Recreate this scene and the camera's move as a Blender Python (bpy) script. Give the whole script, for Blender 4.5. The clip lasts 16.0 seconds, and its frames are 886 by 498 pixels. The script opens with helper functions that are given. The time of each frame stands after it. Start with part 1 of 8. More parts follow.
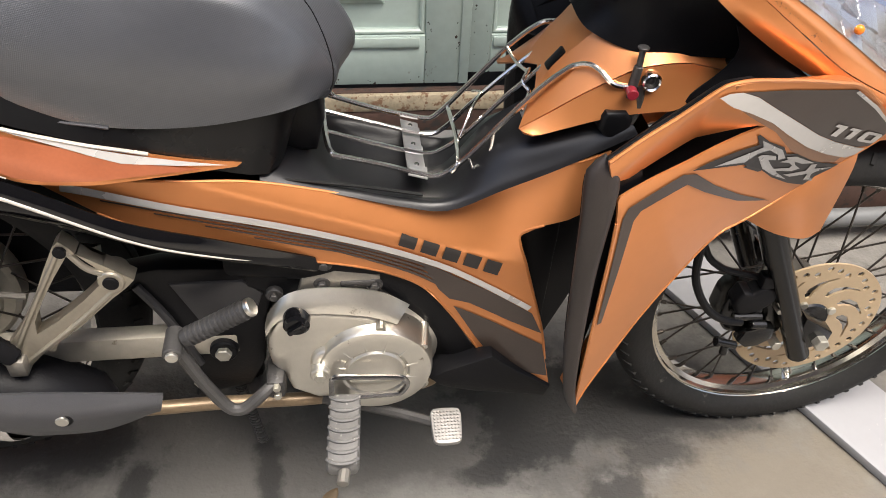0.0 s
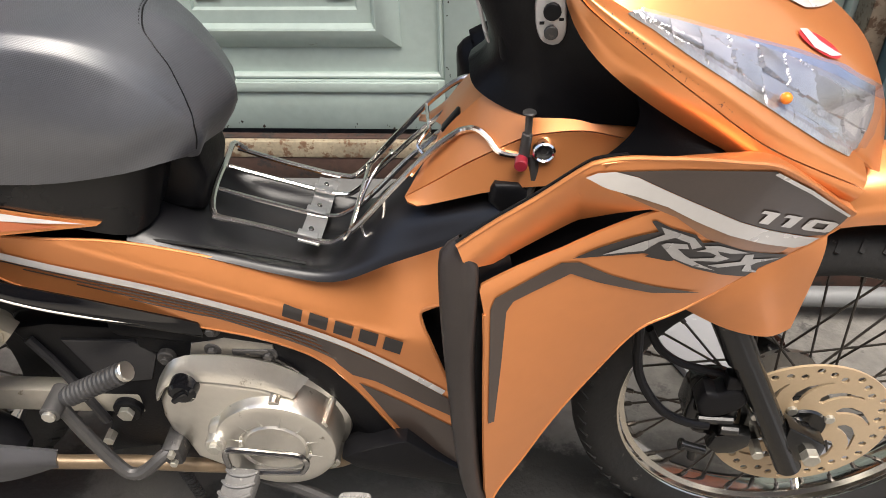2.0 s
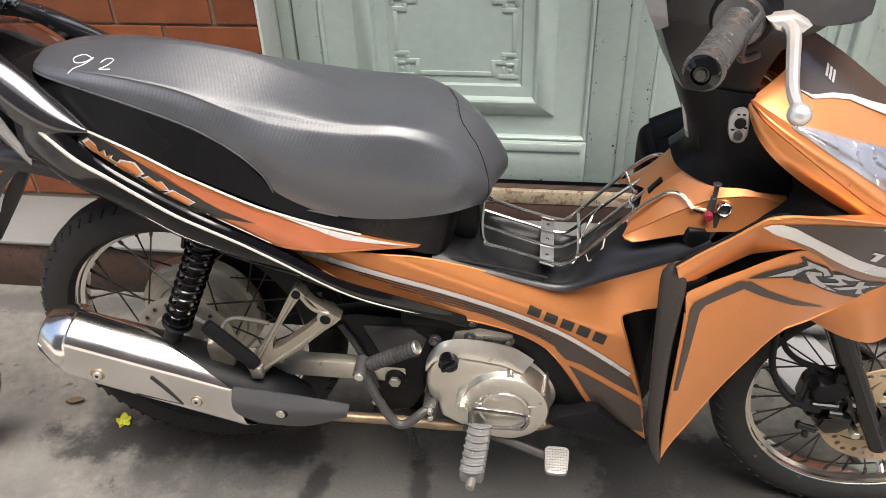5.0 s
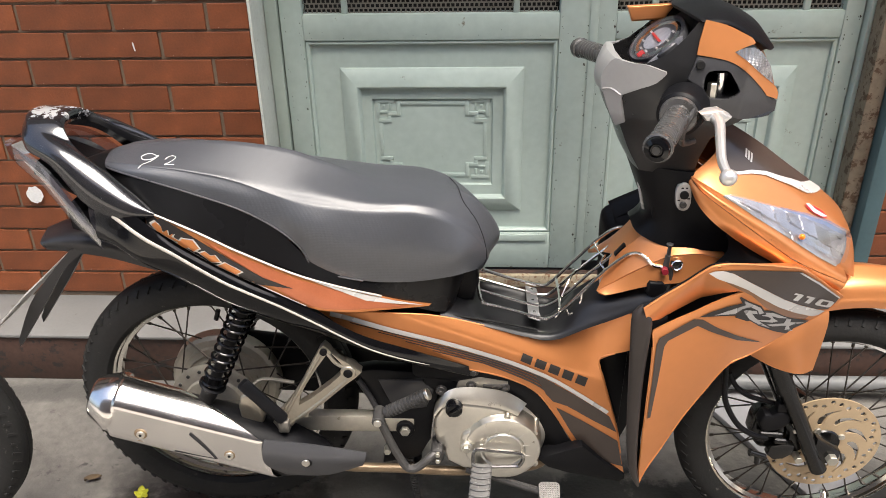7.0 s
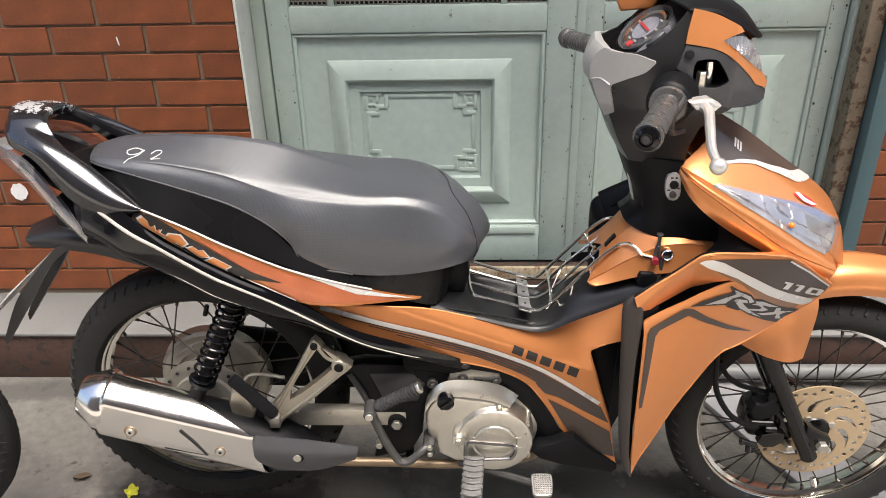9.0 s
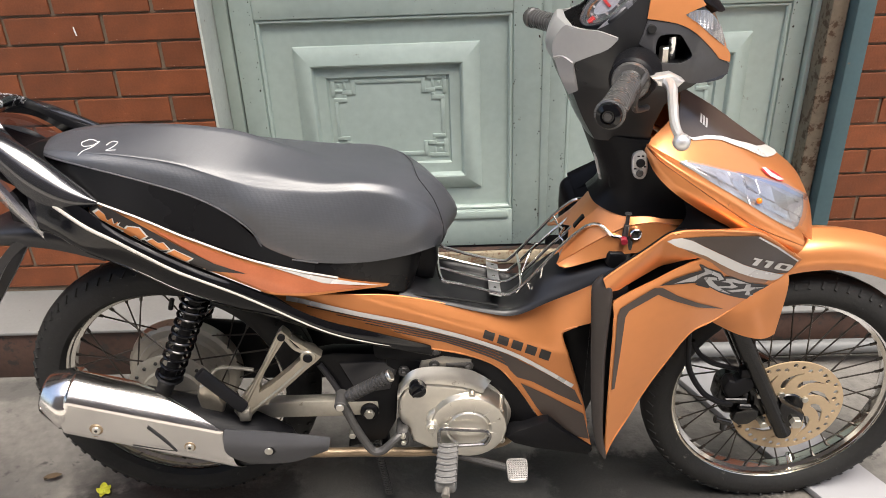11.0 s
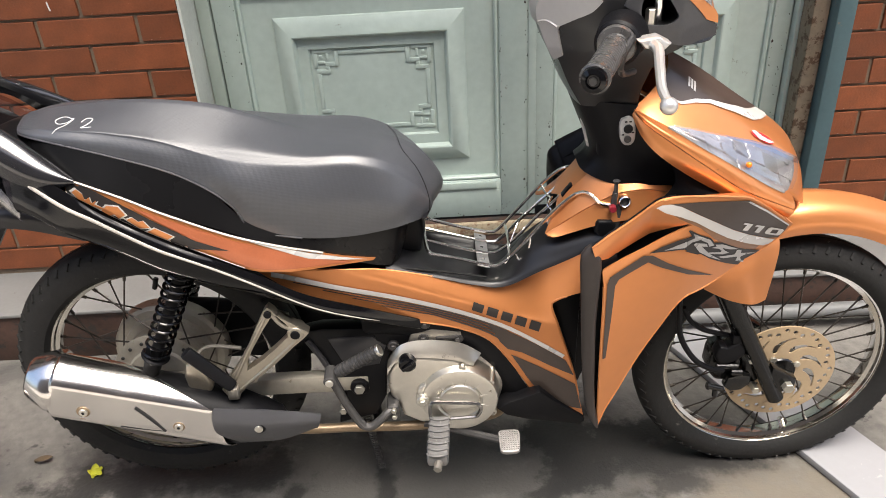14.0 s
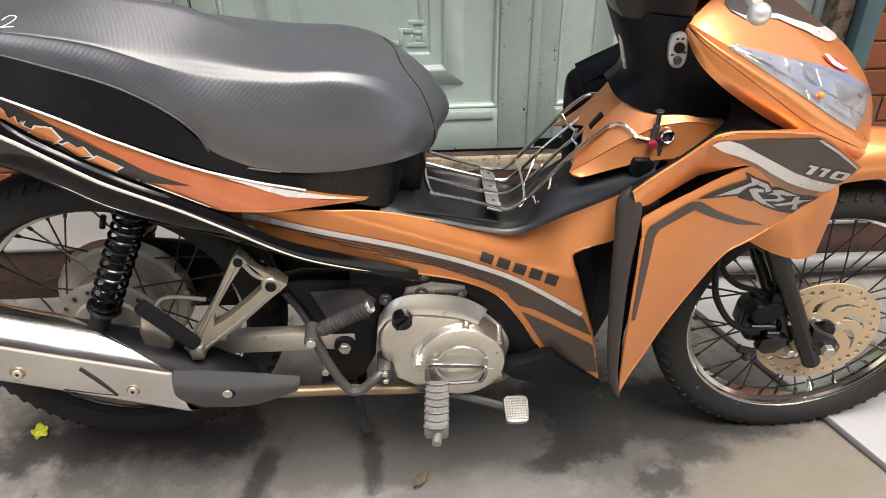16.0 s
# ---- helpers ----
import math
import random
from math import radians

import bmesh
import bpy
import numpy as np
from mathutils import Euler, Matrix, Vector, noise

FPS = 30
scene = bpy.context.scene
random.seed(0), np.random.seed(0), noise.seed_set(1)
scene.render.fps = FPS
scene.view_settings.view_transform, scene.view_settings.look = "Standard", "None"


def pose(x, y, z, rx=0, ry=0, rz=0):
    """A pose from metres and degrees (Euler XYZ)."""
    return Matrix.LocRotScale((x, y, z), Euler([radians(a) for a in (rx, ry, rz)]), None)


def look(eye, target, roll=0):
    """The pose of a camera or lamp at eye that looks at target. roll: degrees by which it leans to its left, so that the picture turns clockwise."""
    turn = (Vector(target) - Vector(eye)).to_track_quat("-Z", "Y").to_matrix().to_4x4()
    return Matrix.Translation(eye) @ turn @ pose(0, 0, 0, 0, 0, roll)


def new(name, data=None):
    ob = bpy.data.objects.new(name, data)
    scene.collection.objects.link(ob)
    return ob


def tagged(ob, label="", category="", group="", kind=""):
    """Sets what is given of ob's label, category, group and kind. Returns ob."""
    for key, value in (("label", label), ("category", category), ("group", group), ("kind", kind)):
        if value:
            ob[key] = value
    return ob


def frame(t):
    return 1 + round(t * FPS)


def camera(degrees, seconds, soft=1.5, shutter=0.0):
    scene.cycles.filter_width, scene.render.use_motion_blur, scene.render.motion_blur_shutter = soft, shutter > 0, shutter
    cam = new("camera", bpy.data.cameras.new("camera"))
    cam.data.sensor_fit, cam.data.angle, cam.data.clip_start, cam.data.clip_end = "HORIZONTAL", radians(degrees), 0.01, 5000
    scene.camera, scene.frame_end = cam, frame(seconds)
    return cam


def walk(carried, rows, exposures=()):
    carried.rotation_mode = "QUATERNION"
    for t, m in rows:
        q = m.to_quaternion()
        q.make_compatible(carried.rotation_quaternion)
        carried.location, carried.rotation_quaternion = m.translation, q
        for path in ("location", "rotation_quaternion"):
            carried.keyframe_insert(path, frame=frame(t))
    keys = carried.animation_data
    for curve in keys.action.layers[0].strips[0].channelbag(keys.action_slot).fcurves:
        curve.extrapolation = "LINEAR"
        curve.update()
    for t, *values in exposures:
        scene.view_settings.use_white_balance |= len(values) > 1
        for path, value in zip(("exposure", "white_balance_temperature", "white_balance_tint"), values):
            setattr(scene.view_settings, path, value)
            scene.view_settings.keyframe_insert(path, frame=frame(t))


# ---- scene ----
cam = camera(58.8, 16.0, 0.9)
PATH = [
    (0, (0.251, 0.29, 1.095), (0.474, 1.783, -0.217), 3.1),
    (0.5, (0.341, 0.235, 1.111), (0.474, 1.738, -0.201), -0.8),
    (1, (0.438, 0.287, 1.104), (0.486, 1.813, -0.187), -0.6),
    (1.5, (0.521, 0.367, 1.074), (0.448, 1.923, -0.181), -0.5),
    (2, (0.515, 0.38, 1.075), (0.408, 1.936, -0.177), -1.6),
    (2.5, (0.478, 0.385, 1.076), (0.369, 1.915, -0.207), -1.5),
    (3, (0.436, 0.374, 1.094), (0.324, 1.894, -0.201), -0.9),
    (3.5, (0.376, 0.318, 1.144), (0.251, 1.845, -0.14), -0.3),
    (4, (0.316, 0.239, 1.193), (0.169, 1.781, -0.071), -1.4),
    (4.5, (0.311, 0.151, 1.251), (0.144, 1.717, 0.017), -2.0),
    (5, (0.312, 0.037, 1.301), (0.074, 1.642, 0.132), -2.1),
    (5.2, (0.292, -0.013, 1.324), (0.056, 1.618, 0.19), -2.2),
    (7.3, (0.23, -0.226, 1.355), (0.133, 1.552, 0.443), -1.1),
    (7.5, (0.225, -0.223, 1.353), (0.131, 1.555, 0.442), -1.1),
    (8, (0.22, -0.216, 1.351), (0.131, 1.561, 0.437), -1.1),
    (8.5, (0.228, -0.223, 1.35), (0.142, 1.55, 0.429), -1.3),
    (9, (0.233, -0.219, 1.349), (0.153, 1.548, 0.416), -1.4),
    (11.5, (0.262, -0.195, 1.333), (0.235, 1.553, 0.363), -2.6),
    (12, (0.257, -0.187, 1.333), (0.234, 1.556, 0.351), -2.9),
    (12.5, (0.257, -0.181, 1.331), (0.236, 1.554, 0.336), -3.1),
    (13, (0.265, -0.175, 1.327), (0.243, 1.552, 0.319), -3.3),
    (13.5, (0.266, -0.179, 1.323), (0.247, 1.543, 0.307), -3.4),
    (14, (0.27, -0.183, 1.323), (0.249, 1.535, 0.299), -3.4),
    (14.5, (0.271, -0.181, 1.321), (0.254, 1.533, 0.29), -3.3),
    (15, (0.269, -0.176, 1.316), (0.263, 1.525, 0.263), -2.8),
    (15.5, (0.254, -0.156, 1.305), (0.258, 1.53, 0.229), -2.3),
    (16, (0.213, 0.009, 1.222), (0.267, 1.631, 0.054), -0.9),
]
walk(cam, [(t, look(eye, target, roll)) for t, eye, target, roll in PATH])

# ---- light: bright overcast sky over a narrow lane ----
world = bpy.data.worlds.new("sky")
world.use_nodes = True
scene.world = world
wn = world.node_tree
sky = wn.nodes.new("ShaderNodeTexSky")
sky.sky_type, sky.sun_disc = "NISHITA", False
sky.sun_elevation, sky.sun_rotation = radians(70), radians(158)
sky.dust_density, sky.air_density = 4.0, 1.0
wn.links.new(sky.outputs["Color"], wn.nodes["Background"].inputs["Color"])
wn.nodes["Background"].inputs["Strength"].default_value = 0.14
sun = new("sun", bpy.data.lights.new("sun", "SUN"))
sun.data.energy, sun.data.angle, sun.data.color = 3.0, radians(36), (1.0, 0.94, 0.85)
sun.matrix_world = look((0.75, 0.0, 4.0), (0.3, 1.0, 0.3))
scene.view_settings.exposure = 1.1

# ---- materials ----
def mat(name, color, rough=0.5, metal=0.0, var=0.12, scale=6.0, bump=0.0, bscale=120.0, coat=0.0, speck=0.0, speck_col=(0.5, 0.48, 0.44), rnd=0.0, spec=0.5):
    """A surface with wear at two scales: broad tone changes, fine grain, and specks of dirt."""
    m = bpy.data.materials.new(name)
    m.use_nodes = True
    nt = m.node_tree
    N, L = nt.nodes, nt.links
    b = N["Principled BSDF"]
    b.inputs["Metallic"].default_value = metal
    b.inputs["Specular IOR Level"].default_value = spec
    b.inputs["Coat Weight"].default_value = coat
    b.inputs["Coat Roughness"].default_value = 0.08
    tc = N.new("ShaderNodeTexCoord")
    n1 = N.new("ShaderNodeTexNoise")
    n1.inputs["Scale"].default_value, n1.inputs["Detail"].default_value = scale, 6
    n2 = N.new("ShaderNodeTexNoise")
    n2.inputs["Scale"].default_value, n2.inputs["Detail"].default_value = scale * 14, 3
    for n in (n1, n2):
        L.new(tc.outputs["Object"], n.inputs["Vector"])
    add = N.new("ShaderNodeMath")
    add.operation = "MULTIPLY_ADD"
    L.new(n2.outputs["Fac"], add.inputs[0])
    add.inputs[1].default_value = 0.5
    L.new(n1.outputs["Fac"], add.inputs[2])
    ramp = N.new("ShaderNodeMapRange")
    ramp.inputs["From Min"].default_value, ramp.inputs["From Max"].default_value = 0.45, 1.05
    ramp.inputs["To Min"].default_value, ramp.inputs["To Max"].default_value = 1 - var, 1 + var
    L.new(add.outputs[0], ramp.inputs["Value"])
    val = ramp.outputs[0]
    if rnd:
        oi = N.new("ShaderNodeObjectInfo")
        rr = N.new("ShaderNodeMapRange")
        rr.inputs["To Min"].default_value, rr.inputs["To Max"].default_value = 1 - rnd, 1 + rnd
        L.new(oi.outputs["Random"], rr.inputs["Value"])
        mu = N.new("ShaderNodeMath")
        mu.operation = "MULTIPLY"
        L.new(val, mu.inputs[0]), L.new(rr.outputs[0], mu.inputs[1])
        val = mu.outputs[0]
    col = N.new("ShaderNodeVectorMath")
    col.operation = "SCALE"
    col.inputs[0].default_value = color
    L.new(val, col.inputs["Scale"])
    out = col.outputs[0]
    if speck:
        n3 = N.new("ShaderNodeTexNoise")
        n3.inputs["Scale"].default_value, n3.inputs["Detail"].default_value, n3.inputs["Roughness"].default_value = scale * 5, 8, 0.7
        L.new(tc.outputs["Object"], n3.inputs["Vector"])
        r3 = N.new("ShaderNodeMapRange")
        r3.inputs["From Min"].default_value, r3.inputs["From Max"].default_value = 0.66 - speck * 0.3, 0.72 - speck * 0.3
        L.new(n3.outputs["Fac"], r3.inputs["Value"])
        mx = N.new("ShaderNodeMix")
        mx.data_type = "RGBA"
        L.new(r3.outputs[0], mx.inputs["Factor"]), L.new(out, mx.inputs["A"])
        mx.inputs["B"].default_value = (*speck_col, 1)
        out = mx.outputs["Result"]
    L.new(out, b.inputs["Base Color"])
    rm = N.new("ShaderNodeMapRange")
    rm.inputs["From Min"].default_value, rm.inputs["From Max"].default_value = 0.3, 0.7
    rm.inputs["To Min"].default_value, rm.inputs["To Max"].default_value = max(0.02, rough * 0.8), min(1, rough * 1.2)
    L.new(n1.outputs["Fac"], rm.inputs["Value"])
    L.new(rm.outputs[0], b.inputs["Roughness"])
    if bump:
        n4 = N.new("ShaderNodeTexNoise")
        n4.inputs["Scale"].default_value, n4.inputs["Detail"].default_value = bscale, 5
        L.new(tc.outputs["Object"], n4.inputs["Vector"])
        bp = N.new("ShaderNodeBump")
        bp.inputs["Strength"].default_value, bp.inputs["Distance"].default_value = bump, 0.002
        L.new(n4.outputs["Fac"], bp.inputs["Height"])
        L.new(bp.outputs[0], b.inputs["Normal"])
    return m


ORANGE = mat("orange_paint", (0.65, 0.252, 0.087), 0.36, 0.62, 0.06, 3, coat=0.25, speck=0.0)
BLACK = mat("black_plastic", (0.006, 0.006, 0.007), 0.42, 0, 0.25, 8, 0.15, 400, spec=0.14)
GLOSS = mat("gloss_black", (0.0035, 0.0035, 0.0042), 0.08, 0, 0.2, 6, coat=0.0, spec=0.38)
FLOORP = mat("dark_floor_plastic", (0.009, 0.009, 0.0105), 0.36, 0, 0.15, 8, 0.04, 400, spec=0.42)
GREYP = mat("grey_plastic", (0.024, 0.0235, 0.025), 0.34, 0, 0.15, 8, 0.1, 500, spec=0.4)
COVERM = mat("satin_black_plastic", (0.014, 0.014, 0.0148), 0.30, 0, 0.15, 8, 0.1, 500, spec=0.5)
PODM = mat("charcoal_plastic", (0.050, 0.050, 0.054), 0.34, 0, 0.12, 8, 0.1, 500, spec=0.5)
EDGEP = mat("shield_edge_plastic", (0.029, 0.023, 0.0205), 0.45, 0, 0.15, 8, 0.1, 500, spec=0.4)
SILVERP = mat("silver_plastic", (0.42, 0.41, 0.4), 0.4, 0.3, 0.05, 6)
DECALG = mat("brown_grey_decal", (0.060, 0.044, 0.036), 0.35, 0.2, 0.12, 20, coat=0.3)
DECALB = mat("brown_shade_decal", (0.26, 0.13, 0.065), 0.35, 0.2, 0.12, 20, coat=0.3)
DECALO = mat("red_orange_decal", (0.50, 0.155, 0.070), 0.36, 0.45, 0.10, 20, coat=0.2)
DECALW = mat("silver_decal", (0.62, 0.6, 0.57), 0.3, 0.3, 0.05, 10, coat=0.3)
DECALS = mat("grey_silver_decal", (0.43, 0.42, 0.405), 0.3, 0.5, 0.12, 25, coat=0.3)
DECALK = mat("black_decal", (0.02, 0.017, 0.016), 0.35, 0, 0.1, 10)
DECALR = mat("red_decal", (0.6, 0.03, 0.03), 0.3, 0, 0.1, 10)
SEATM = mat("seat_vinyl", (0.050, 0.053, 0.061), 0.36, 0, 0.14, 6, 0.0, 900, spec=0.85)


def weave(m, pitch, depth, tone):
    """Adds a fine diagonal weave to a surface: threads with dark pits between."""
    N, L = m.node_tree.nodes, m.node_tree.links
    b = N["Principled BSDF"]
    tc = N.new("ShaderNodeTexCoord")
    waves = []
    for d in ((1.0, 0.30, 0.42), (-0.62, 0.90, 1.05)):
        dot = N.new("ShaderNodeVectorMath")
        dot.operation = "DOT_PRODUCT"
        dot.inputs[1].default_value = tuple(c * math.pi / pitch for c in d)
        L.new(tc.outputs["Object"], dot.inputs[0])
        sn = N.new("ShaderNodeMath")
        sn.operation = "SINE"
        L.new(dot.outputs["Value"], sn.inputs[0])
        waves.append(sn.outputs[0])
    pr = N.new("ShaderNodeMath")
    pr.operation = "MULTIPLY"
    L.new(waves[0], pr.inputs[0]), L.new(waves[1], pr.inputs[1])
    mr = N.new("ShaderNodeMapRange")
    mr.inputs["From Min"].default_value, mr.inputs["From Max"].default_value = -0.8, 0.8
    mr.inputs["To Min"].default_value, mr.inputs["To Max"].default_value = 1 - tone, 1 + tone
    L.new(pr.outputs[0], mr.inputs["Value"])
    old = b.inputs["Base Color"].links[0].from_socket
    sc = N.new("ShaderNodeVectorMath")
    sc.operation = "SCALE"
    L.new(old, sc.inputs[0]), L.new(mr.outputs[0], sc.inputs["Scale"])
    L.new(sc.outputs[0], b.inputs["Base Color"])
    bp = N.new("ShaderNodeBump")
    bp.inputs["Strength"].default_value, bp.inputs["Distance"].default_value = 1.0, depth
    L.new(pr.outputs[0], bp.inputs["Height"])
    L.new(bp.outputs[0], b.inputs["Normal"])


weave(SEATM, 0.0014, 0.00006, 0.15)
SEATB = mat("seat_side_vinyl", (0.006, 0.006, 0.0065), 0.30, 0, 0.12, 6, 0.05, 700, spec=0.2)
CHROME = mat("chrome", (0.8, 0.79, 0.77), 0.1, 1, 0.04, 5)
SHIELDM = mat("worn_chrome_shield", (0.76, 0.735, 0.71), 0.17, 1, 0.06, 9, 0.10, 30)
STEEL = mat("wire_steel", (0.86, 0.82, 0.77), 0.19, 1, 0.06, 20)
ALU = mat("cast_aluminium", (0.67, 0.64, 0.575), 0.34, 0.96, 0.08, 7, 0.1, 300, speck=0.05, speck_col=(0.3, 0.27, 0.22))
ALUD = mat("dirty_aluminium", (0.22, 0.205, 0.18), 0.48, 0.6, 0.2, 9, 0.15, 200, speck=0.2, speck_col=(0.16, 0.14, 0.11))
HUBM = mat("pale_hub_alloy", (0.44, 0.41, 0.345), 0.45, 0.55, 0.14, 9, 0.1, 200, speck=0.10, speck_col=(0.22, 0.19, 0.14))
IRONG = mat("dark_chrome", (0.32, 0.31, 0.30), 0.2, 1, 0.1, 12)
KICKM = mat("worn_grey_steel", (0.08, 0.077, 0.075), 0.45, 0.5, 0.2, 14, 0.1, 200, speck=0.06, speck_col=(0.25, 0.24, 0.22))
KICKR = mat("black_ribbed_rubber", (0.028, 0.027, 0.027), 0.5, 0, 0.25, 25, 0.2, 300)
PADM = mat("worn_pedal_metal", (0.26, 0.25, 0.235), 0.5, 0.4, 0.2, 25)
CLIPM = mat("dull_clip_steel", (0.40, 0.40, 0.41), 0.35, 0.8, 0.12, 20)
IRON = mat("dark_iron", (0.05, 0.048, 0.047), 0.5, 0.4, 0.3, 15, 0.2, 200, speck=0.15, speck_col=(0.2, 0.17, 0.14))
FORKM = mat("fork_black", (0.007, 0.007, 0.007), 0.2, 0.1, 0.2, 12, speck=0.05, speck_col=(0.2, 0.18, 0.16))
DISCM = mat("brake_disc_steel", (0.45, 0.338, 0.212), 0.42, 0.3, 0.06, 14, speck=0.02, speck_col=(0.3, 0.22, 0.14))
PIPEM = mat("heat_tinted_steel", (0.24, 0.175, 0.11), 0.45, 0.5, 0.2, 12, speck=0.1, speck_col=(0.2, 0.13, 0.07))
RUBBER = mat("tyre_rubber", (0.016, 0.0156, 0.0151), 0.75, 0, 0.25, 10, 0.3, 160, spec=0.3, speck=0.06, speck_col=(0.09, 0.085, 0.075))
GRIPR = mat("worn_grip_rubber", (0.055, 0.053, 0.051), 0.28, 0, 0.3, 25, 0.3, 300, spec=0.9, speck=0.14, speck_col=(0.25, 0.24, 0.23))
TRIMS = mat("satin_silver_plastic", (0.35, 0.345, 0.34), 0.36, 0.3, 0.06, 8)
PLATEM = mat("pale_dial_plate", (0.30, 0.31, 0.33), 0.35, 0, 0.45, 70)
DIALM = mat("dial_grey", (0.045, 0.046, 0.05), 0.4, 0, 0.2, 60)
LEVERM = mat("pale_lever_alloy", (0.72, 0.71, 0.69), 0.38, 0.75, 0.06, 12)
PEGR = mat("peg_rubber", (0.12, 0.117, 0.112), 0.55, 0, 0.25, 25, 0.3, 300, speck=0.15, speck_col=(0.32, 0.31, 0.28))
SPOKEM = mat("dark_spoke", (0.06, 0.052, 0.045), 0.4, 0.7, 0.3, 40)
RIMM = mat("rim_metal", (0.66, 0.64, 0.59), 0.13, 1, 0.06, 8)
BOLTM = mat("zinc_bolt", (0.46, 0.44, 0.38), 0.38, 0.8, 0.15, 30)
BRICKM = mat("brick_red", (0.190, 0.054, 0.018), 0.5, 0, 0.32, 14, 0.5, 150, rnd=0.20, speck=0.03, speck_col=(0.4, 0.3, 0.25))
MORTAR = mat("mortar", (0.16, 0.120, 0.085), 0.9, 0, 0.2, 14, 0.6, 150)
DOORM = mat("door_green_paint", (0.385, 0.462, 0.420), 0.42, 0, 0.13, 3, 0.20, 60, speck=0.02, speck_col=(0.16, 0.14, 0.1))
PALEJ = mat("chipped_pale_paint", (0.60, 0.62, 0.56), 0.6, 0, 0.12, 8, 0.1, 60, speck=0.08, speck_col=(0.25, 0.2, 0.15))
DOORD = mat("jamb_green_paint", (0.36, 0.42, 0.37), 0.5, 0, 0.08, 4, 0.1, 60, speck=0.05, speck_col=(0.2, 0.15, 0.1))
RUST = mat("rusty_post", (0.20, 0.16, 0.115), 0.7, 0, 0.3, 7, 0.3, 90, speck=0.5, speck_col=(0.075, 0.042, 0.022))
RUSTD = mat("dark_rust", (0.035, 0.024, 0.017), 0.8, 0, 0.3, 60)
TEAL = mat("teal_paint", (0.075, 0.135, 0.15), 0.5, 0, 0.12, 6, 0.1, 60, speck=0.05, speck_col=(0.2, 0.15, 0.1))
GROUNDM = mat("lane_concrete", (0.136, 0.128, 0.116), 0.72, 0, 0.50, 2.6, 0.9, 110, speck=0.24, speck_col=(0.055, 0.052, 0.048))
PALECON = mat("pale_concrete", (0.56, 0.52, 0.45), 0.8, 0, 0.2, 1.5, 0.4, 60)
TERRAZZO = mat("white_ledge_stone", (0.175, 0.175, 0.170), 0.5, 0, 0.10, 7, 0.1, 80, speck=0.06, speck_col=(0.11, 0.10, 0.09))
RISERM = mat("brown_step_face", (0.052, 0.027, 0.019), 0.6, 0, 0.5, 5, 0.3, 80, speck=0.42, speck_col=(0.022, 0.019, 0.017))
CREAM = mat("worn_cream_sill", (0.30, 0.25, 0.17), 0.8, 0, 0.45, 9, 0.6, 80, speck=0.45, speck_col=(0.16, 0.09, 0.05))
PLASTER = mat("lane_wall_plaster", (0.20, 0.17, 0.15), 0.85, 0, 0.12, 2, 0.3, 40)
BOARDM = mat("white_board", (0.27, 0.27, 0.28), 0.45, 0, 0.04, 5, 0.1, 60, speck=0.02)
PIPEG = mat("grey_pvc", (0.14, 0.143, 0.143), 0.5, 0, 0.12, 8, speck=0.1, speck_col=(0.22, 0.2, 0.18))
DARK = mat("dark_void", (0.004, 0.004, 0.004), 0.8, 0, 0.2, 8)
YELLOW = mat("yellow_petal", (0.50, 0.50, 0.03), 0.5, 0, 0.2, 60)
LEAFM = mat("dry_leaf", (0.10, 0.068, 0.038), 0.7, 0, 0.25, 60)
CHALK = mat("chalk", (0.75, 0.75, 0.74), 0.9, 0, 0.15, 200)
REDPL = mat("red_plastic", (0.3, 0.02, 0.035), 0.4, 0, 0.1, 20)
AMBER = mat("amber_bulb", (0.8, 0.22, 0.02), 0.2, 0, 0.1, 20)
REFLECT = mat("lamp_reflector", (0.40, 0.395, 0.385), 0.16, 0.6, 0.4, 30, 0.15, 90)
TRIMM = mat("dull_silver_trim", (0.60, 0.555, 0.49), 0.30, 0.35, 0.06, 10)
BRACKM = mat("cast_bracket_alloy", (0.42, 0.38, 0.31), 0.34, 0.8, 0.12, 12, 0.1, 200)
WORN = mat("worn_gloss_black", (0.012, 0.012, 0.014), 0.20, 0, 0.2, 9, 0.05, 100, coat=0.8, speck=0.05, speck_col=(0.42, 0.42, 0.42))


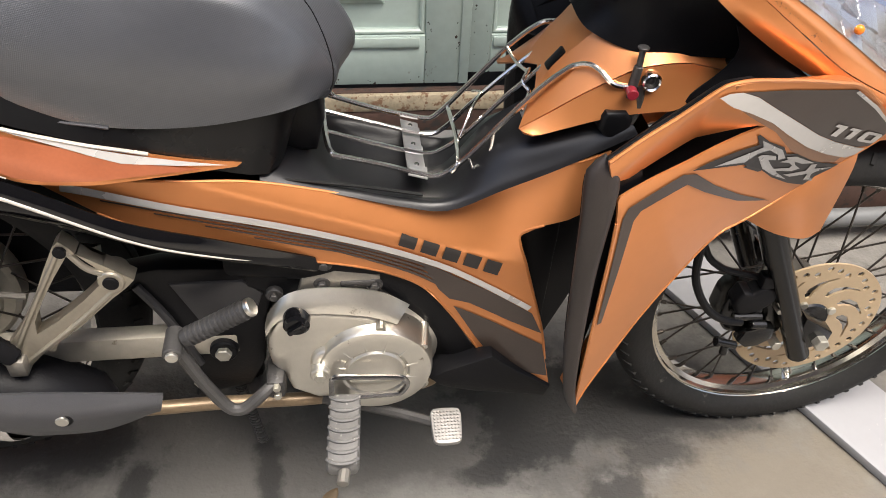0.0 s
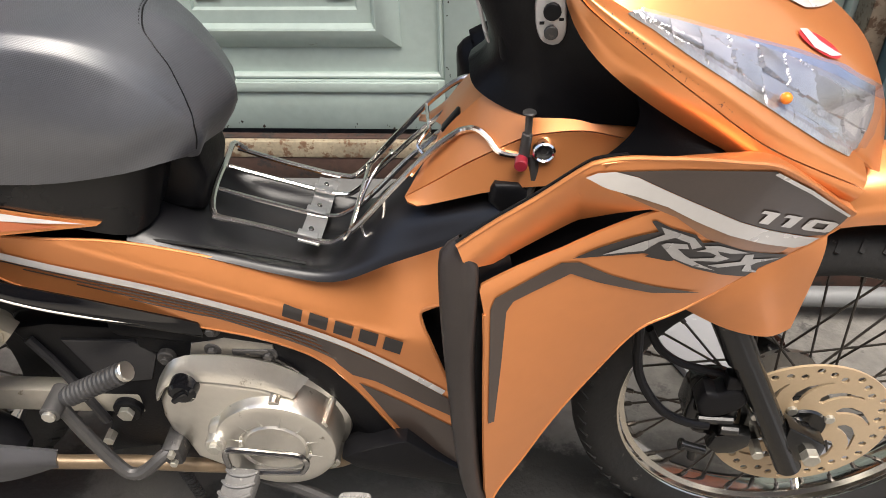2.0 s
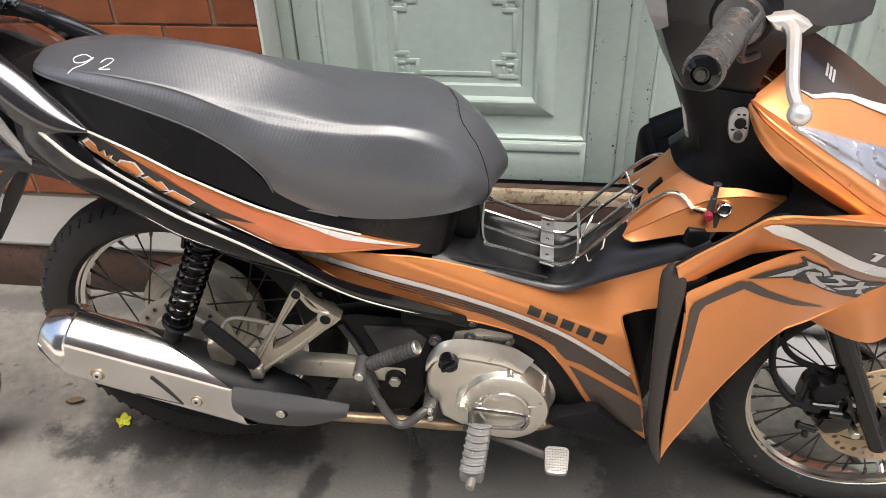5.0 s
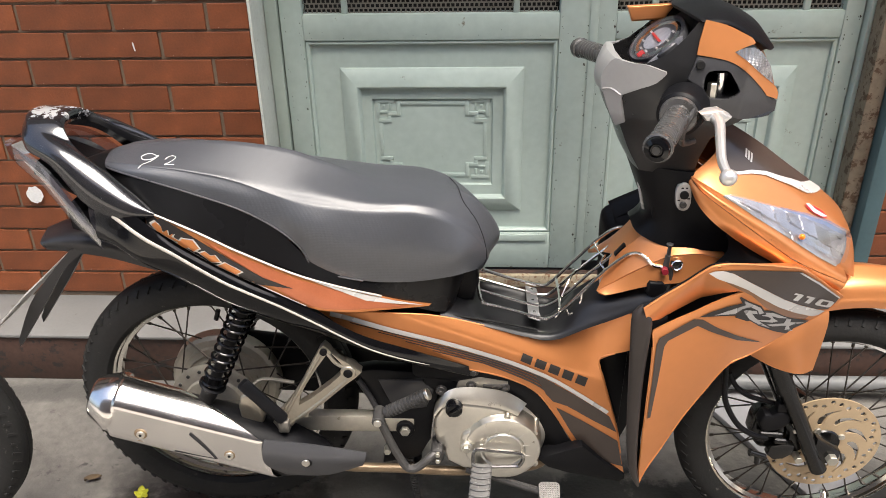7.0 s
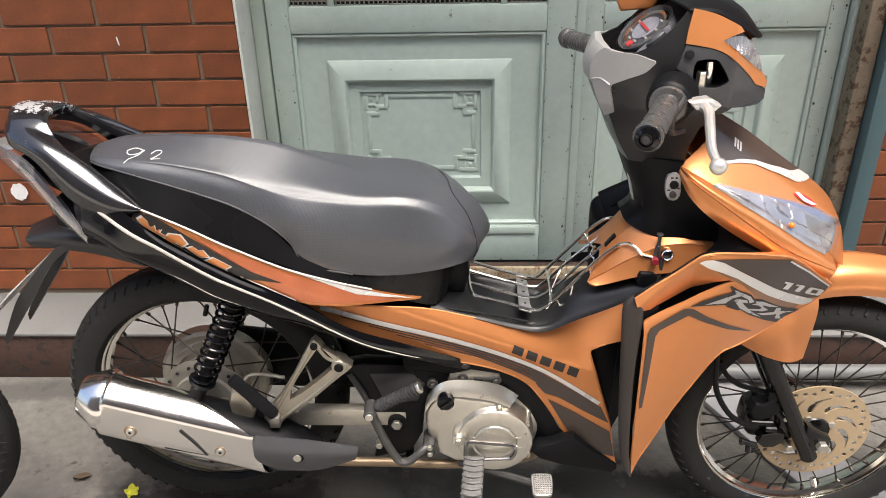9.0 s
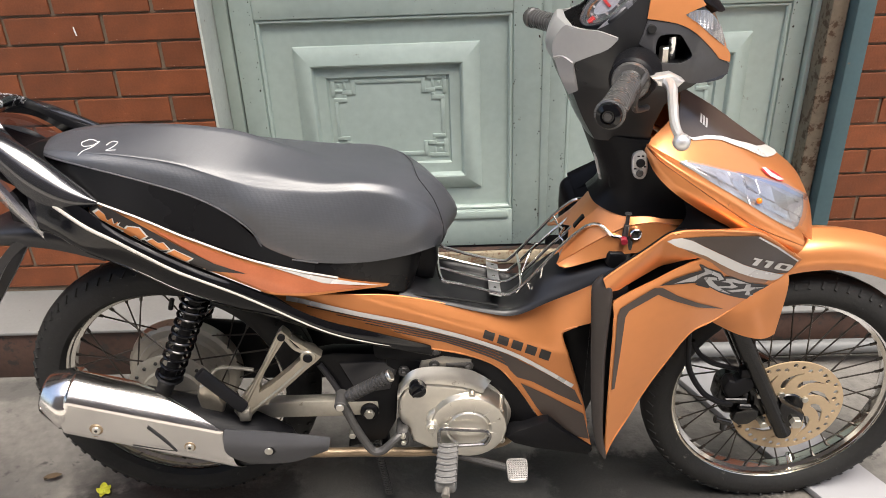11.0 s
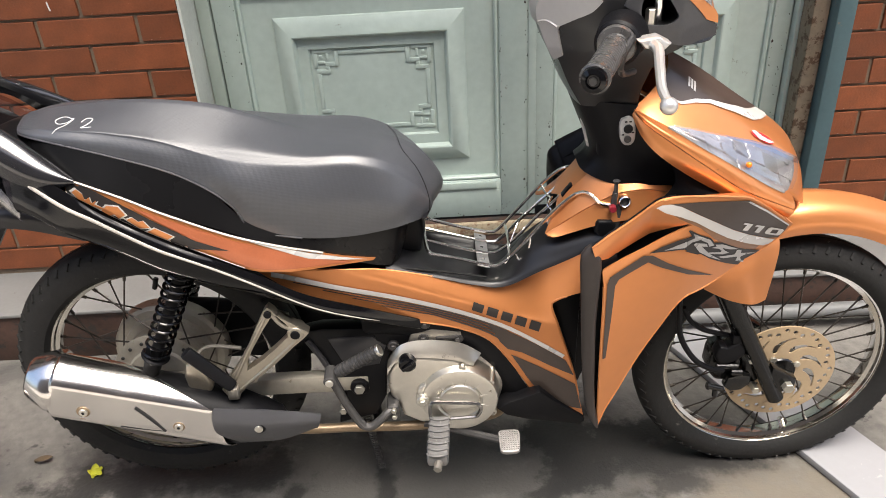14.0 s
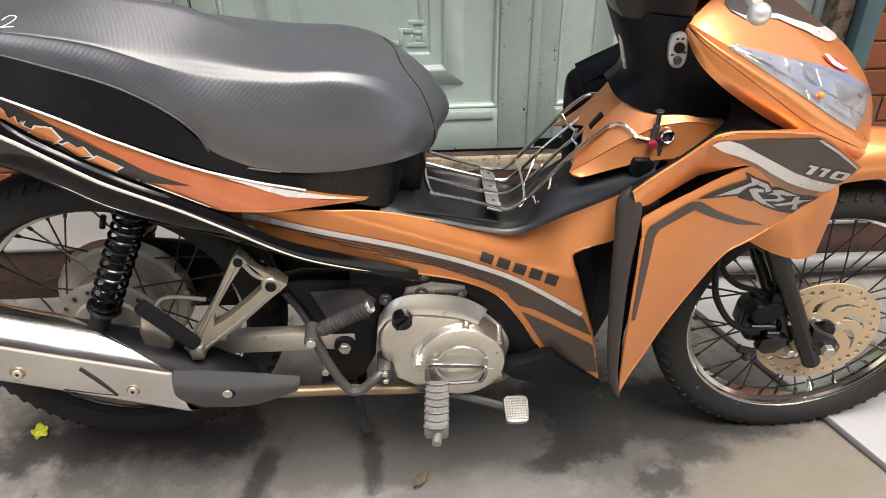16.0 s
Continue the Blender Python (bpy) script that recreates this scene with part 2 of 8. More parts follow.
def stain(m, spots):
    """Soaks ragged spots (x, y, half-length, half-width, turn, colour, roughness, cover, softness) into a ground surface."""
    N, L = m.node_tree.nodes, m.node_tree.links
    b = N["Principled BSDF"]
    tc = N.new("ShaderNodeTexCoord")
    nz = N.new("ShaderNodeTexNoise")
    nz.inputs["Scale"].default_value, nz.inputs["Detail"].default_value, nz.inputs["Roughness"].default_value = 10.0, 10, 0.70
    L.new(tc.outputs["Object"], nz.inputs["Vector"])
    color = b.inputs["Base Color"].links[0].from_socket
    gloss = b.inputs["Roughness"].links[0].from_socket if b.inputs["Roughness"].links else None
    first = b.inputs["Roughness"].default_value
    for x, y, rx, ry, turn, tint, rough, cover, soft in spots:
        mp = N.new("ShaderNodeMapping")
        mp.vector_type = "TEXTURE"
        mp.inputs["Location"].default_value, mp.inputs["Rotation"].default_value, mp.inputs["Scale"].default_value = (x, y, 0), (0, 0, radians(turn)), (rx, ry, 1)
        L.new(tc.outputs["Object"], mp.inputs["Vector"])
        ln = N.new("ShaderNodeVectorMath")
        ln.operation = "LENGTH"
        L.new(mp.outputs[0], ln.inputs[0])
        ad = N.new("ShaderNodeMath")
        ad.operation = "MULTIPLY_ADD"
        L.new(nz.outputs["Fac"], ad.inputs[0])
        ad.inputs[1].default_value = 4.2
        L.new(ln.outputs["Value"], ad.inputs[2])
        mr = N.new("ShaderNodeMapRange")
        mr.inputs["From Min"].default_value, mr.inputs["From Max"].default_value = 3.2 - soft, 3.2 + soft
        mr.inputs["To Min"].default_value, mr.inputs["To Max"].default_value = cover, 0.0
        L.new(ad.outputs[0], mr.inputs["Value"])
        mix = N.new("ShaderNodeMix")
        mix.data_type = "RGBA"
        L.new(mr.outputs[0], mix.inputs[0]), L.new(color, mix.inputs[6])
        mix.inputs[7].default_value = (*tint, 1)
        color = mix.outputs[2]
        wet = N.new("ShaderNodeMix")
        L.new(mr.outputs[0], wet.inputs[0])
        if gloss:
            L.new(gloss, wet.inputs[2])
        else:
            wet.inputs[2].default_value = first
        wet.inputs[3].default_value = rough
        gloss = wet.outputs[0]
    L.new(color, b.inputs["Base Color"]), L.new(gloss, b.inputs["Roughness"])


OIL, DAMP_SHADE, TAN, PALE = (0.017, 0.0165, 0.016), (0.068, 0.065, 0.060), (0.150, 0.128, 0.098), (0.185, 0.178, 0.165)
# The long dark spots are damp ground plus painted shade under the bike.
stain(GROUNDM, (
    (0.16, 1.04, 0.72, 0.17, 0, DAMP_SHADE, 0.65, 0.9, 0.5), (0.60, 1.03, 0.32, 0.14, 5, DAMP_SHADE, 0.65, 0.9, 0.5), (0.72, 1.09, 0.24, 0.10, 5, DAMP_SHADE, 0.65, 0.8, 0.4), (-0.35, 1.10, 0.26, 0.09, -3, DAMP_SHADE, 0.65, 0.8, 0.4), (1.12, 1.22, 0.10, 0.08, 10, DAMP_SHADE, 0.65, 0.7, 0.4), (-0.95, 1.50, 0.35, 0.04, 0, DAMP_SHADE, 0.65, 0.8, 0.4),
    (0.92, 0.92, 0.26, 0.11, 8, TAN, 0.85, 0.75, 0.6), (0.096, 0.925, 0.06, 0.025, 0, PALE, 0.8, 0.6, 0.5), (0.36, 0.93, 0.13, 0.04, 0, PALE, 0.8, 0.55, 0.6), (0.35, 0.72, 0.30, 0.06, 0, PALE, 0.8, 0.5, 0.6), (-0.75, 1.05, 0.12, 0.09, 0, PALE, 0.8, 0.4, 0.6)))
stain(GROUNDM, (
    (0.50, 1.19, 0.081, 0.044, 10, OIL, 0.6, 0.95, 0.25), (0.532, 1.095, 0.069, 0.094, 10, OIL, 0.6, 0.95, 0.25), (0.49, 1.03, 0.050, 0.044, 20, OIL, 0.6, 0.92, 0.25), (0.447, 0.988, 0.044, 0.022, 10, OIL, 0.6, 0.87, 0.3),
    (0.63, 1.14, 0.112, 0.062, 15, OIL, 0.6, 0.92, 0.3), (0.74, 1.09, 0.200, 0.056, 0, OIL, 0.6, 0.87, 0.35), (0.65, 0.943, 0.050, 0.044, 0, OIL, 0.6, 0.82, 0.3), (0.737, 1.0, 0.056, 0.037, 15, OIL, 0.6, 0.77, 0.35),
    (-0.109, 0.985, 0.022, 0.069, -8, OIL, 0.6, 0.92, 0.3), (-0.148, 1.11, 0.027, 0.062, 0, OIL, 0.6, 0.92, 0.3), (-0.29, 1.10, 0.138, 0.056, -8, OIL, 0.6, 0.87, 0.35), (-0.52, 1.08, 0.163, 0.050, 8, OIL, 0.6, 0.87, 0.35), (0.103, 1.02, 0.019, 0.075, 5, OIL, 0.6, 0.87, 0.3)))


def scuff(m, z0, z1, color):
    """Rubs the paint through in ragged patches, more of it above height z0."""
    N, L = m.node_tree.nodes, m.node_tree.links
    b = N["Principled BSDF"]
    tc = N.new("ShaderNodeTexCoord")
    xyz = N.new("ShaderNodeSeparateXYZ")
    L.new(tc.outputs["Object"], xyz.inputs[0])
    hi = N.new("ShaderNodeMapRange")
    hi.inputs["From Min"].default_value, hi.inputs["From Max"].default_value = z0, z1
    hi.inputs["To Min"].default_value, hi.inputs["To Max"].default_value = 0.0, 0.175
    L.new(xyz.outputs["Z"], hi.inputs["Value"])
    nz = N.new("ShaderNodeTexNoise")
    nz.inputs["Scale"].default_value, nz.inputs["Detail"].default_value, nz.inputs["Roughness"].default_value = 34, 9, 0.72
    L.new(tc.outputs["Object"], nz.inputs["Vector"])
    ad = N.new("ShaderNodeMath")
    L.new(nz.outputs["Fac"], ad.inputs[0]), L.new(hi.outputs[0], ad.inputs[1])
    mr = N.new("ShaderNodeMapRange")
    mr.inputs["From Min"].default_value, mr.inputs["From Max"].default_value = 0.685, 0.705
    L.new(ad.outputs[0], mr.inputs["Value"])
    mx = N.new("ShaderNodeMix")
    mx.data_type = "RGBA"
    L.new(mr.outputs[0], mx.inputs["Factor"]), L.new(b.inputs["Base Color"].links[0].from_socket, mx.inputs["A"])
    mx.inputs["B"].default_value = (*color, 1)
    L.new(mx.outputs["Result"], b.inputs["Base Color"])


scuff(WORN, 0.895, 0.945, (0.34, 0.34, 0.34))


def glass(name, tint, rough=0.03, alpha_mix=0.75):
    m = bpy.data.materials.new(name)
    m.use_nodes = True
    nt = m.node_tree
    b = nt.nodes["Principled BSDF"]
    b.inputs["Base Color"].default_value = (*tint, 1)
    b.inputs["Roughness"].default_value = rough
    tr = nt.nodes.new("ShaderNodeBsdfTransparent")
    tr.inputs["Color"].default_value = (*tint, 1)
    mx = nt.nodes.new("ShaderNodeMixShader")
    mx.inputs[0].default_value = 1 - alpha_mix
    gl = nt.nodes.new("ShaderNodeBsdfGlossy")
    gl.inputs["Roughness"].default_value = rough
    out = nt.nodes["Material Output"]
    nt.links.new(tr.outputs[0], mx.inputs[1])
    nt.links.new(gl.outputs[0], mx.inputs[2])
    nt.links.new(mx.outputs[0], out.inputs["Surface"])
    return m


LENSG = glass("clear_lens", (0.90, 0.89, 0.93), 0.03, 0.86)
BLUEG = glass("blue_lens_edge", (0.66, 0.69, 0.86), 0.05, 0.75)


# ---- shape helpers ----
YB = 1.09  # the motorcycle's middle plane


def curve_through(pts, n, smooth=True):
    """n points evenly along a smooth curve through the control points."""
    p = [Vector(q) for q in pts]
    if smooth and len(p) > 2:
        fine = []
        for i in range(len(p) - 1):
            a, b, c, d = p[max(i - 1, 0)], p[i], p[i + 1], p[min(i + 2, len(p) - 1)]
            for k in range(10):
                t = k / 10
                fine.append(0.5 * (2 * b + (c - a) * t + (2 * a - 5 * b + 4 * c - d) * t * t + (3 * b - a - 3 * c + d) * t ** 3))
        p = fine + [p[-1]]
    acc = [0.0]
    for a, b in zip(p, p[1:]):
        acc.append(acc[-1] + (b - a).length)
    out, j = [], 0
    for i in range(n):
        s = acc[-1] * i / (n - 1)
        while j < len(p) - 2 and acc[j + 1] < s:
            j += 1
        w = (s - acc[j]) / max(acc[j + 1] - acc[j], 1e-9)
        out.append(p[j].lerp(p[j + 1], min(max(w, 0), 1)))
    return out


def world_of(o):
    return (world_of(o.parent) @ o.matrix_parent_inverse @ o.matrix_basis) if o.parent else o.matrix_basis


def part(name, bm, material, parent=None, label="", angle=35, thick=0.0, bevel=0.0):
    """Links a bmesh as one mesh object, under a thing or a part where one is given."""
    far_side = None
    sides = [v.co.y - YB for v in bm.verts]
    if parent is not None and parent.name == "motorcycle" and len(sides) > 15 and min(abs(q) for q in sides) > 0.008 and min(sides) < 0 < max(sides):
        # a left and a right piece: one object each
        if not any((e.verts[0].co.y - YB) * (e.verts[1].co.y - YB) < 0 for e in bm.edges):
            other = bm.copy()
            bmesh.ops.delete(other, geom=[v for v in other.verts if v.co.y < YB], context="VERTS")
            bmesh.ops.delete(bm, geom=[v for v in bm.verts if v.co.y > YB], context="VERTS")
            far_side = other
    me = bpy.data.meshes.new(name)
    bm.normal_update()
    bm.to_mesh(me)
    bm.free()
    me.materials.append(material)
    me.polygons.foreach_set("use_smooth", [True] * len(me.polygons))
    me.set_sharp_from_angle(angle=radians(angle))
    ob = new(name, me)
    if parent:
        ob.parent = parent
        ob.matrix_parent_inverse = world_of(parent).inverted()
    if thick:
        md = ob.modifiers.new("thickness", "SOLIDIFY")
        md.thickness, md.offset = thick, -1
        md = ob.modifiers.new("crisp_rim", "EDGE_SPLIT")
        md.split_angle = radians(max(angle, 30))
    if bevel:
        md = ob.modifiers.new("edge", "BEVEL")
        md.width, md.segments, md.limit_method, md.angle_limit = bevel, 2, "ANGLE", radians(40)
    if label:
        ob["label"] = label
    if far_side is not None:
        part(name, far_side, material, parent, label, angle, thick, bevel)
    return ob


def empty(name, place, parent=None):
    ob = new(name)
    ob.empty_display_size = 0.1
    ob.matrix_basis = Matrix.Translation(place)
    if parent:
        ob.parent = parent
        ob.matrix_parent_inverse = world_of(parent).inverted()
    return ob


def add_grid(bm, rows, close=False):
    vs = [[bm.verts.new(p) for p in r] for r in rows]
    for a, b in zip(vs, vs[1:]):
        m = len(a)
        for i in range(m if close else m - 1):
            q = [a[i], a[(i + 1) % m], b[(i + 1) % m], b[i]]
            try:
                bm.faces.new(q)
            except ValueError:
                pass
    return vs


def bike_xyz(p, side=1):
    return Vector((p[0], YB - side * p[1], p[2]))


def loft(rails, n=28, m=5, mirror=True, both=None, smooth_across=True):
    """A skin over rails of (x, half-width, z); mirrored to the far side of the bike."""
    bm = bmesh.new()
    rs = [curve_through(r, n) for r in rails]
    for side in ((1, -1) if mirror else (1,)):
        cols = []
        for i in range(n):
            line = [r[i] for r in rs]
            k = (len(line) - 1) * m + 1
            pts = []
            for j in range(len(line) - 1):
                a, b, c, d = line[max(j - 1, 0)], line[j], line[j + 1], line[min(j + 2, len(line) - 1)]
                for q in range(m):
                    t = q / m
                    if smooth_across and len(line) > 2:
                        pts.append(0.5 * (2 * b + (c - a) * t + (2 * a - 5 * b + 4 * c - d) * t * t + (3 * b - a - 3 * c + d) * t ** 3))
                    else:
                        pts.append(b.lerp(c, t))
            pts.append(line[-1])
            cols.append([bike_xyz(p, side) for p in pts])
        if side < 0:
            cols = cols[::-1]
        add_grid(bm, cols)
    bmesh.ops.remove_doubles(bm, verts=bm.verts, dist=0.0004)
    bmesh.ops.recalc_face_normals(bm, faces=bm.faces)
    return bm


def tube(pts, r, n=24, seg=8, smooth=True, close=False, bm=None, r1=None):
    bm = bm or bmesh.new()
    c = curve_through(list(pts) + ([pts[0]] if close else []), n, smooth)
    rows, up = [], Vector((0.13, 0.2, 0.97))
    for i, p in enumerate(c):
        d = (c[min(i + 1, n - 1)] - c[max(i - 1, 0)]).normalized()
        a = d.cross(up)
        a = a.normalized() if a.length > 1e-3 else d.cross(Vector((1, 0, 0))).normalized()
        b = d.cross(a)
        up = -b
        rr = r if r1 is None else r + (r1 - r) * i / (n - 1)
        rows.append([p + rr * (math.cos(2 * math.pi * k / seg) * a + math.sin(2 * math.pi * k / seg) * b) for k in range(seg)])
    vs = add_grid(bm, rows, True)
    if not close:
        bm.faces.new(vs[0][::-1]), bm.faces.new(vs[-1])
    bmesh.ops.recalc_face_normals(bm, faces=bm.faces)
    return bm


def lathe(profile, seg=48, m=Matrix(), bm=None, a0=0.0, a1=360.0, close=False):
    """Turns (radius, along) round the local y axis."""
    bm = bm or bmesh.new()
    full = a1 - a0 >= 360
    k = seg if full else seg + 1
    prof = list(profile) + ([profile[0]] if close else [])
    rows = []
    for r, y in prof:
        rows.append([m @ Vector((r * math.cos(radians(a0 + (a1 - a0) * i / seg)), y, r * math.sin(radians(a0 + (a1 - a0) * i / seg)))) for i in range(k)])
    add_grid(bm, rows, full)
    bmesh.ops.remove_doubles(bm, verts=bm.verts, dist=0.00005)
    bmesh.ops.recalc_face_normals(bm, faces=bm.faces)
    return bm


def prism(outline, y0, y1, bevel=0.003, seg=2, bm=None, smooth=0, m=None):
    """An outline in (x, z) pushed from y0 to y1 with softened edges."""
    own = bmesh.new()
    pts = [(x, z) for x, z in outline]
    if smooth:
        pts = [(p.x, p.z) for p in curve_through([(x, 0, z) for x, z in pts] + [(pts[0][0], 0, pts[0][1])], smooth + 1)[:-1]]
    f = own.faces.new([own.verts.new((x, y0, z)) for x, z in pts])
    r = bmesh.ops.extrude_face_region(own, geom=[f])
    for v in [g for g in r["geom"] if isinstance(g, bmesh.types.BMVert)]:
        v.co.y = y1
    bmesh.ops.recalc_face_normals(own, faces=own.faces)
    if bevel:
        rim = [e for e in own.edges if abs(e.verts[0].co.y - e.verts[1].co.y) < 1e-6]
        bmesh.ops.bevel(own, geom=rim, offset=bevel, segments=seg, affect="EDGES", profile=0.5, clamp_overlap=True)
    if m is not None:
        own.transform(m)
    return join(bm, own)


def join(bm, own):
    if bm is None:
        return own
    me = bpy.data.meshes.new("joined")
    own.to_mesh(me)
    bm.from_mesh(me)
    own.free()
    bpy.data.meshes.remove(me)
    return bm


def box(x0, x1, y0, y1, z0, z1, bevel=0.004, bm=None, m=None):
    own = bmesh.new()
    bmesh.ops.create_cube(own, size=1)
    for v in own.verts:
        v.co = Vector(((x0 + x1) / 2 + v.co.x * (x1 - x0), (y0 + y1) / 2 + v.co.y * (y1 - y0), (z0 + z1) / 2 + v.co.z * (z1 - z0)))
    if bevel:
        bmesh.ops.bevel(own, geom=own.edges[:], offset=bevel, segments=2, affect="EDGES", profile=0.5, clamp_overlap=True)
    if m is not None:
        own.transform(m)
    return join(bm, own)


def cyl(a, b, r, seg=16, bm=None, r1=None, bevel=0.0):
    """A round rod from a to b with closed, softened ends."""
    a, b = Vector(a), Vector(b)
    ln = (b - a).length
    q = Vector((0, 1, 0)).rotation_difference(b - a).to_matrix().to_4x4()
    r1 = r if r1 is None else r1
    e = bevel or min(r, r1) * 0.12
    return lathe([(0.0, 0.0), (r - e, 0.0), (r, e), (r1, ln - e), (r1 - e, ln), (0.0, ln)], seg, Matrix.Translation(a) @ q, bm)


def fill(loops, y):
    """A flat sheet in (x, z) bounded by loops, the later ones holes."""
    bm = bmesh.new()
    edges = []
    for lp in loops:
        vs = [bm.verts.new((x, y, z)) for x, z in lp]
        edges += [bm.edges.new((vs[i], vs[(i + 1) % len(vs)])) for i in range(len(vs))]
    bmesh.ops.triangle_fill(bm, edges=edges, use_beauty=True, use_dissolve=False)
    bmesh.ops.recalc_face_normals(bm, faces=bm.faces)
    return bm


def lay_on(bm, target, lift=0.0012, cuts=0.007, toward=(0, 1, 0)):
    """Lays a flat sheet onto a skin, as a sticker lies on it."""
    from mathutils.bvhtree import BVHTree
    tb = bmesh.new()
    for one in (target if isinstance(target, list) else [target]):
        tb.from_mesh(one.data)
    tree = BVHTree.FromBMesh(tb)
    for _ in range(6):
        long = [e for e in bm.edges if e.calc_length() > cuts]
        if not long or len(bm.verts) > 6000:
            break
        bmesh.ops.subdivide_edges(bm, edges=long, cuts=1, use_grid_fill=False)
        bmesh.ops.triangulate(bm, faces=[f for f in bm.faces if len(f.verts) > 3])
    d = Vector(toward)
    for v in bm.verts:
        hit, nor, _, _ = tree.ray_cast(v.co - d * 0.6, d)
        if hit is None:
            hit, nor, _, _ = tree.find_nearest(v.co)
        if nor.dot(d) > 0:
            nor = -nor
        v.co = hit + nor * (lift(v.co.x, v.co.z) if callable(lift) else lift)
    tb.free()
    bmesh.ops.recalc_face_normals(bm, faces=bm.faces)
    for f in bm.faces:
        if f.normal.dot(d) > 0:
            f.normal_flip()
    return bm


def sticker(name, outline, target, material, parent, label="", lift=0.0012, smooth=0):
    pts = outline
    if smooth:
        pts = [(p.x, p.z) for p in curve_through([(x, 0, z) for x, z in pts] + [(pts[0][0], 0, pts[0][1])], smooth + 1)[:-1]]
    return part(name, lay_on(fill([pts], 0.5), target, lift), material, parent, label, 180)


def band(name, pts, w0, w1, target, material, parent, label="", lift=0.0012):
    """A tapering stripe along a line in (x, z)."""
    c = curve_through([(x, 0, z) for x, z in pts], 24)
    up, lo = [], []
    for i, p in enumerate(c):
        d = (c[min(i + 1, 23)] - c[max(i - 1, 0)]).normalized()
        w = (w0 + (w1 - w0) * i / 23) / 2
        up.append((p.x - d.z * w, p.z + d.x * w)), lo.append((p.x + d.z * w, p.z - d.x * w))
    return part(name, lay_on(fill([up + lo[::-1]], 0.5), target, lift), material, parent, label, 180)


def setting(name, bm, material, label, category, angle=35):
    return tagged(part(name, bm, material, None, "", angle), label, category, "", "structure")


bm = bmesh.new()
gx = [-60, -8, -3] + [-2 + 0.1 * i for i in range(41)] + [3, 8, 60]
gy = [-60, -8, -2] + [-1.4 + 0.1 * i for i in range(30)] + [1.55, 2.2, 8, 60]
add_grid(bm, [[Vector((x, y, 0.004 * (noise.noise((x * 3, y * 3, 0))) if -2 < x < 2 and -1 < y < 1.5 else 0.0)) for x in gx] for y in gy])
bmesh.ops.recalc_face_normals(bm, faces=bm.faces)
ground = setting("ground", bm, GROUNDM, "worn grey concrete lane with dark oily stains, damp and shade painted under the motorcycle", "ground", 180)

WY, DY = 1.763, 1.885
LEDGE, LEDGE_Y = 0.155, 1.545
setting("wall_1", box(-5.0, -0.36, WY + 0.006, WY + 0.2, LEDGE, 4.2, 0.0), MORTAR, "red brick house wall with grey mortar joints", "wall")
setting("wall_2", box(1.295, 5.0, WY + 0.006, WY + 0.2, LEDGE, 4.2, 0.0), MORTAR, "red brick house wall beside the green door", "wall")
setting("wall_above_door", box(-0.36, 1.295, WY + 0.006, WY + 0.2, 2.3, 4.2, 0.0), PLASTER, "plain wall above the door", "wall")
# Black colour stands in for the unlit room.
setting("wall_room_back", box(-0.6, 1.6, 2.3, 2.4, 0.0, 3.0, 0.0), DARK, "back wall coloured black for the unlit room behind the door", "wall")
# Never in view: added to cut the sky down to a strip.
setting("wall_opposite", box(-7.0, 7.0, -3.8, -3.6, 0.0, 5.5, 0.0), PLASTER, "unseen plain wall added across the lane to limit sky light", "wall")
# Unseen eave, added to keep direct sun off the door and ledge.
setting("eave", box(-5.0, 5.0, 1.30, WY + 0.006, 2.40, 2.5, 0.004), PLASTER, "unseen plain eave added to shade the door and ledge", "eave")
# Out-of-view pale slab, added for bounce light and bright chrome reflections.
setting("lane_slab", box(-9.0, 9.0, -3.6, 0.05, -0.05, 0.008, 0.003), PALECON, "unseen pale slab added to reflect light onto the motorcycle", "ground")
setting("ledge", box(-4.0, 4.0, LEDGE_Y + 0.004, 1.80, LEDGE - 0.010, LEDGE, 0.003), TERRAZZO, "white stone top of the low house step", "step")
setting("ledge_riser", box(-4.0, 4.0, LEDGE_Y + 0.012, 1.80, 0.0, LEDGE - 0.010, 0.003), RISERM, "stained brown face of the low house step", "step")
setting("door_step", box(-0.35, 1.20, 1.755, 1.790, LEDGE, 0.207, 0.003), RISERM, "brown tiled riser before the door", "step")
# Dark brown top paints the shadow line between sill and door.
setting("sill_top", box(-0.35, 1.20, 1.769, 1.790, 0.207, 0.2465, 0.003), RISERM, "door kerb top coloured dark brown for the shadow line below the door", "sill")
# Black box paints the shade seen through the gap under the door.
setting("threshold", box(-0.35, 1.20, 1.800, 2.3, 0.10, 0.150, 0.002), DARK, "floor coloured black for the shade under the door", "floor")
setting("door_sill", box(-0.35, 1.20, 1.752, 1.768, 0.207, 0.2465, 0.005), CREAM, "worn cream cement sill with chipped edge", "sill")


def ring(x0, x1, z0, z1, w, y0, y1, bm=None, bev=0.004):
    """A raised rectangular moulding of width w."""
    own = bmesh.new()
    prof = [(0, y1), (0, y0 + bev), (bev, y0), (w - bev, y0), (w, y0 + bev), (w, y1)]
    rows = []
    for d, y in prof:
        rows.append([Vector((x0 + d, y, z0 + d)), Vector((x1 - d, y, z0 + d)), Vector((x1 - d, y, z1 - d)), Vector((x0 + d, y, z1 - d))])
    add_grid(own, rows, True)
    bmesh.ops.recalc_face_normals(own, faces=own.faces)
    return join(bm, own)


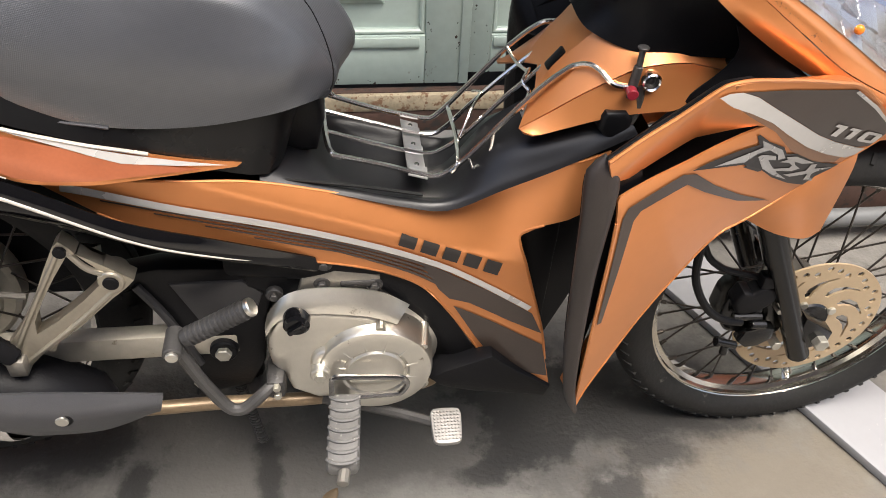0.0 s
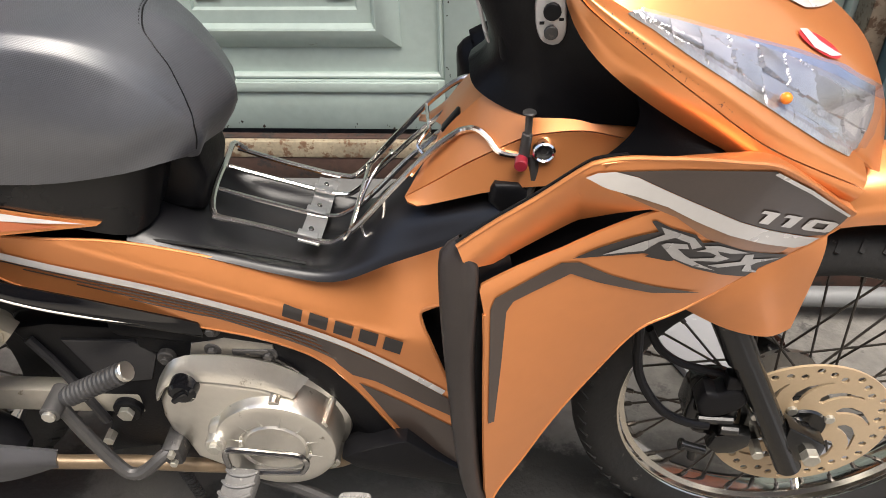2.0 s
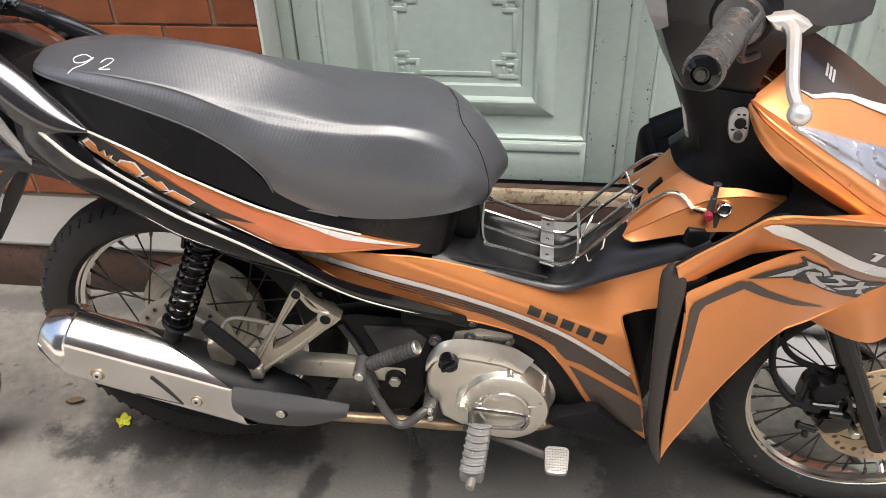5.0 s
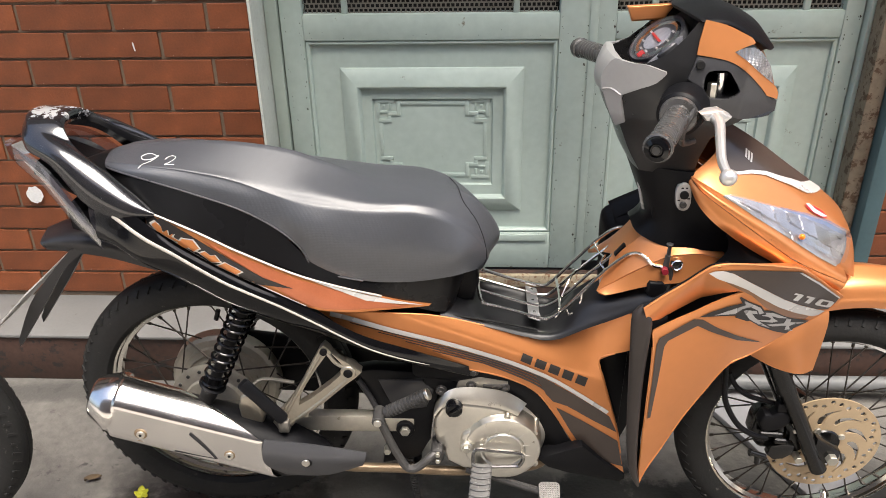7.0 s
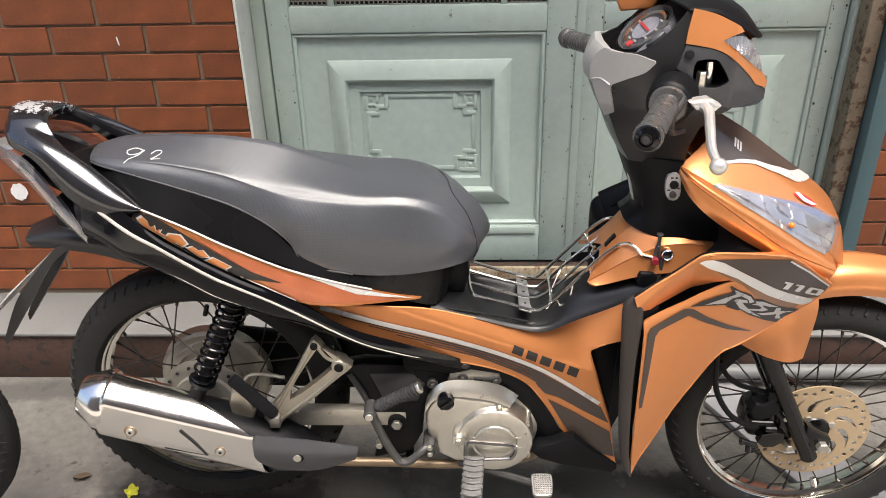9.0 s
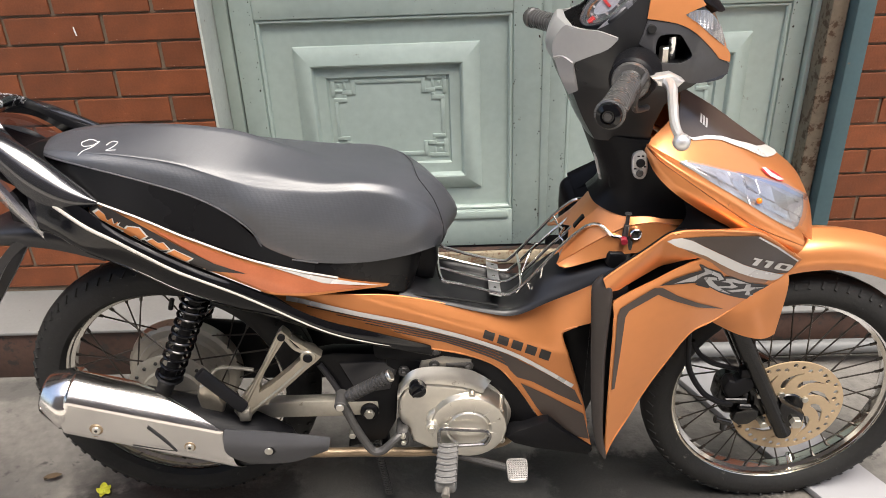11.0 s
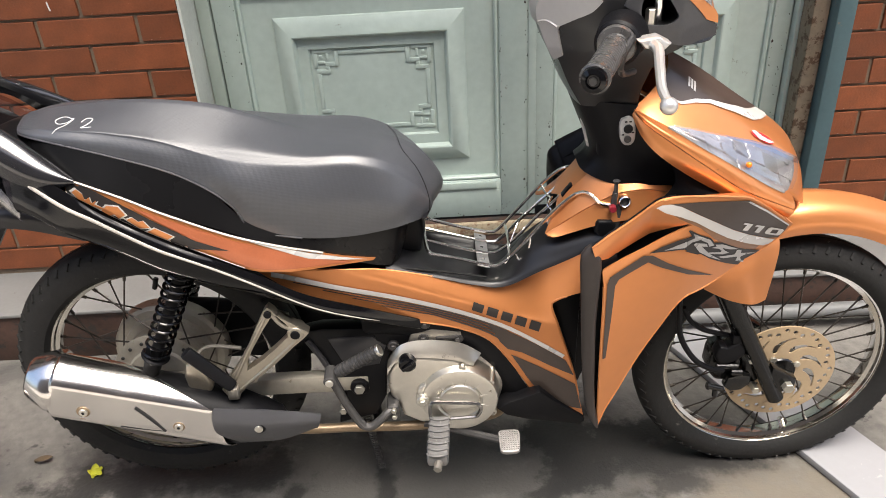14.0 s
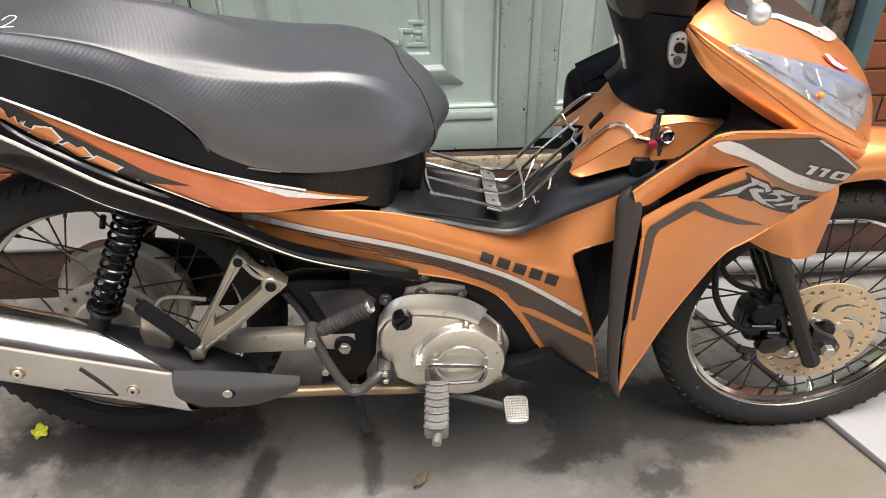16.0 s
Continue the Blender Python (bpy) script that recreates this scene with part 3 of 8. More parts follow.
def fret(x0, x1, z0, z1, y):
    """A thin embossed fretwork line with a squared knot in each corner."""
    w, k = 0.011, 0.062
    bm = bmesh.new()
    for (a, b, c, d) in ((x0 + k, x1 - k, z1 - w, z1), (x0 + k, x1 - k, z0, z0 + w), (x0, x0 + w, z0 + k, z1 - k), (x1 - w, x1, z0 + k, z1 - k)):
        box(a, b, y - 0.0035, y + 0.004, c, d, 0.0014, bm)
    for cx, sx in ((x0, 1), (x1, -1)):
        for cz, sz in ((z0, 1), (z1, -1)):
            def bar(u0, u1, v0, v1, up=0.0):
                xs, zs = sorted((cx + sx * u0, cx + sx * u1)), sorted((cz + sz * v0, cz + sz * v1))
                box(xs[0], xs[1], y - 0.0035 - up, y + 0.004, zs[0], zs[1], 0.0014, bm)
            # the line steps in round a square knot with a boss in its middle
            bar(0.051, k, 0.0, 0.042, 0.0003), bar(0.025, 0.051, 0.031, 0.042), bar(0.025, 0.036, 0.042, 0.051), bar(0.0, 0.036, 0.051, k, 0.0003)
            e, k2 = -0.006, 0.031
            bar(e, 0.045, e, e + w), bar(e, e + w, e + w, 0.045), bar(e + w, k2 - 0.006, k2 - 0.003, k2 + 0.004), bar(k2 - 0.003, k2 + 0.004, e + w, k2 - 0.006)
            bar(0.011, 0.019, 0.011, 0.019)
    return bm


def door_leaf(name, x0, x1, px0, px1, label, z0):
    """A pressed sheet-metal leaf: stiles and rails, a sunk lower panel, a raised field with fretwork, a mesh window above."""
    zt, pz0, pz1, gz0, gz1 = 2.25, 0.317, 0.886, 0.955, 1.9
    bm = bmesh.new()
    y0, y1 = DY, DY + 0.04
    for a, b, c, d in ((x0, px0, z0, zt), (px1, x1, z0, zt), (px0, px1, z0, pz0), (px0, px1, pz1, gz0), (px0, px1, gz1, zt)):
        box(a, b, y0, y1, c, d, 0.003, bm)
    leaf = tagged(part(name, bm, DOORM), label, "door", "", "structure")
    part("panel", box(px0 - 0.005, px1 + 0.005, DY + 0.018, DY + 0.026, pz0 - 0.005, pz1 + 0.005, 0.0), DOORM, leaf)
    part("panel_bead", ring(px0, px1, pz0, pz1, 0.012, DY + 0.004, DY + 0.018), DOORM, leaf)
    part("bottom_bead", box(px0 + 0.004, px1 - 0.012, DY - 0.006, DY + 0.002, pz0 - 0.026, pz0 - 0.003, 0.003), DOORM, leaf)
    fx0, fx1, fz0, fz1 = px0 + 0.088, px1 - 0.088, pz0 + 0.068, pz1 - 0.076
    bm = bmesh.new()
    rows = []
    for d, y in ((0, DY + 0.018), (0.002, DY + 0.013), (0.042, DY - 0.010), (0.047, DY - 0.012), (0.051, DY - 0.010), (0.057, DY + 0.003), (0.084, DY + 0.004), (0.088, DY + 0.012), (0.092, DY + 0.012)):
        rows.append([Vector((fx0 + d, y, fz0 + d)), Vector((fx1 - d, y, fz0 + d)), Vector((fx1 - d, y, fz1 - d)), Vector((fx0 + d, y, fz1 - d))])
    vs = add_grid(bm, rows, True)
    bm.faces.new(vs[-1])
    bmesh.ops.recalc_face_normals(bm, faces=bm.faces)
    part("raised_field", bm, DOORM, leaf)
    part("fretwork", fret(fx0 + 0.100, fx1 - 0.100, fz0 + 0.108, fz1 - 0.092, DY + 0.012), DOORM, leaf)
    # rust specks where the paint has chipped, most of them along the edges
    rng = random.Random(int(100 * px1))
    specks = bmesh.new()
    for k in range(150):
        if k % 3:
            x, z = rng.choice((px0 - 0.006, px1 + 0.006, x0 + 0.012, x1 - 0.012)) + rng.gauss(0, 0.004), rng.uniform(z0 + 0.02, 0.95)
        else:
            x, z = rng.uniform(x0 + 0.02, x1 - 0.02), rng.choice((pz0 - 0.012, pz1 + 0.012, z0 + 0.012)) + rng.gauss(0, 0.006)
        if px0 - 0.002 < x < px1 + 0.002 and pz0 - 0.002 < z < pz1 + 0.002:
            continue
        r = rng.uniform(0.0006, 0.0016) * (2.2 if rng.random() < 0.12 else 1.0)
        specks.faces.new([specks.verts.new((x + r * rng.uniform(0.5, 1.5) * math.cos(a), DY - 0.0006, z + r * rng.uniform(0.6, 2.2) * math.sin(a))) for a in (0, 5.24, 4.2, 3.14, 2.1, 1.05)])
    part("paint_chips", specks, RUSTD, leaf, "dark rust specks in the paint", 180)["kind"] = "stuff"
    # perforated sheet behind the upper window, with slim glazing bars
    holes = bmesh.new()
    s = 0.0125
    nx, nz = int((px1 - px0) / s), 8
    for j in range(nz):
        for i in range(nx):
            cx, cz, r = px0 + (i + 0.5 + 0.5 * (j % 2)) * s, gz0 + (j + 0.5) * s, 0.0042
            if cx + s / 2 > px1:
                continue
            q = [(cx - s / 2, cz - s / 2), (cx + s / 2, cz - s / 2), (cx + s / 2, cz + s / 2), (cx - s / 2, cz + s / 2)]
            o = [holes.verts.new((a, DY + 0.02, b)) for a, b in q]
            h = [holes.verts.new((cx + (a - cx) * r / s * 2, DY + 0.02, cz + (b - cz) * r / s * 2)) for a, b in q]
            for k in range(4):
                holes.faces.new((o[k], o[(k + 1) % 4], h[(k + 1) % 4], h[k]))
    part("mesh_sheet", holes, ALUD, leaf, "perforated grey metal sheet")
    part("upper_panel", box(px0, px1, DY + 0.018, DY + 0.026, gz0 + nz * s, gz1, 0.0), DOORM, leaf)
    for k in (1, 5):
        gx_ = px0 + (px1 - px0) * k / 6
        part("glazing_bar", box(gx_ - 0.008, gx_ + 0.008, DY + 0.004, DY + 0.018, gz0, gz1, 0.002), DOORM, leaf)
    return leaf


door_leaf("door_1", -0.315, 0.510, -0.255, 0.425, "pale green sheet-metal door leaf with embossed fretwork panel", 0.199)
door_leaf("door_2", 0.520, 1.195, 0.572, 1.148, "pale green sheet-metal door leaf standing closed", 0.225)
setting("door_jamb", box(-0.352, -0.318, 1.874, 1.95, 0.16, 2.3, 0.003), DOORD, "pale green painted metal door jamb", "door frame")
setting("door_cover_strip", box(0.503, 0.524, DY - 0.004, DY - 0.0005, 0.200, 2.25, 0.001), DOORM, "pale green strip over the joint of the door leaves", "door")
setting("door_jamb_edge", box(-0.361, -0.353, 1.757, 1.95, LEDGE, 2.3, 0.002), PALEJ, "thin white-green edge strip of the jamb", "door frame")
setting("door_post", box(1.198, 1.222, 1.86, 1.95, 0.240, 2.3, 0.003), DOORM, "pale green metal door post", "door frame")
setting("rusty_post", box(1.205, 1.246, 1.79, 1.855, LEDGE, 2.3, 0.004), RUST, "rust-streaked metal post beside the door", "post")
setting("teal_post", box(1.248, 1.293, 1.75, 1.855, LEDGE, 2.3, 0.004), TEAL, "teal painted post at the brick edge", "post")
setting("drain_pipe", cyl((0.55, 1.522, 0.055), (3.5, 1.522, 0.055), 0.020, 16), PIPEG, "grey plastic pipe lying along the step", "pipe")


# ---- the motorcycle ----
bike = tagged(empty("motorcycle", (0.3, YB, 0.0)), "copper-orange step-through motorcycle with grey seat on its centre stand", "motorcycle")
FA, RA = Vector((0.913, YB, 0.272)), Vector((-0.317, YB, 0.338))  # axles


def tyre_mesh(r, half, lug=0.0055):
    """A tyre of outer radius r with rounded shoulders, a groove and tread lugs."""
    rim = 0.222
    prof = [(rim, half * 0.62), (rim + 0.008, half * 0.86), (rim + (r - rim) * 0.45, half), (r - 0.016, half * 0.88), (r - 0.005, half * 0.6), (r - 0.001, half * 0.25),
            (r - 0.001, half * 0.06), (r - 0.006, 0.0)]
    prof = prof + [(a, -b) for a, b in prof[-2::-1]]
    bm = lathe(prof, 72)
    for i in range(66):
        a = 2 * math.pi * i / 66
        for s in (1, -1):
            rot = Matrix.Rotation(-(a + (0.024 if s < 0 else 0)), 4, "Y")
            tilt = Matrix.Translation((r - 0.0125, s * half * 0.78, 0)) @ Matrix.Rotation(radians(42 * s), 4, "Z") @ Matrix.Rotation(radians(24 * s), 4, "X")
            box(-lug, lug, -0.008, 0.008, -0.0028, 0.0028, 0.0, bm, rot @ tilt)
    return bm


def rim_mesh():
    prof = [(0.230, 0.026), (0.231, 0.0235), (0.226, 0.0215), (0.219, 0.020), (0.2175, 0.014), (0.2105, 0.010), (0.2085, 0.0)]
    prof = prof + [(a, -b) for a, b in prof[-2::-1]] + [(0.2225, -0.024), (0.2225, 0.024)]
    return lathe(prof, 96, close=True)


SPOKE = None


def spokes(wheel, centre, flange, fy, count=36):
    """Crossed wire spokes from the hub flanges to the rim, with a nipple each."""
    global SPOKE
    if SPOKE is None:
        bm = lathe([(0.0, 0), (0.0017, 0), (0.0017, 0.93), (0.0034, 0.935), (0.0034, 1.0), (0.0, 1.0)], 6)
        SPOKE = bpy.data.meshes.new("spoke")
        bm.to_mesh(SPOKE)
        bm.free()
        SPOKE.materials.append(SPOKEM)
    for i in range(count):
        s = 1 if i % 2 else -1
        a = 2 * math.pi * i / count
        off = radians(48) * (1 if (i // 2) % 2 else -1)
        p = Vector((flange * math.cos(a + off), s * fy, flange * math.sin(a + off)))
        q = Vector((0.2115 * math.cos(a), s * 0.003, 0.2115 * math.sin(a)))
        d = q - p
        rot = Vector((0, 1, 0)).rotation_difference(d).to_matrix().to_4x4()
        ob = new("spoke", SPOKE)
        ob.parent = wheel
        ob.matrix_basis = Matrix.Translation(p) @ rot @ Matrix.Diagonal((1, d.length, 1, 1))


def wheel_part(name, bm, material, wheel, label="", angle=35, thick=0.0):
    ob = part(name, bm, material, None, label, angle, thick)
    ob.parent = wheel
    return ob


front_wheel = empty("front_wheel", FA, bike)
wheel_part("tyre", tyre_mesh(0.281, 0.039, 0.0022), RUBBER, front_wheel, "worn black road tyre")
wheel_part("rim", rim_mesh(), RIMM, front_wheel, "shiny steel rim")
wheel_part("hub", lathe([(0, -0.05), (0.02, -0.05), (0.03, -0.035), (0.047, -0.033), (0.047, -0.026), (0.026, -0.02), (0.026, 0.02), (0.047, 0.026), (0.047, 0.033), (0.03, 0.035), (0.02, 0.05), (0, 0.05)], 32), ALUD, front_wheel)
spokes(front_wheel, FA, 0.042, 0.029)
rear_wheel = empty("rear_wheel", RA, bike)
wheel_part("tyre", tyre_mesh(0.289, 0.044, 0.0034), RUBBER, rear_wheel, "black rear tyre with shoulder lugs")
wheel_part("rim", rim_mesh(), RIMM, rear_wheel, "shiny steel rim")
wheel_part("hub", lathe([(0, -0.066), (0.016, -0.066), (0.018, -0.058), (0.050, -0.057), (0.060, -0.055), (0.063, -0.049), (0.088, -0.047), (0.093, -0.044), (0.091, -0.039), (0.060, -0.034), (0.050, -0.020), (0.048, 0.0), (0.050, 0.02), (0.075, 0.024), (0.075, 0.05), (0.02, 0.055), (0, 0.055)], 56), HUBM, rear_wheel, "cast aluminium hub with a riveted flange")
for i in range(18):
    a = 2 * math.pi * (i + 0.3) / 18
    wheel_part("hub_rivet", cyl((0.080 * math.cos(a), -0.0505, 0.080 * math.sin(a)), (0.080 * math.cos(a), -0.044, 0.080 * math.sin(a)), 0.0036, 10), IRON, rear_wheel)
spokes(rear_wheel, RA, 0.080, 0.040)
wheel_part("brake_drum", lathe([(0, 0.010), (0.055, 0.010), (0.057, 0.006), (0.066, 0.006), (0.068, 0.012), (0.078, 0.014), (0.080, 0.010), (0.092, 0.012), (0.094, 0.020), (0.108, 0.022), (0.115, 0.028), (0.117, 0.05), (0.1, 0.058), (0.03, 0.066), (0, 0.066)], 64), HUBM, rear_wheel, "dull cast brake drum with stepped rings", 25)
bm = cyl((0.02, 0, 0.195), (0.012, 0.0, 0.172), 0.005, 8)
wheel_part("valve", bm, BLACK, rear_wheel)
wheel_part("valve", cyl((0.06, -0.004, -0.20), (0.052, -0.004, -0.178), 0.006, 8), STEEL, front_wheel)

# brake disc with drilled holes and curved slots
loops = [[(0.11 * math.cos(2 * math.pi * i / 72), 0.11 * math.sin(2 * math.pi * i / 72)) for i in range(72)]]
loops.append([(0.030 * math.cos(2 * math.pi * i / 24), 0.030 * math.sin(2 * math.pi * i / 24)) for i in range(24)])
for i in range(36):
    a = 2 * math.pi * i / 36
    rr = (0.101, 0.092, 0.0965)[i % 3]
    loops.append([(rr * math.cos(a) + 0.0050 * math.cos(k * math.pi / 4), rr * math.sin(a) + 0.0050 * math.sin(k * math.pi / 4)) for k in range(8)])
for i in range(10):
    a = 2 * math.pi * i / 10
    mid = [(0.047 + 0.037 * t, a - 0.55 * t * t) for t in (0, 0.25, 0.5, 0.75, 1)]
    wid = (0.006, 0.0135, 0.0165, 0.0140, 0.005)
    side_a = [(r * math.cos(q - w / r / 2), r * math.sin(q - w / r / 2)) for (r, q), w in zip(mid, wid)]
    side_b = [(r * math.cos(q + w / r / 2), r * math.sin(q + w / r / 2)) for (r, q), w in zip(mid, wid)]
    loops.append(side_a + side_b[::-1])
wheel_part("brake_disc", fill(loops, -0.057), DISCM, front_wheel, "drilled bronze-toned brake disc", 30, 0.0035)
for i in range(4):
    a = 2 * math.pi * i / 4 + 0.5
    wheel_part("disc_bolt", cyl((0.036 * math.cos(a), -0.062, 0.036 * math.sin(a)), (0.036 * math.cos(a), -0.050, 0.036 * math.sin(a)), 0.0065, 10), BOLTM, front_wheel)
wheel_part("disc_carrier", lathe([(0.012, -0.058), (0.030, -0.060), (0.034, -0.055), (0.034, -0.036)], 28), FORKM, front_wheel)

# fork, caliper, hose, axle nut
for s in (1, -1):
    y = YB - s * 0.083
    bm = cyl((0.903, y, 0.226), (0.800, y, 0.435), 0.0165, 24)
    cyl((0.806, y, 0.42), (0.768, y, 0.50), 0.0185, 24, bm)
    cyl((0.772, y, 0.49), (0.660, y, 0.72), 0.014, 18, bm)
    prism([(0.880, 0.262), (0.902, 0.250), (0.930, 0.262), (0.931, 0.282), (0.915, 0.293), (0.880, 0.315)], y - 0.013, y + 0.013, 0.003, 2, bm)
    part("fork_leg", bm, FORKM, bike, "black telescopic fork leg")
part("axle_nut", cyl((0.914, 0.982, 0.268), (0.914, 1.02, 0.268), 0.0115, 6), BOLTM, bike)
part("axle", cyl((0.914, 1.01, 0.268), (0.914, 1.17, 0.268), 0.007, 12), STEEL, bike)
cal = part("brake_caliper", prism([(0.762, 0.300), (0.766, 0.338), (0.779, 0.352), (0.806, 0.354), (0.822, 0.340), (0.826, 0.300), (0.812, 0.276), (0.780, 0.274)], 1.014, 1.062, 0.007, 3, None, 26), FORKM, bike, "black cast brake caliper")
part("caliper_cap", prism([(0.792, 0.268), (0.798, 0.290), (0.818, 0.297), (0.842, 0.292), (0.842, 0.272), (0.826, 0.258), (0.806, 0.256)], 0.998, 1.018, 0.004, 2), FORKM, cal, "dark grey square piston cap")
part("caliper_hump", prism([(0.766, 0.345), (0.775, 0.366), (0.790, 0.362), (0.800, 0.372), (0.820, 0.368), (0.824, 0.345), (0.80, 0.325), (0.775, 0.325)], 1.000, 1.03, 0.006, 3, None, 24), BLACK, cal)
part("caliper_bracket", prism([(0.822, 0.372), (0.850, 0.352), (0.872, 0.30), (0.868, 0.262), (0.85, 0.246), (0.834, 0.262), (0.830, 0.31), (0.815, 0.35)], 1.022, 1.042, 0.004), FORKM, cal)
part("pad_pin", cyl((0.762, 1.0, 0.272), (0.790, 0.998, 0.264), 0.0060, 12), FORKM, cal)
part("pad_pin_head", cyl((0.758, 1.0, 0.273), (0.763, 1.0, 0.272), 0.0078, 12), FORKM, cal)
part("bleed_nipple", cyl((0.777, 1.002, 0.262), (0.778, 1.002, 0.244), 0.006, 10), FORKM, cal)
part("caliper_rib", cyl((0.772, 1.004, 0.318), (0.815, 1.004, 0.315), 0.006, 10), FORKM, cal)
part("caliper_rib", cyl((0.800, 0.998, 0.306), (0.822, 0.998, 0.304), 0.0065, 10), FORKM, cal)
for p, r in (((0.836, 0.998, 0.345), 0.0085), ((0.838, 0.998, 0.328), 0.006), ((0.858, 1.0, 0.252), 0.008)):
    part("caliper_bolt", cyl(p, (p[0], p[1] + 0.03, p[2]), r, 6), BOLTM, cal)
part("brake_hose", tube([(0.676, 0.990, 0.550), (0.681, 0.990, 0.473), (0.690, 0.990, 0.407), (0.720, 0.990, 0.352), (0.755, 0.995, 0.322), (0.785, 1.0, 0.310)], 0.0056, 30, 10), BLACK, bike, "black brake hose")
part("brake_hose", tube([(0.700, 1.02, 0.45), (0.716, 1.02, 0.419), (0.740, 1.02, 0.398), (0.765, 1.02, 0.388), (0.800, 1.02, 0.378)], 0.0050, 24, 8), BLACK, bike)
part("hose_clip", box(0.795, 0.818, 1.0, 1.02, 0.372, 0.392, 0.003), BLACK, bike)

# front mudguard
def arc(cx, cz, r, a0, a1, h, n=9, dz=0.0):
    return [(cx + r * math.cos(radians(a0 + (a1 - a0) * i / (n - 1))), h(i / (n - 1)) if callable(h) else h, cz + dz + r * math.sin(radians(a0 + (a1 - a0) * i / (n - 1)))) for i in range(n)]


fx, fz = FA.x + 0.01, FA.z + 0.01
part("front_mudguard", loft([arc(fx, fz, 0.302, 122, 8, lambda t: 0.058 - 0.03 * t), arc(fx, fz, 0.325, 122, 8, lambda t: 0.062 - 0.032 * t), arc(fx, fz, 0.350, 122, 8, lambda t: 0.047 - 0.03 * t), arc(fx, fz, 0.366, 122, 8, 0.0)], 36, 5), ORANGE, bike, "copper-orange front mudguard", 50, 0.003)
part("mudguard_flap", loft([[(0.702, 0.105, 0.565), (0.735, 0.105, 0.600), (0.78, 0.10, 0.615), (0.85, 0.072, 0.60)], [(0.712, 0.106, 0.535), (0.750, 0.112, 0.540), (0.80, 0.106, 0.555), (0.852, 0.08, 0.565)], [(0.722, 0.098, 0.512), (0.770, 0.100, 0.485), (0.815, 0.096, 0.470), (0.842, 0.085, 0.472)]], 20, 6), ORANGE, bike, "", 40, 0.003)

# ---- bodywork ----
nose_top = [(0.640, 0.0, 0.925), (0.700, 0.0, 0.888), (0.755, 0.0, 0.848), (0.847, 0.0, 0.781), (0.884, 0.0, 0.729), (0.905, 0.0, 0.650)]
nose_mid = [(0.628, 0.05, 0.900), (0.690, 0.06, 0.862), (0.745, 0.065, 0.828), (0.828, 0.07, 0.772), (0.868, 0.066, 0.722), (0.892, 0.055, 0.652)]
nose_edge = [(0.577, 0.072, 0.852), (0.600, 0.088, 0.842), (0.640, 0.103, 0.822), (0.707, 0.113, 0.787), (0.770, 0.112, 0.748), (0.850, 0.098, 0.690)]
nose_low = [(0.576, 0.074, 0.843), (0.590, 0.100, 0.811), (0.622, 0.122, 0.781), (0.690, 0.128, 0.736), (0.752, 0.131, 0.706), (0.838, 0.120, 0.664)]
nose = part("front_cowl", loft([nose_top, nose_mid, nose_edge], 36, 7), ORANGE, bike, "copper-orange nose cowl", 60, 0.003)
nose_crack = [(0.5765, 0.0765, 0.849), (0.594, 0.103, 0.833), (0.635, 0.124, 0.806), (0.690, 0.134, 0.768), (0.752, 0.138, 0.726), (0.844, 0.124, 0.679)]
nose_side = part("front_cowl_side", loft([nose_edge, [tuple((Vector(a) + Vector(b)) / 2 + Vector((0, 0.008, 0.001))) for a, b in zip(nose_edge, nose_crack)], nose_crack], 30, 6), ORANGE, bike, "copper-orange cowl side with paint chips", 60, 0.003)
part("front_cowl_lower", loft([[(p[0] + 0.0003, p[1] - 0.0010, p[2] - 0.0014) for p in nose_crack], [tuple((Vector(a) + Vector(b)) / 2 + Vector((0, 0.002, 0))) for a, b in zip(nose_crack, nose_low)], nose_low], 30, 5), ORANGE, bike, "copper-orange lower cowl panel", 60, 0.003)
part("cowl_gap", tube([bike_xyz((p[0], p[1] - 0.0014, p[2] - 0.0016)) for p in nose_crack[:3]], 0.0014, 50, 6, True, False, None, 0.0004), DARK, bike, "dark gap between the cowl panels")
cowls = [nose, nose_side]
LENS = [(0.624, 0.828), (0.645, 0.817), (0.675, 0.799), (0.709, 0.779), (0.750, 0.753), (0.798, 0.721), (0.828, 0.7025), (0.842, 0.700), (0.850, 0.712), (0.853, 0.727), (0.852, 0.748), (0.808, 0.774), (0.764, 0.791), (0.713, 0.807), (0.666, 0.821), (0.634, 0.829)]


def facet_lift(x, z):
    """Slanted reflector facets, each tilted its own way, sinking flush at the lamp's border."""
    p = Vector((x, z))
    away = 1.0
    for a, b in zip(LENS, LENS[1:] + LENS[:1]):
        a, b = Vector(a), Vector(b)
        t = max(0.0, min(1.0, (p - a).dot(b - a) / (b - a).length_squared))
        away = min(away, (a.lerp(b, t) - p).length)
    i, j = math.floor((x + 0.25 * z) * 44.0), math.floor((z + 0.62 * x) * 46.0)
    tilt = random.Random(i * 37 + j * 101)
    u, v = (x + 0.25 * z) * 44.0 - i - 0.5, (z + 0.62 * x) * 46.0 - j - 0.5
    return 0.0010 + min(1.0, away / 0.008) * (0.0024 + tilt.uniform(-0.0044, 0.0044) * u + tilt.uniform(-0.0044, 0.0044) * v)


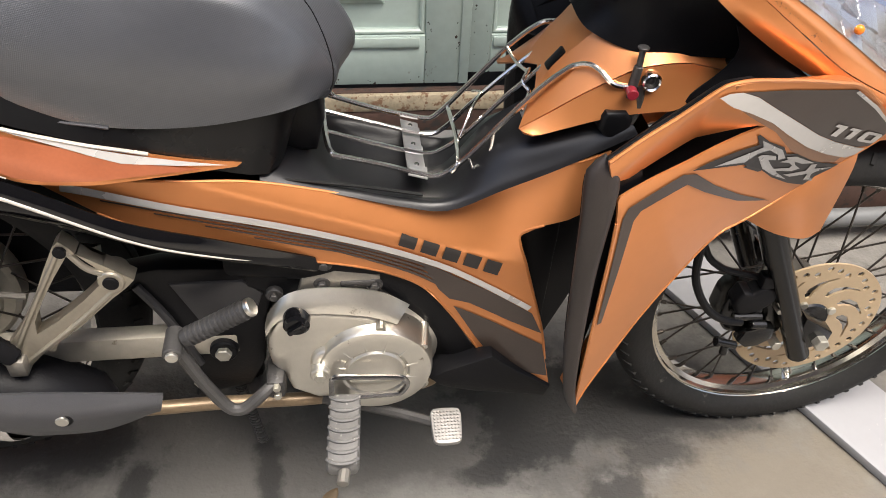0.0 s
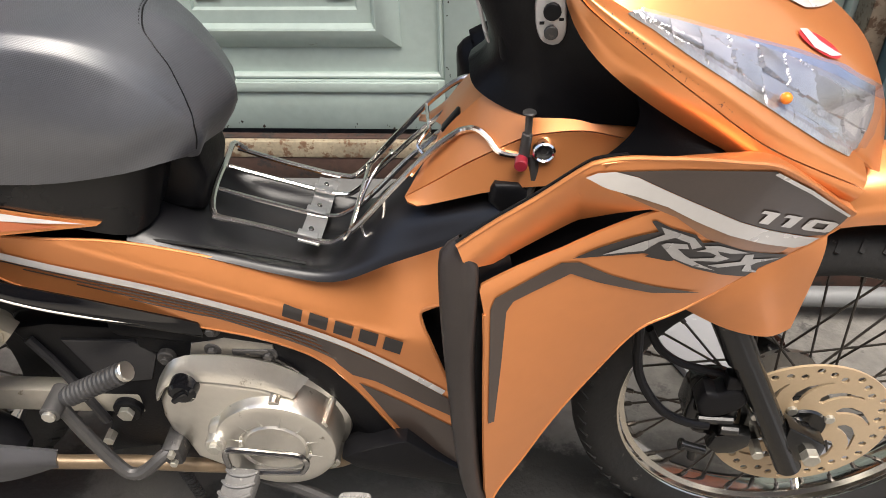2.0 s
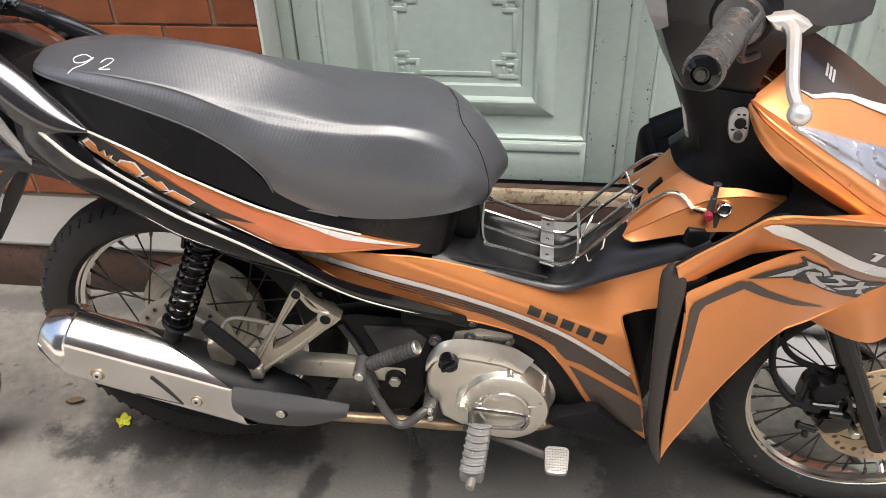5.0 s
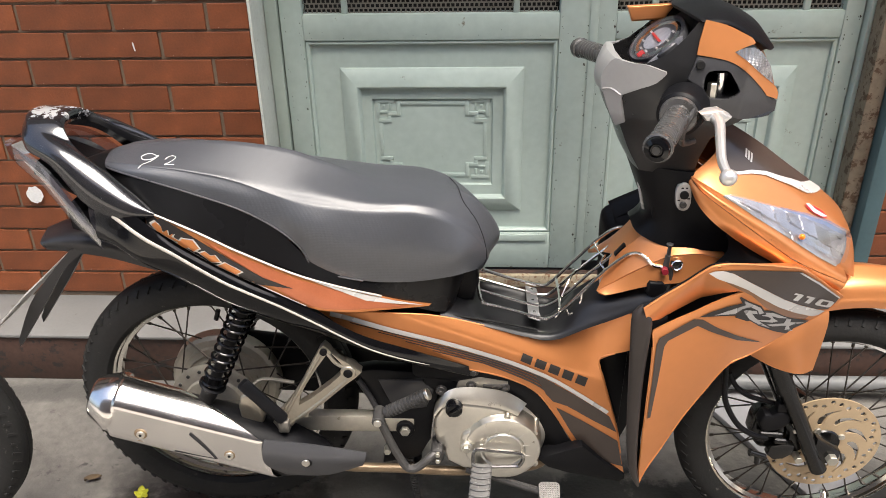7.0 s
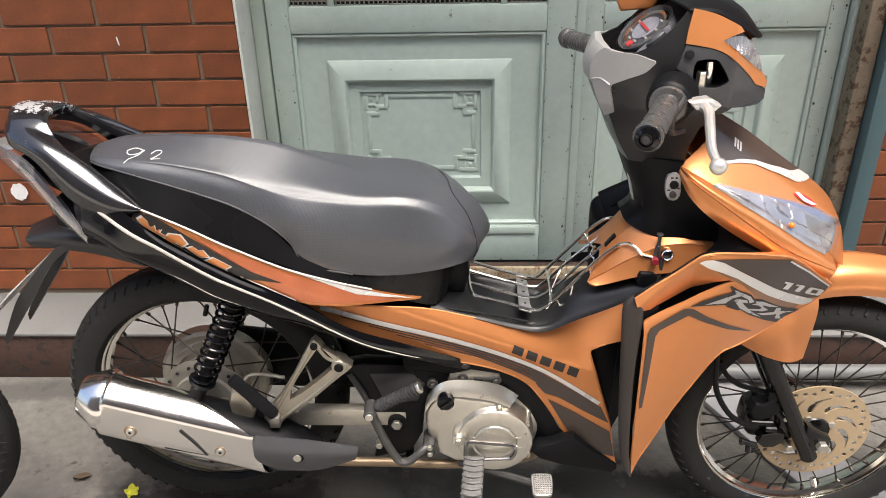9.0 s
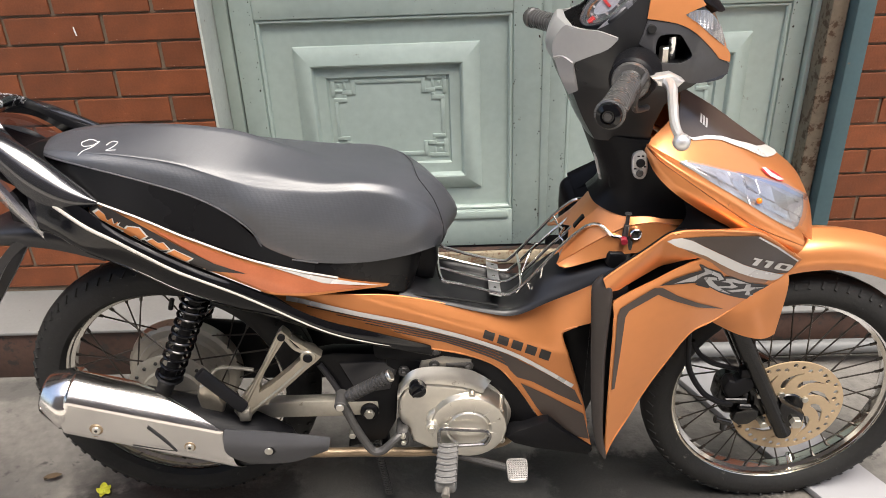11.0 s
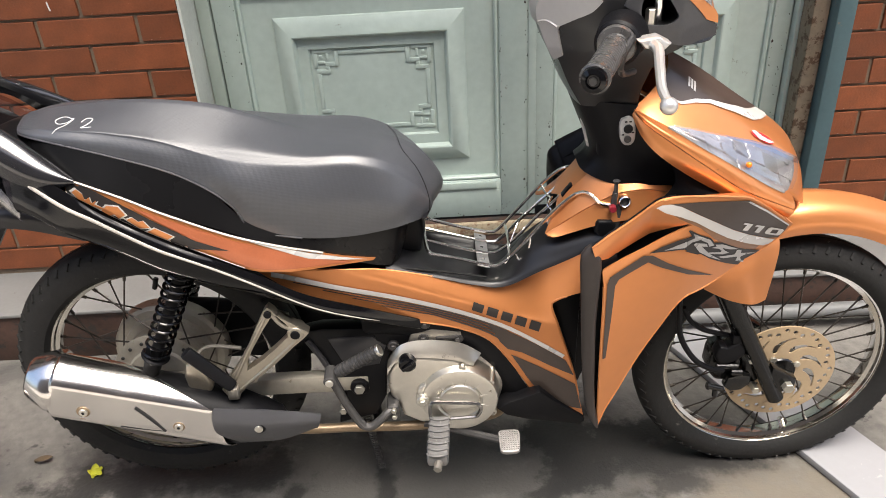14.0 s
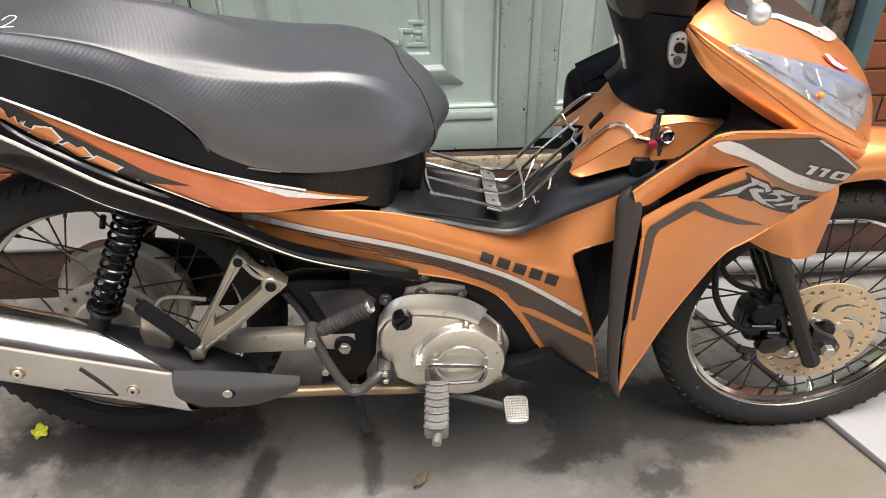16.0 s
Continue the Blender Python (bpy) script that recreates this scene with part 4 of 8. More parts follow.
bowl = part("headlight_reflector", lay_on(fill([LENS], 0.5), cowls, facet_lift, 0.0026), REFLECT, bike, "faceted silver headlight reflector", 12)
lens = part("headlight_lens", lay_on(fill([LENS], 0.5), cowls, 0.0085, 0.008), LENSG, bike, "clear plastic headlight lens", 180)
lens.visible_shadow = False
edge = part("lens_edge", lay_on(fill([[(0.716, 0.8055), (0.764, 0.791), (0.808, 0.7735), (0.8515, 0.7475), (0.8518, 0.739), (0.806, 0.7655), (0.762, 0.7855), (0.722, 0.8005)]], 0.5), cowls, 0.0090, 0.008), BLUEG, lens, "blue-tinted lens edge", 180)
edge.visible_shadow = False
bm = bmesh.new()
bmesh.ops.create_uvsphere(bm, u_segments=14, v_segments=10, radius=0.0050, matrix=Matrix.Translation((0.758, 0.9690, 0.764)))
part("indicator_bulb", bm, AMBER, bowl, "amber bulb")


def along(line, x):
    for p, q in zip(line, line[1:]):
        if p[0] <= x <= q[0]:
            return p[1] + (q[1] - p[1]) * (x - p[0]) / (q[0] - p[0])
    return line[0][1] if x < line[0][0] else line[-1][1]


def nose_wrap(name, low, x_end, material, label, lift):
    """A band from the line low up to the ridge of the nose, pressed on from above."""
    ridge = [(p[0], p[2]) for p in nose_top]
    bm = bmesh.new()
    rows = []
    for i in range(41):
        x = low[0][0] + (x_end - low[0][0]) * i / 40
        z0, z1 = along(low, x), along(ridge, x) if x > 0.64 else 0.925
        h0 = along([(0.618, 0.062), (0.634, 0.074), (0.66, 0.075), (0.70, 0.066), (0.751, 0.050), (0.80, 0.034), (0.823, 0.027)], x)
        rows.append([Vector((x, YB - h0 * (1 - t), z0 + (z1 - z0) * t)) for t in [k / 14 for k in range(15)]])
    add_grid(bm, rows)
    bmesh.ops.recalc_face_normals(bm, faces=bm.faces)
    return part(name, lay_on(bm, nose, lift, 1.0, (0.0, 0.45, -0.893)), material, bike, label, 180)


nose_wrap("nose_band", [(0.624, 0.873), (0.634, 0.866), (0.650, 0.8595), (0.675, 0.8605), (0.701, 0.8555), (0.751, 0.8355), (0.785, 0.8185), (0.806, 0.8065)], 0.800, DECALG, "dark brown carbon-pattern band", 0.0014)
sticker("nose_line", [(0.628, 0.868), (0.650, 0.8598), (0.675, 0.8607), (0.701, 0.8557), (0.751, 0.8357), (0.772, 0.8257), (0.800, 0.8155), (0.826, 0.7985), (0.803, 0.8060), (0.778, 0.8135), (0.747, 0.8300), (0.700, 0.8510), (0.675, 0.8555), (0.652, 0.8555)], nose, DECALW, bike, "white edge line", 0.0018)
oval = [(0.790 + 0.023 * 0.864 * math.cos(a) + 0.0044 * 0.504 * math.sin(a), 0.7905 - 0.023 * 0.504 * math.cos(a) + 0.0044 * 0.864 * math.sin(a)) for a in [2 * math.pi * k / 28 for k in range(28)]]
badge = sticker("wing_badge", oval, nose, DECALR, bike, "small red oval badge", 0.002)
sticker("badge_wing", [(0.770, 0.8035), (0.777, 0.8020), (0.789, 0.7925), (0.803, 0.7840), (0.811, 0.7795), (0.800, 0.7815), (0.784, 0.7895)], nose, DECALW, badge, "pale wing on the badge", 0.0028)
for k in range(3):
    sticker("nose_mark", [(0.6685 + 0.0045 * k, 0.8885 - 0.0035 * k), (0.6715 + 0.0045 * k, 0.8865 - 0.0035 * k), (0.6675 + 0.0045 * k, 0.8765 - 0.0035 * k), (0.6645 + 0.0045 * k, 0.8785 - 0.0035 * k)], nose, DECALW, bike, "pale block of the maker's name", 0.0024)
chips = bmesh.new()
rng = random.Random(3)
for k in range(46):
    t = rng.random() ** 1.4
    cx, cz = 0.604 + 0.115 * t + rng.gauss(0, 0.002), 0.831 - 0.078 * t + abs(rng.gauss(0, 0.0022))
    r = rng.uniform(0.0002, 0.0007)
    chips.faces.new([chips.verts.new((cx + r * rng.uniform(0.6, 1.3) * math.cos(a), 0.5, cz + r * rng.uniform(0.6, 1.3) * math.sin(a))) for a in (0, 1.05, 2.1, 3.14, 4.2, 5.24)])
part("chipped_paint", lay_on(chips, nose_side, 0.0008, 1.0), DECALK, nose_side, "dark chips in the paint", 180)["kind"] = "stuff"

def shield_depth(x, z):
    """Half-width of the leg shield, with its upper arm folded in towards the air slot."""
    u, v = x - 0.65, z - 0.6
    h = 0.1664 - 0.3210 * u + 0.1522 * v + 0.0492 * u * u + 1.2639 * u * v - 0.1260 * v * v
    s1 = ((z - 0.658) * 0.090 - (x - 0.498) * 0.077) / 0.1184
    s2 = ((z - 0.735) * 0.075 + (x - 0.588) * 0.046) / 0.0880
    mid = 0.640 + 0.37 * (x - 0.513)
    if x < 0.662 and z > mid:
        h -= 0.42 * max(0.0, min(-s1, -s2)) * min(1.0, (0.662 - x) / 0.012)
    lip = (z - (0.622 + 0.415 * (x - 0.509)))
    if x < 0.662 and z <= mid and lip > 0:
        h -= 0.12 * lip * min(1.0, (0.662 - x) / 0.03)
    return h


rim_line = [(0.492, 0.678), (0.522, 0.697), (0.556, 0.717), (0.590, 0.741), (0.603, 0.7465), (0.625, 0.748), (0.655, 0.745), (0.682, 0.742), (0.716, 0.736), (0.750, 0.7275), (0.793, 0.697), (0.846, 0.653)]
front_line = [(0.838, 0.634), (0.823, 0.617), (0.804, 0.600), (0.777, 0.583), (0.748, 0.561), (0.714, 0.541), (0.695, 0.534), (0.672, 0.528), (0.653, 0.509), (0.630, 0.473), (0.603, 0.433), (0.580, 0.395), (0.559, 0.357), (0.534, 0.319), (0.522, 0.290)]
left_line = [(0.519, 0.33), (0.517, 0.413), (0.516, 0.50), (0.516, 0.56), (0.515, 0.60), (0.511, 0.628), (0.499, 0.650)]
slot_line = [(0.522, 0.6475), (0.545, 0.6565), (0.584, 0.671), (0.625, 0.685), (0.650, 0.6915), (0.659, 0.690), (0.639, 0.684), (0.609, 0.6725), (0.582, 0.6605), (0.544, 0.647), (0.522, 0.638)]


def on_shield(pts, inward=0.0, dz=0.0, dx=0.0):
    return [(x + dx, shield_depth(x, z) - inward, z + dz) for x, z in pts]


fair_top, front_edge = on_shield(rim_line), on_shield(front_line[::-1])
def skin(outline, depth, cell=0.009, hole=None):
    """A skin over an outline in (x, z), set out from the middle plane by depth(x, z), on both sides of the bike."""
    bm = fill([outline] + ([hole] if hole else []), 0.0)
    for _ in range(7):
        long = [e for e in bm.edges if e.calc_length() > cell]
        if not long:
            break
        bmesh.ops.subdivide_edges(bm, edges=long, cuts=1)
        bmesh.ops.triangulate(bm, faces=[f for f in bm.faces if len(f.verts) > 3])
    for v in bm.verts:
        v.co.y = YB - depth(v.co.x, v.co.z)
    bmesh.ops.recalc_face_normals(bm, faces=bm.faces)
    if sum(f.normal.y for f in bm.faces) > 0:
        bmesh.ops.reverse_faces(bm, faces=bm.faces)
    r = bmesh.ops.duplicate(bm, geom=bm.verts[:] + bm.edges[:] + bm.faces[:])
    vs = [g for g in r["geom"] if isinstance(g, bmesh.types.BMVert)]
    for v in vs:
        v.co.y = 2 * YB - v.co.y
    bmesh.ops.reverse_faces(bm, faces=[g for g in r["geom"] if isinstance(g, bmesh.types.BMFace)])
    return bm


def skin_one(outline, depth, cell=0.009):
    """The same skin on the exhaust side alone."""
    bm = skin(outline, depth, cell)
    bmesh.ops.delete(bm, geom=[v for v in bm.verts if v.co.y > YB], context="VERTS")
    return bm


wing = part("leg_shield", skin(rim_line + front_line + left_line[:6] + [(0.5125, 0.6335)] + slot_line[5:][::-1] + slot_line[:5][::-1] + [(0.508, 0.6500), (0.497, 0.6620)], shield_depth, 0.008), ORANGE, bike, "copper-orange leg shield with a black air slot", 22, 0.003)
part("leg_shield_return", loft([front_edge, [(p[0] - 0.006, p[1] - 0.05, p[2] - 0.004) for p in front_edge]], 30, 3), ORANGE, bike, "", 40, 0.002)
part("intake_void", skin([(0.503, 0.57), (0.503, 0.655), (0.56, 0.700), (0.60, 0.705), (0.69, 0.70), (0.70, 0.665), (0.60, 0.610), (0.54, 0.580)], lambda x, z: shield_depth(x, 0.62 + 0.4 * (x - 0.51)) - 0.034, 0.02), BLACK, bike, "black air slot", 40)
deck_in = [(p[0] + 0.004, p[1] - w, p[2] - 0.006 - 0.12 * w) for p, w in zip(fair_top[4:12], (0.003, 0.008, 0.014, 0.022, 0.032, 0.042, 0.050, 0.050))]
part("shield_deck", loft([fair_top[4:12], deck_in, [(p[0], p[1] - 0.01, p[2] - 0.03) for p in deck_in]], 24, 3), ORANGE, bike, "orange deck between the leg shield and the nose", 30, 0.002)
part("rim_bead", tube([bike_xyz(p) for p in on_shield(rim_line[:11], 0.0005)], 0.0022, 60, 6), ORANGE, bike)
# Thin black tube draws the shadow just inside the rim.
part("rim_shadow_line", tube([bike_xyz(p) for p in on_shield(rim_line[:6], 0.0045, 0.001)], 0.0024, 50, 6, True, False, None, 0.0008), BLACK, bike, "black line painting the shadow inside the leg shield's rim")
strip_out = [(0.4935, 0.195, 0.6765), (0.4785, 0.199, 0.6660), (0.4755, 0.205, 0.648), (0.4765, 0.212, 0.60), (0.480, 0.212, 0.524), (0.487, 0.212, 0.413), (0.498, 0.212, 0.334), (0.516, 0.212, 0.296)]
strip_mid = [(0.4950, 0.204, 0.6755), (0.4920, 0.211, 0.6640), (0.4950, 0.218, 0.645), (0.497, 0.220, 0.60), (0.496, 0.220, 0.524), (0.501, 0.219, 0.413), (0.508, 0.217, 0.334), (0.520, 0.213, 0.294)]
strip_in = [(0.4965, 0.207, 0.6725), (0.5065, 0.2125, 0.6560), (0.508, 0.2135, 0.638), (0.507, 0.213, 0.60), (0.505, 0.212, 0.524), (0.508, 0.211, 0.413), (0.513, 0.209, 0.340), (0.521, 0.206, 0.300)]
edge_rails = [[(p[0] + 0.012, p[1] - 0.03, p[2] - (0.034 if p[2] > 0.62 else 0.0)) for p in strip_out], strip_out, strip_mid, strip_in, [(p[0] + 0.002, p[1] - 0.014, p[2]) for p in strip_in]]
part("shield_edge", loft(edge_rails, 36, 4, False), EDGEP, bike, "dark grey-brown plastic shield edge", 60)
part("shield_edge", loft([[(p[0], -p[1], p[2]) for p in r] for r in edge_rails], 36, 4, False), BLACK, bike, "black edge of the far leg shield", 60)
part("shield_groove", loft([[(p[0] - 0.008, p[1] - 0.012, p[2]) for p in strip_in], [(p[0] + (0.030 if p[2] > 0.45 else 0.010), p[1] - 0.020, p[2]) for p in strip_in]], 24, 3), BLACK, bike, "black groove beside the shield edge", 40)
part("shield_back", loft([[(p[0] + 0.01, p[1] - 0.035, min(p[2] - 0.01, 0.630)) for p in strip_out[1:]], [(0.585, 0.10, 0.62), (0.580, 0.10, 0.60), (0.57, 0.09, 0.58), (0.56, 0.09, 0.52), (0.55, 0.10, 0.42), (0.535, 0.12, 0.36), (0.522, 0.16, 0.31)]], 24, 4), BLACK, bike, "black inner face of the leg shield", 40, 0.002)
# graphics on the leg shield
sticker("shield_band", [(0.612, 0.737), (0.665, 0.734), (0.747, 0.7245), (0.787, 0.697), (0.838, 0.653), (0.835, 0.640), (0.827, 0.625), (0.806, 0.629), (0.765, 0.648), (0.734, 0.665), (0.698, 0.689), (0.665, 0.710), (0.634, 0.730)], wing, DECALG, bike, "dark brown-grey graphic band", 0.0011)
sticker("shield_sweep", [(0.592, 0.734), (0.601, 0.7375), (0.615, 0.7375), (0.634, 0.730), (0.665, 0.710), (0.698, 0.689), (0.734, 0.665), (0.765, 0.648), (0.806, 0.629), (0.822, 0.6225), (0.813, 0.6135), (0.801, 0.6125), (0.766, 0.628), (0.728, 0.649), (0.692, 0.674), (0.664, 0.695), (0.636, 0.710), (0.611, 0.721)], wing, DECALW, bike, "silver sweep line", 0.0018)
sticker("shield_shadow", [(0.618, 0.718), (0.636, 0.710), (0.664, 0.695), (0.692, 0.6735), (0.728, 0.6485), (0.766, 0.6275), (0.795, 0.614), (0.790, 0.607), (0.753, 0.618), (0.708, 0.648), (0.674, 0.681), (0.640, 0.703)], wing, DECALB, bike, "brown shade line under the sweep", 0.0010)
sticker("shield_corner", [(0.520, 0.45), (0.520, 0.561), (0.520, 0.606), (0.524, 0.618), (0.580, 0.646), (0.596, 0.643), (0.626, 0.620), (0.667, 0.594), (0.722, 0.564), (0.669, 0.583), (0.616, 0.613), (0.589, 0.631), (0.540, 0.610), (0.534, 0.599), (0.531, 0.531), (0.526, 0.45)], wing, DECALG, bike, "dark graphic corner line", 0.0012)
sticker("model_mark_edge", [(0.589, 0.649), (0.610, 0.657), (0.638, 0.664), (0.661, 0.667), (0.653, 0.680), (0.656, 0.681), (0.672, 0.669), (0.696, 0.656), (0.705, 0.644), (0.720, 0.641), (0.750, 0.622), (0.769, 0.613), (0.800, 0.601), (0.792, 0.595), (0.774, 0.587), (0.781, 0.577), (0.764, 0.576), (0.736, 0.589), (0.703, 0.609), (0.677, 0.630), (0.652, 0.642), (0.617, 0.646)], wing, DECALK, bike, "dark outline of the model mark", 0.0014)
mark_1 = [(0.614, 0.649), (0.631, 0.653), (0.654, 0.659), (0.667, 0.663), (0.662, 0.673), (0.682, 0.661), (0.695, 0.653), (0.705, 0.639), (0.696, 0.638), (0.692, 0.647), (0.677, 0.657), (0.663, 0.655), (0.651, 0.646), (0.631, 0.648)]
mark_2 = [(0.666, 0.650), (0.670, 0.652), (0.690, 0.646), (0.693, 0.639), (0.682, 0.642), (0.691, 0.631), (0.706, 0.616), (0.727, 0.599), (0.701, 0.614), (0.680, 0.630)]
mark_3 = [(0.701, 0.634), (0.710, 0.635), (0.707, 0.640), (0.721, 0.637), (0.756, 0.617), (0.736, 0.622), (0.722, 0.629), (0.726, 0.623), (0.737, 0.614), (0.726, 0.613), (0.698, 0.622), (0.697, 0.625), (0.720, 0.620), (0.722, 0.623), (0.715, 0.629)]
mark_4 = [(0.717, 0.610), (0.750, 0.606), (0.752, 0.616), (0.761, 0.614), (0.762, 0.606), (0.792, 0.599), (0.769, 0.599), (0.763, 0.596), (0.766, 0.589), (0.779, 0.578), (0.756, 0.589), (0.757, 0.599), (0.729, 0.603)]
for outline in (mark_1, mark_2, mark_3, mark_4):
    sticker("model_mark", outline, wing, DECALS, bike, "silver angular stroke of the model mark", 0.0022)


def digit(loops):
    """One figure of the capacity number, set along the band."""
    flat = [[(0.746 + 0.082 * u, 0.6635 - 0.034 * u + 0.0165 * v) for u, v in lp] for lp in loops]
    part("capacity_number", lay_on(fill(flat, 0.5), wing, 0.0022, 0.006), DECALW, bike, "silver figure of the number 110", 180)


for u in (0.0, 0.29):
    digit([[(u + 0.05, 0.0), (u + 0.17, 0.0), (u + 0.26, 1.0), (u + 0.06, 1.0), (u + 0.03, 0.76), (u + 0.12, 0.76)]])
digit([[(0.64, 0.0), (0.94, 0.0), (1.0, 0.14), (1.05, 0.86), (1.0, 1.0), (0.71, 1.0), (0.65, 0.86), (0.60, 0.14)], [(0.73, 0.24), (0.76, 0.76), (0.92, 0.76), (0.89, 0.24)]])
# Edge highlight laid on as a pale strip.
sticker("shield_glint", [(0.749, 0.7235), (0.788, 0.6965), (0.838, 0.6545), (0.8375, 0.6515), (0.786, 0.6935), (0.746, 0.7215)], wing, DECALW, bike, "thin silver strip painting the glint on the shield's edge", 0.0020)

for name, line, depth in (("shield_rim", front_line, shield_depth), ("shield_rim", left_line[:5], shield_depth)):
    part(name, tube([bike_xyz((x, depth(x, z) - 0.001, z)) for x, z in line], 0.0022, 60, 6), ORANGE, bike, "rolled edge of the leg shield")

# nose underside and steering column cover
part("column_cover", loft([[(0.478, 0.0, 0.868), (0.497, 0.0, 0.820), (0.513, 0.0, 0.780), (0.512, 0.0, 0.756), (0.496, 0.0, 0.742)],
                           [(0.488, 0.034, 0.868), (0.506, 0.038, 0.820), (0.522, 0.040, 0.778), (0.520, 0.042, 0.752), (0.504, 0.046, 0.733)],
                           [(0.512, 0.062, 0.866), (0.534, 0.066, 0.818), (0.548, 0.068, 0.776), (0.552, 0.070, 0.748), (0.548, 0.073, 0.720)],
                           [(0.545, 0.072, 0.862), (0.566, 0.076, 0.815), (0.584, 0.079, 0.772), (0.596, 0.081, 0.745), (0.604, 0.082, 0.718)],
                           [(0.590, 0.070, 0.856), (0.612, 0.092, 0.810), (0.640, 0.104, 0.772), (0.668, 0.104, 0.748), (0.672, 0.092, 0.718)]], 26, 6), BLACK, bike, "black steering column cover", 60, 0.003)
part("column_core", prism([(0.500, 0.862), (0.520, 0.812), (0.528, 0.735), (0.68, 0.722), (0.72, 0.730), (0.659, 0.765), (0.620, 0.810), (0.590, 0.850), (0.565, 0.868)], YB - 0.055, YB + 0.055, 0.02, 4), BLACK, bike, "black core of the steering column")
part("column_lobe", loft([[(0.640, 0.098, 0.760), (0.676, 0.112, 0.742), (0.722, 0.128, 0.712)], [(0.646, 0.106, 0.738), (0.676, 0.120, 0.726), (0.720, 0.133, 0.706)], [(0.637, 0.104, 0.714), (0.672, 0.122, 0.708), (0.718, 0.134, 0.700)], [(0.612, 0.098, 0.682), (0.660, 0.118, 0.684), (0.722, 0.132, 0.690)], [(0.608, 0.096, 0.662), (0.660, 0.114, 0.664), (0.726, 0.130, 0.676)]], 20, 4), BLACK, bike, "smooth black lower end of the column cover", 60, 0.003)
part("shield_inner", loft([[(p[0] - 0.001, p[1] - 0.003, p[2] + 0.002) for p in fair_top[:6]], [(p[0] + 0.001, p[1] - 0.020, p[2] - 0.010) for p in fair_top[:6]], [(p[0] + 0.004, p[1] - 0.060, p[2] - 0.08) for p in fair_top[:6]]], 24, 4), BLACK, bike, "black inner lining of the leg shield", 50)
ign = part("ignition_plate", prism([(0.556, 0.838), (0.568, 0.842), (0.577, 0.834), (0.580, 0.806), (0.574, 0.793), (0.562, 0.794), (0.555, 0.806), (0.553, 0.828)], YB - 0.083, YB - 0.074, 0.002, 2, None, 28), SILVERP, bike, "silver ignition switch plate")
part("keyhole", cyl((0.567, YB - 0.0865, 0.822), (0.567, YB - 0.08, 0.822), 0.0075, 14), BLACK, ign)
part("keyhole", cyl((0.567, YB - 0.0865, 0.804), (0.567, YB - 0.08, 0.804), 0.006, 14), IRON, ign)
for dx, dz in ((-0.004, 0.834), (0.003, 0.834), (0.008, 0.815), (-0.008, 0.812)):
    part("plate_mark", box(0.567 + dx - 0.002, 0.567 + dx + 0.002, YB - 0.0836, YB - 0.082, dz - 0.0012, dz + 0.0012, 0.0), BLACK, ign)
part("caution_sticker", box(-0.004, 0.004, -0.001, 0.001, -0.026, 0.026, 0.0005, None, Matrix.Translation((0.5085, YB - 0.020, 0.793)) @ Matrix.Rotation(radians(-14), 4, "Y") @ Matrix.Rotation(radians(-68), 4, "Z")), DECALW, bike, "small pale sticker")

# tunnel cover between the leg shields, with floor behind
tun_spine = [(0.468, 0.0, 0.668), (0.481, 0.0, 0.690), (0.505, 0.0, 0.722), (0.534, 0.0, 0.755), (0.62, 0.0, 0.760), (0.68, 0.0, 0.760)]
tun_ridge = [(0.459, 0.036, 0.652), (0.478, 0.037, 0.685), (0.497, 0.040, 0.707), (0.530, 0.046, 0.736), (0.60, 0.058, 0.742), (0.68, 0.062, 0.740)]
tun_crease = [(0.437, 0.078, 0.630), (0.468, 0.080, 0.652), (0.497, 0.082, 0.673), (0.527, 0.083, 0.691), (0.552, 0.084, 0.704), (0.574, 0.085, 0.709), (0.605, 0.085, 0.711), (0.640, 0.085, 0.704), (0.68, 0.085, 0.698)]
tun_low = [(0.4385, 0.088, 0.631), (0.450, 0.091, 0.629), (0.482, 0.094, 0.640), (0.519, 0.096, 0.652), (0.56, 0.098, 0.660), (0.62, 0.100, 0.664), (0.68, 0.100, 0.662)]
tunnel = part("tunnel_cover", loft([tun_spine, tun_ridge], 24, 5), ORANGE, bike, "copper-orange tunnel cover", 30, 0.003)
part("tunnel_shoulder", loft([tun_ridge, tun_crease], 30, 4, True, None, False), ORANGE, bike, "sloping shoulder of the tunnel cover", 12, 0.003)
part("tunnel_side", loft([tun_crease, tun_low], 24, 5), ORANGE, bike, "", 30, 0.003)
for slot in ((0.480, 0.027, 0.689),):
    part("tunnel_slot", box(-0.014, 0.014, -0.007, 0.007, -0.003, 0.003, 0.002, None, Matrix.Translation((slot[0], YB - slot[1], slot[2])) @ Matrix.Rotation(radians(-52), 4, "Y")), BLACK, tunnel, "black slot in the tunnel cover")
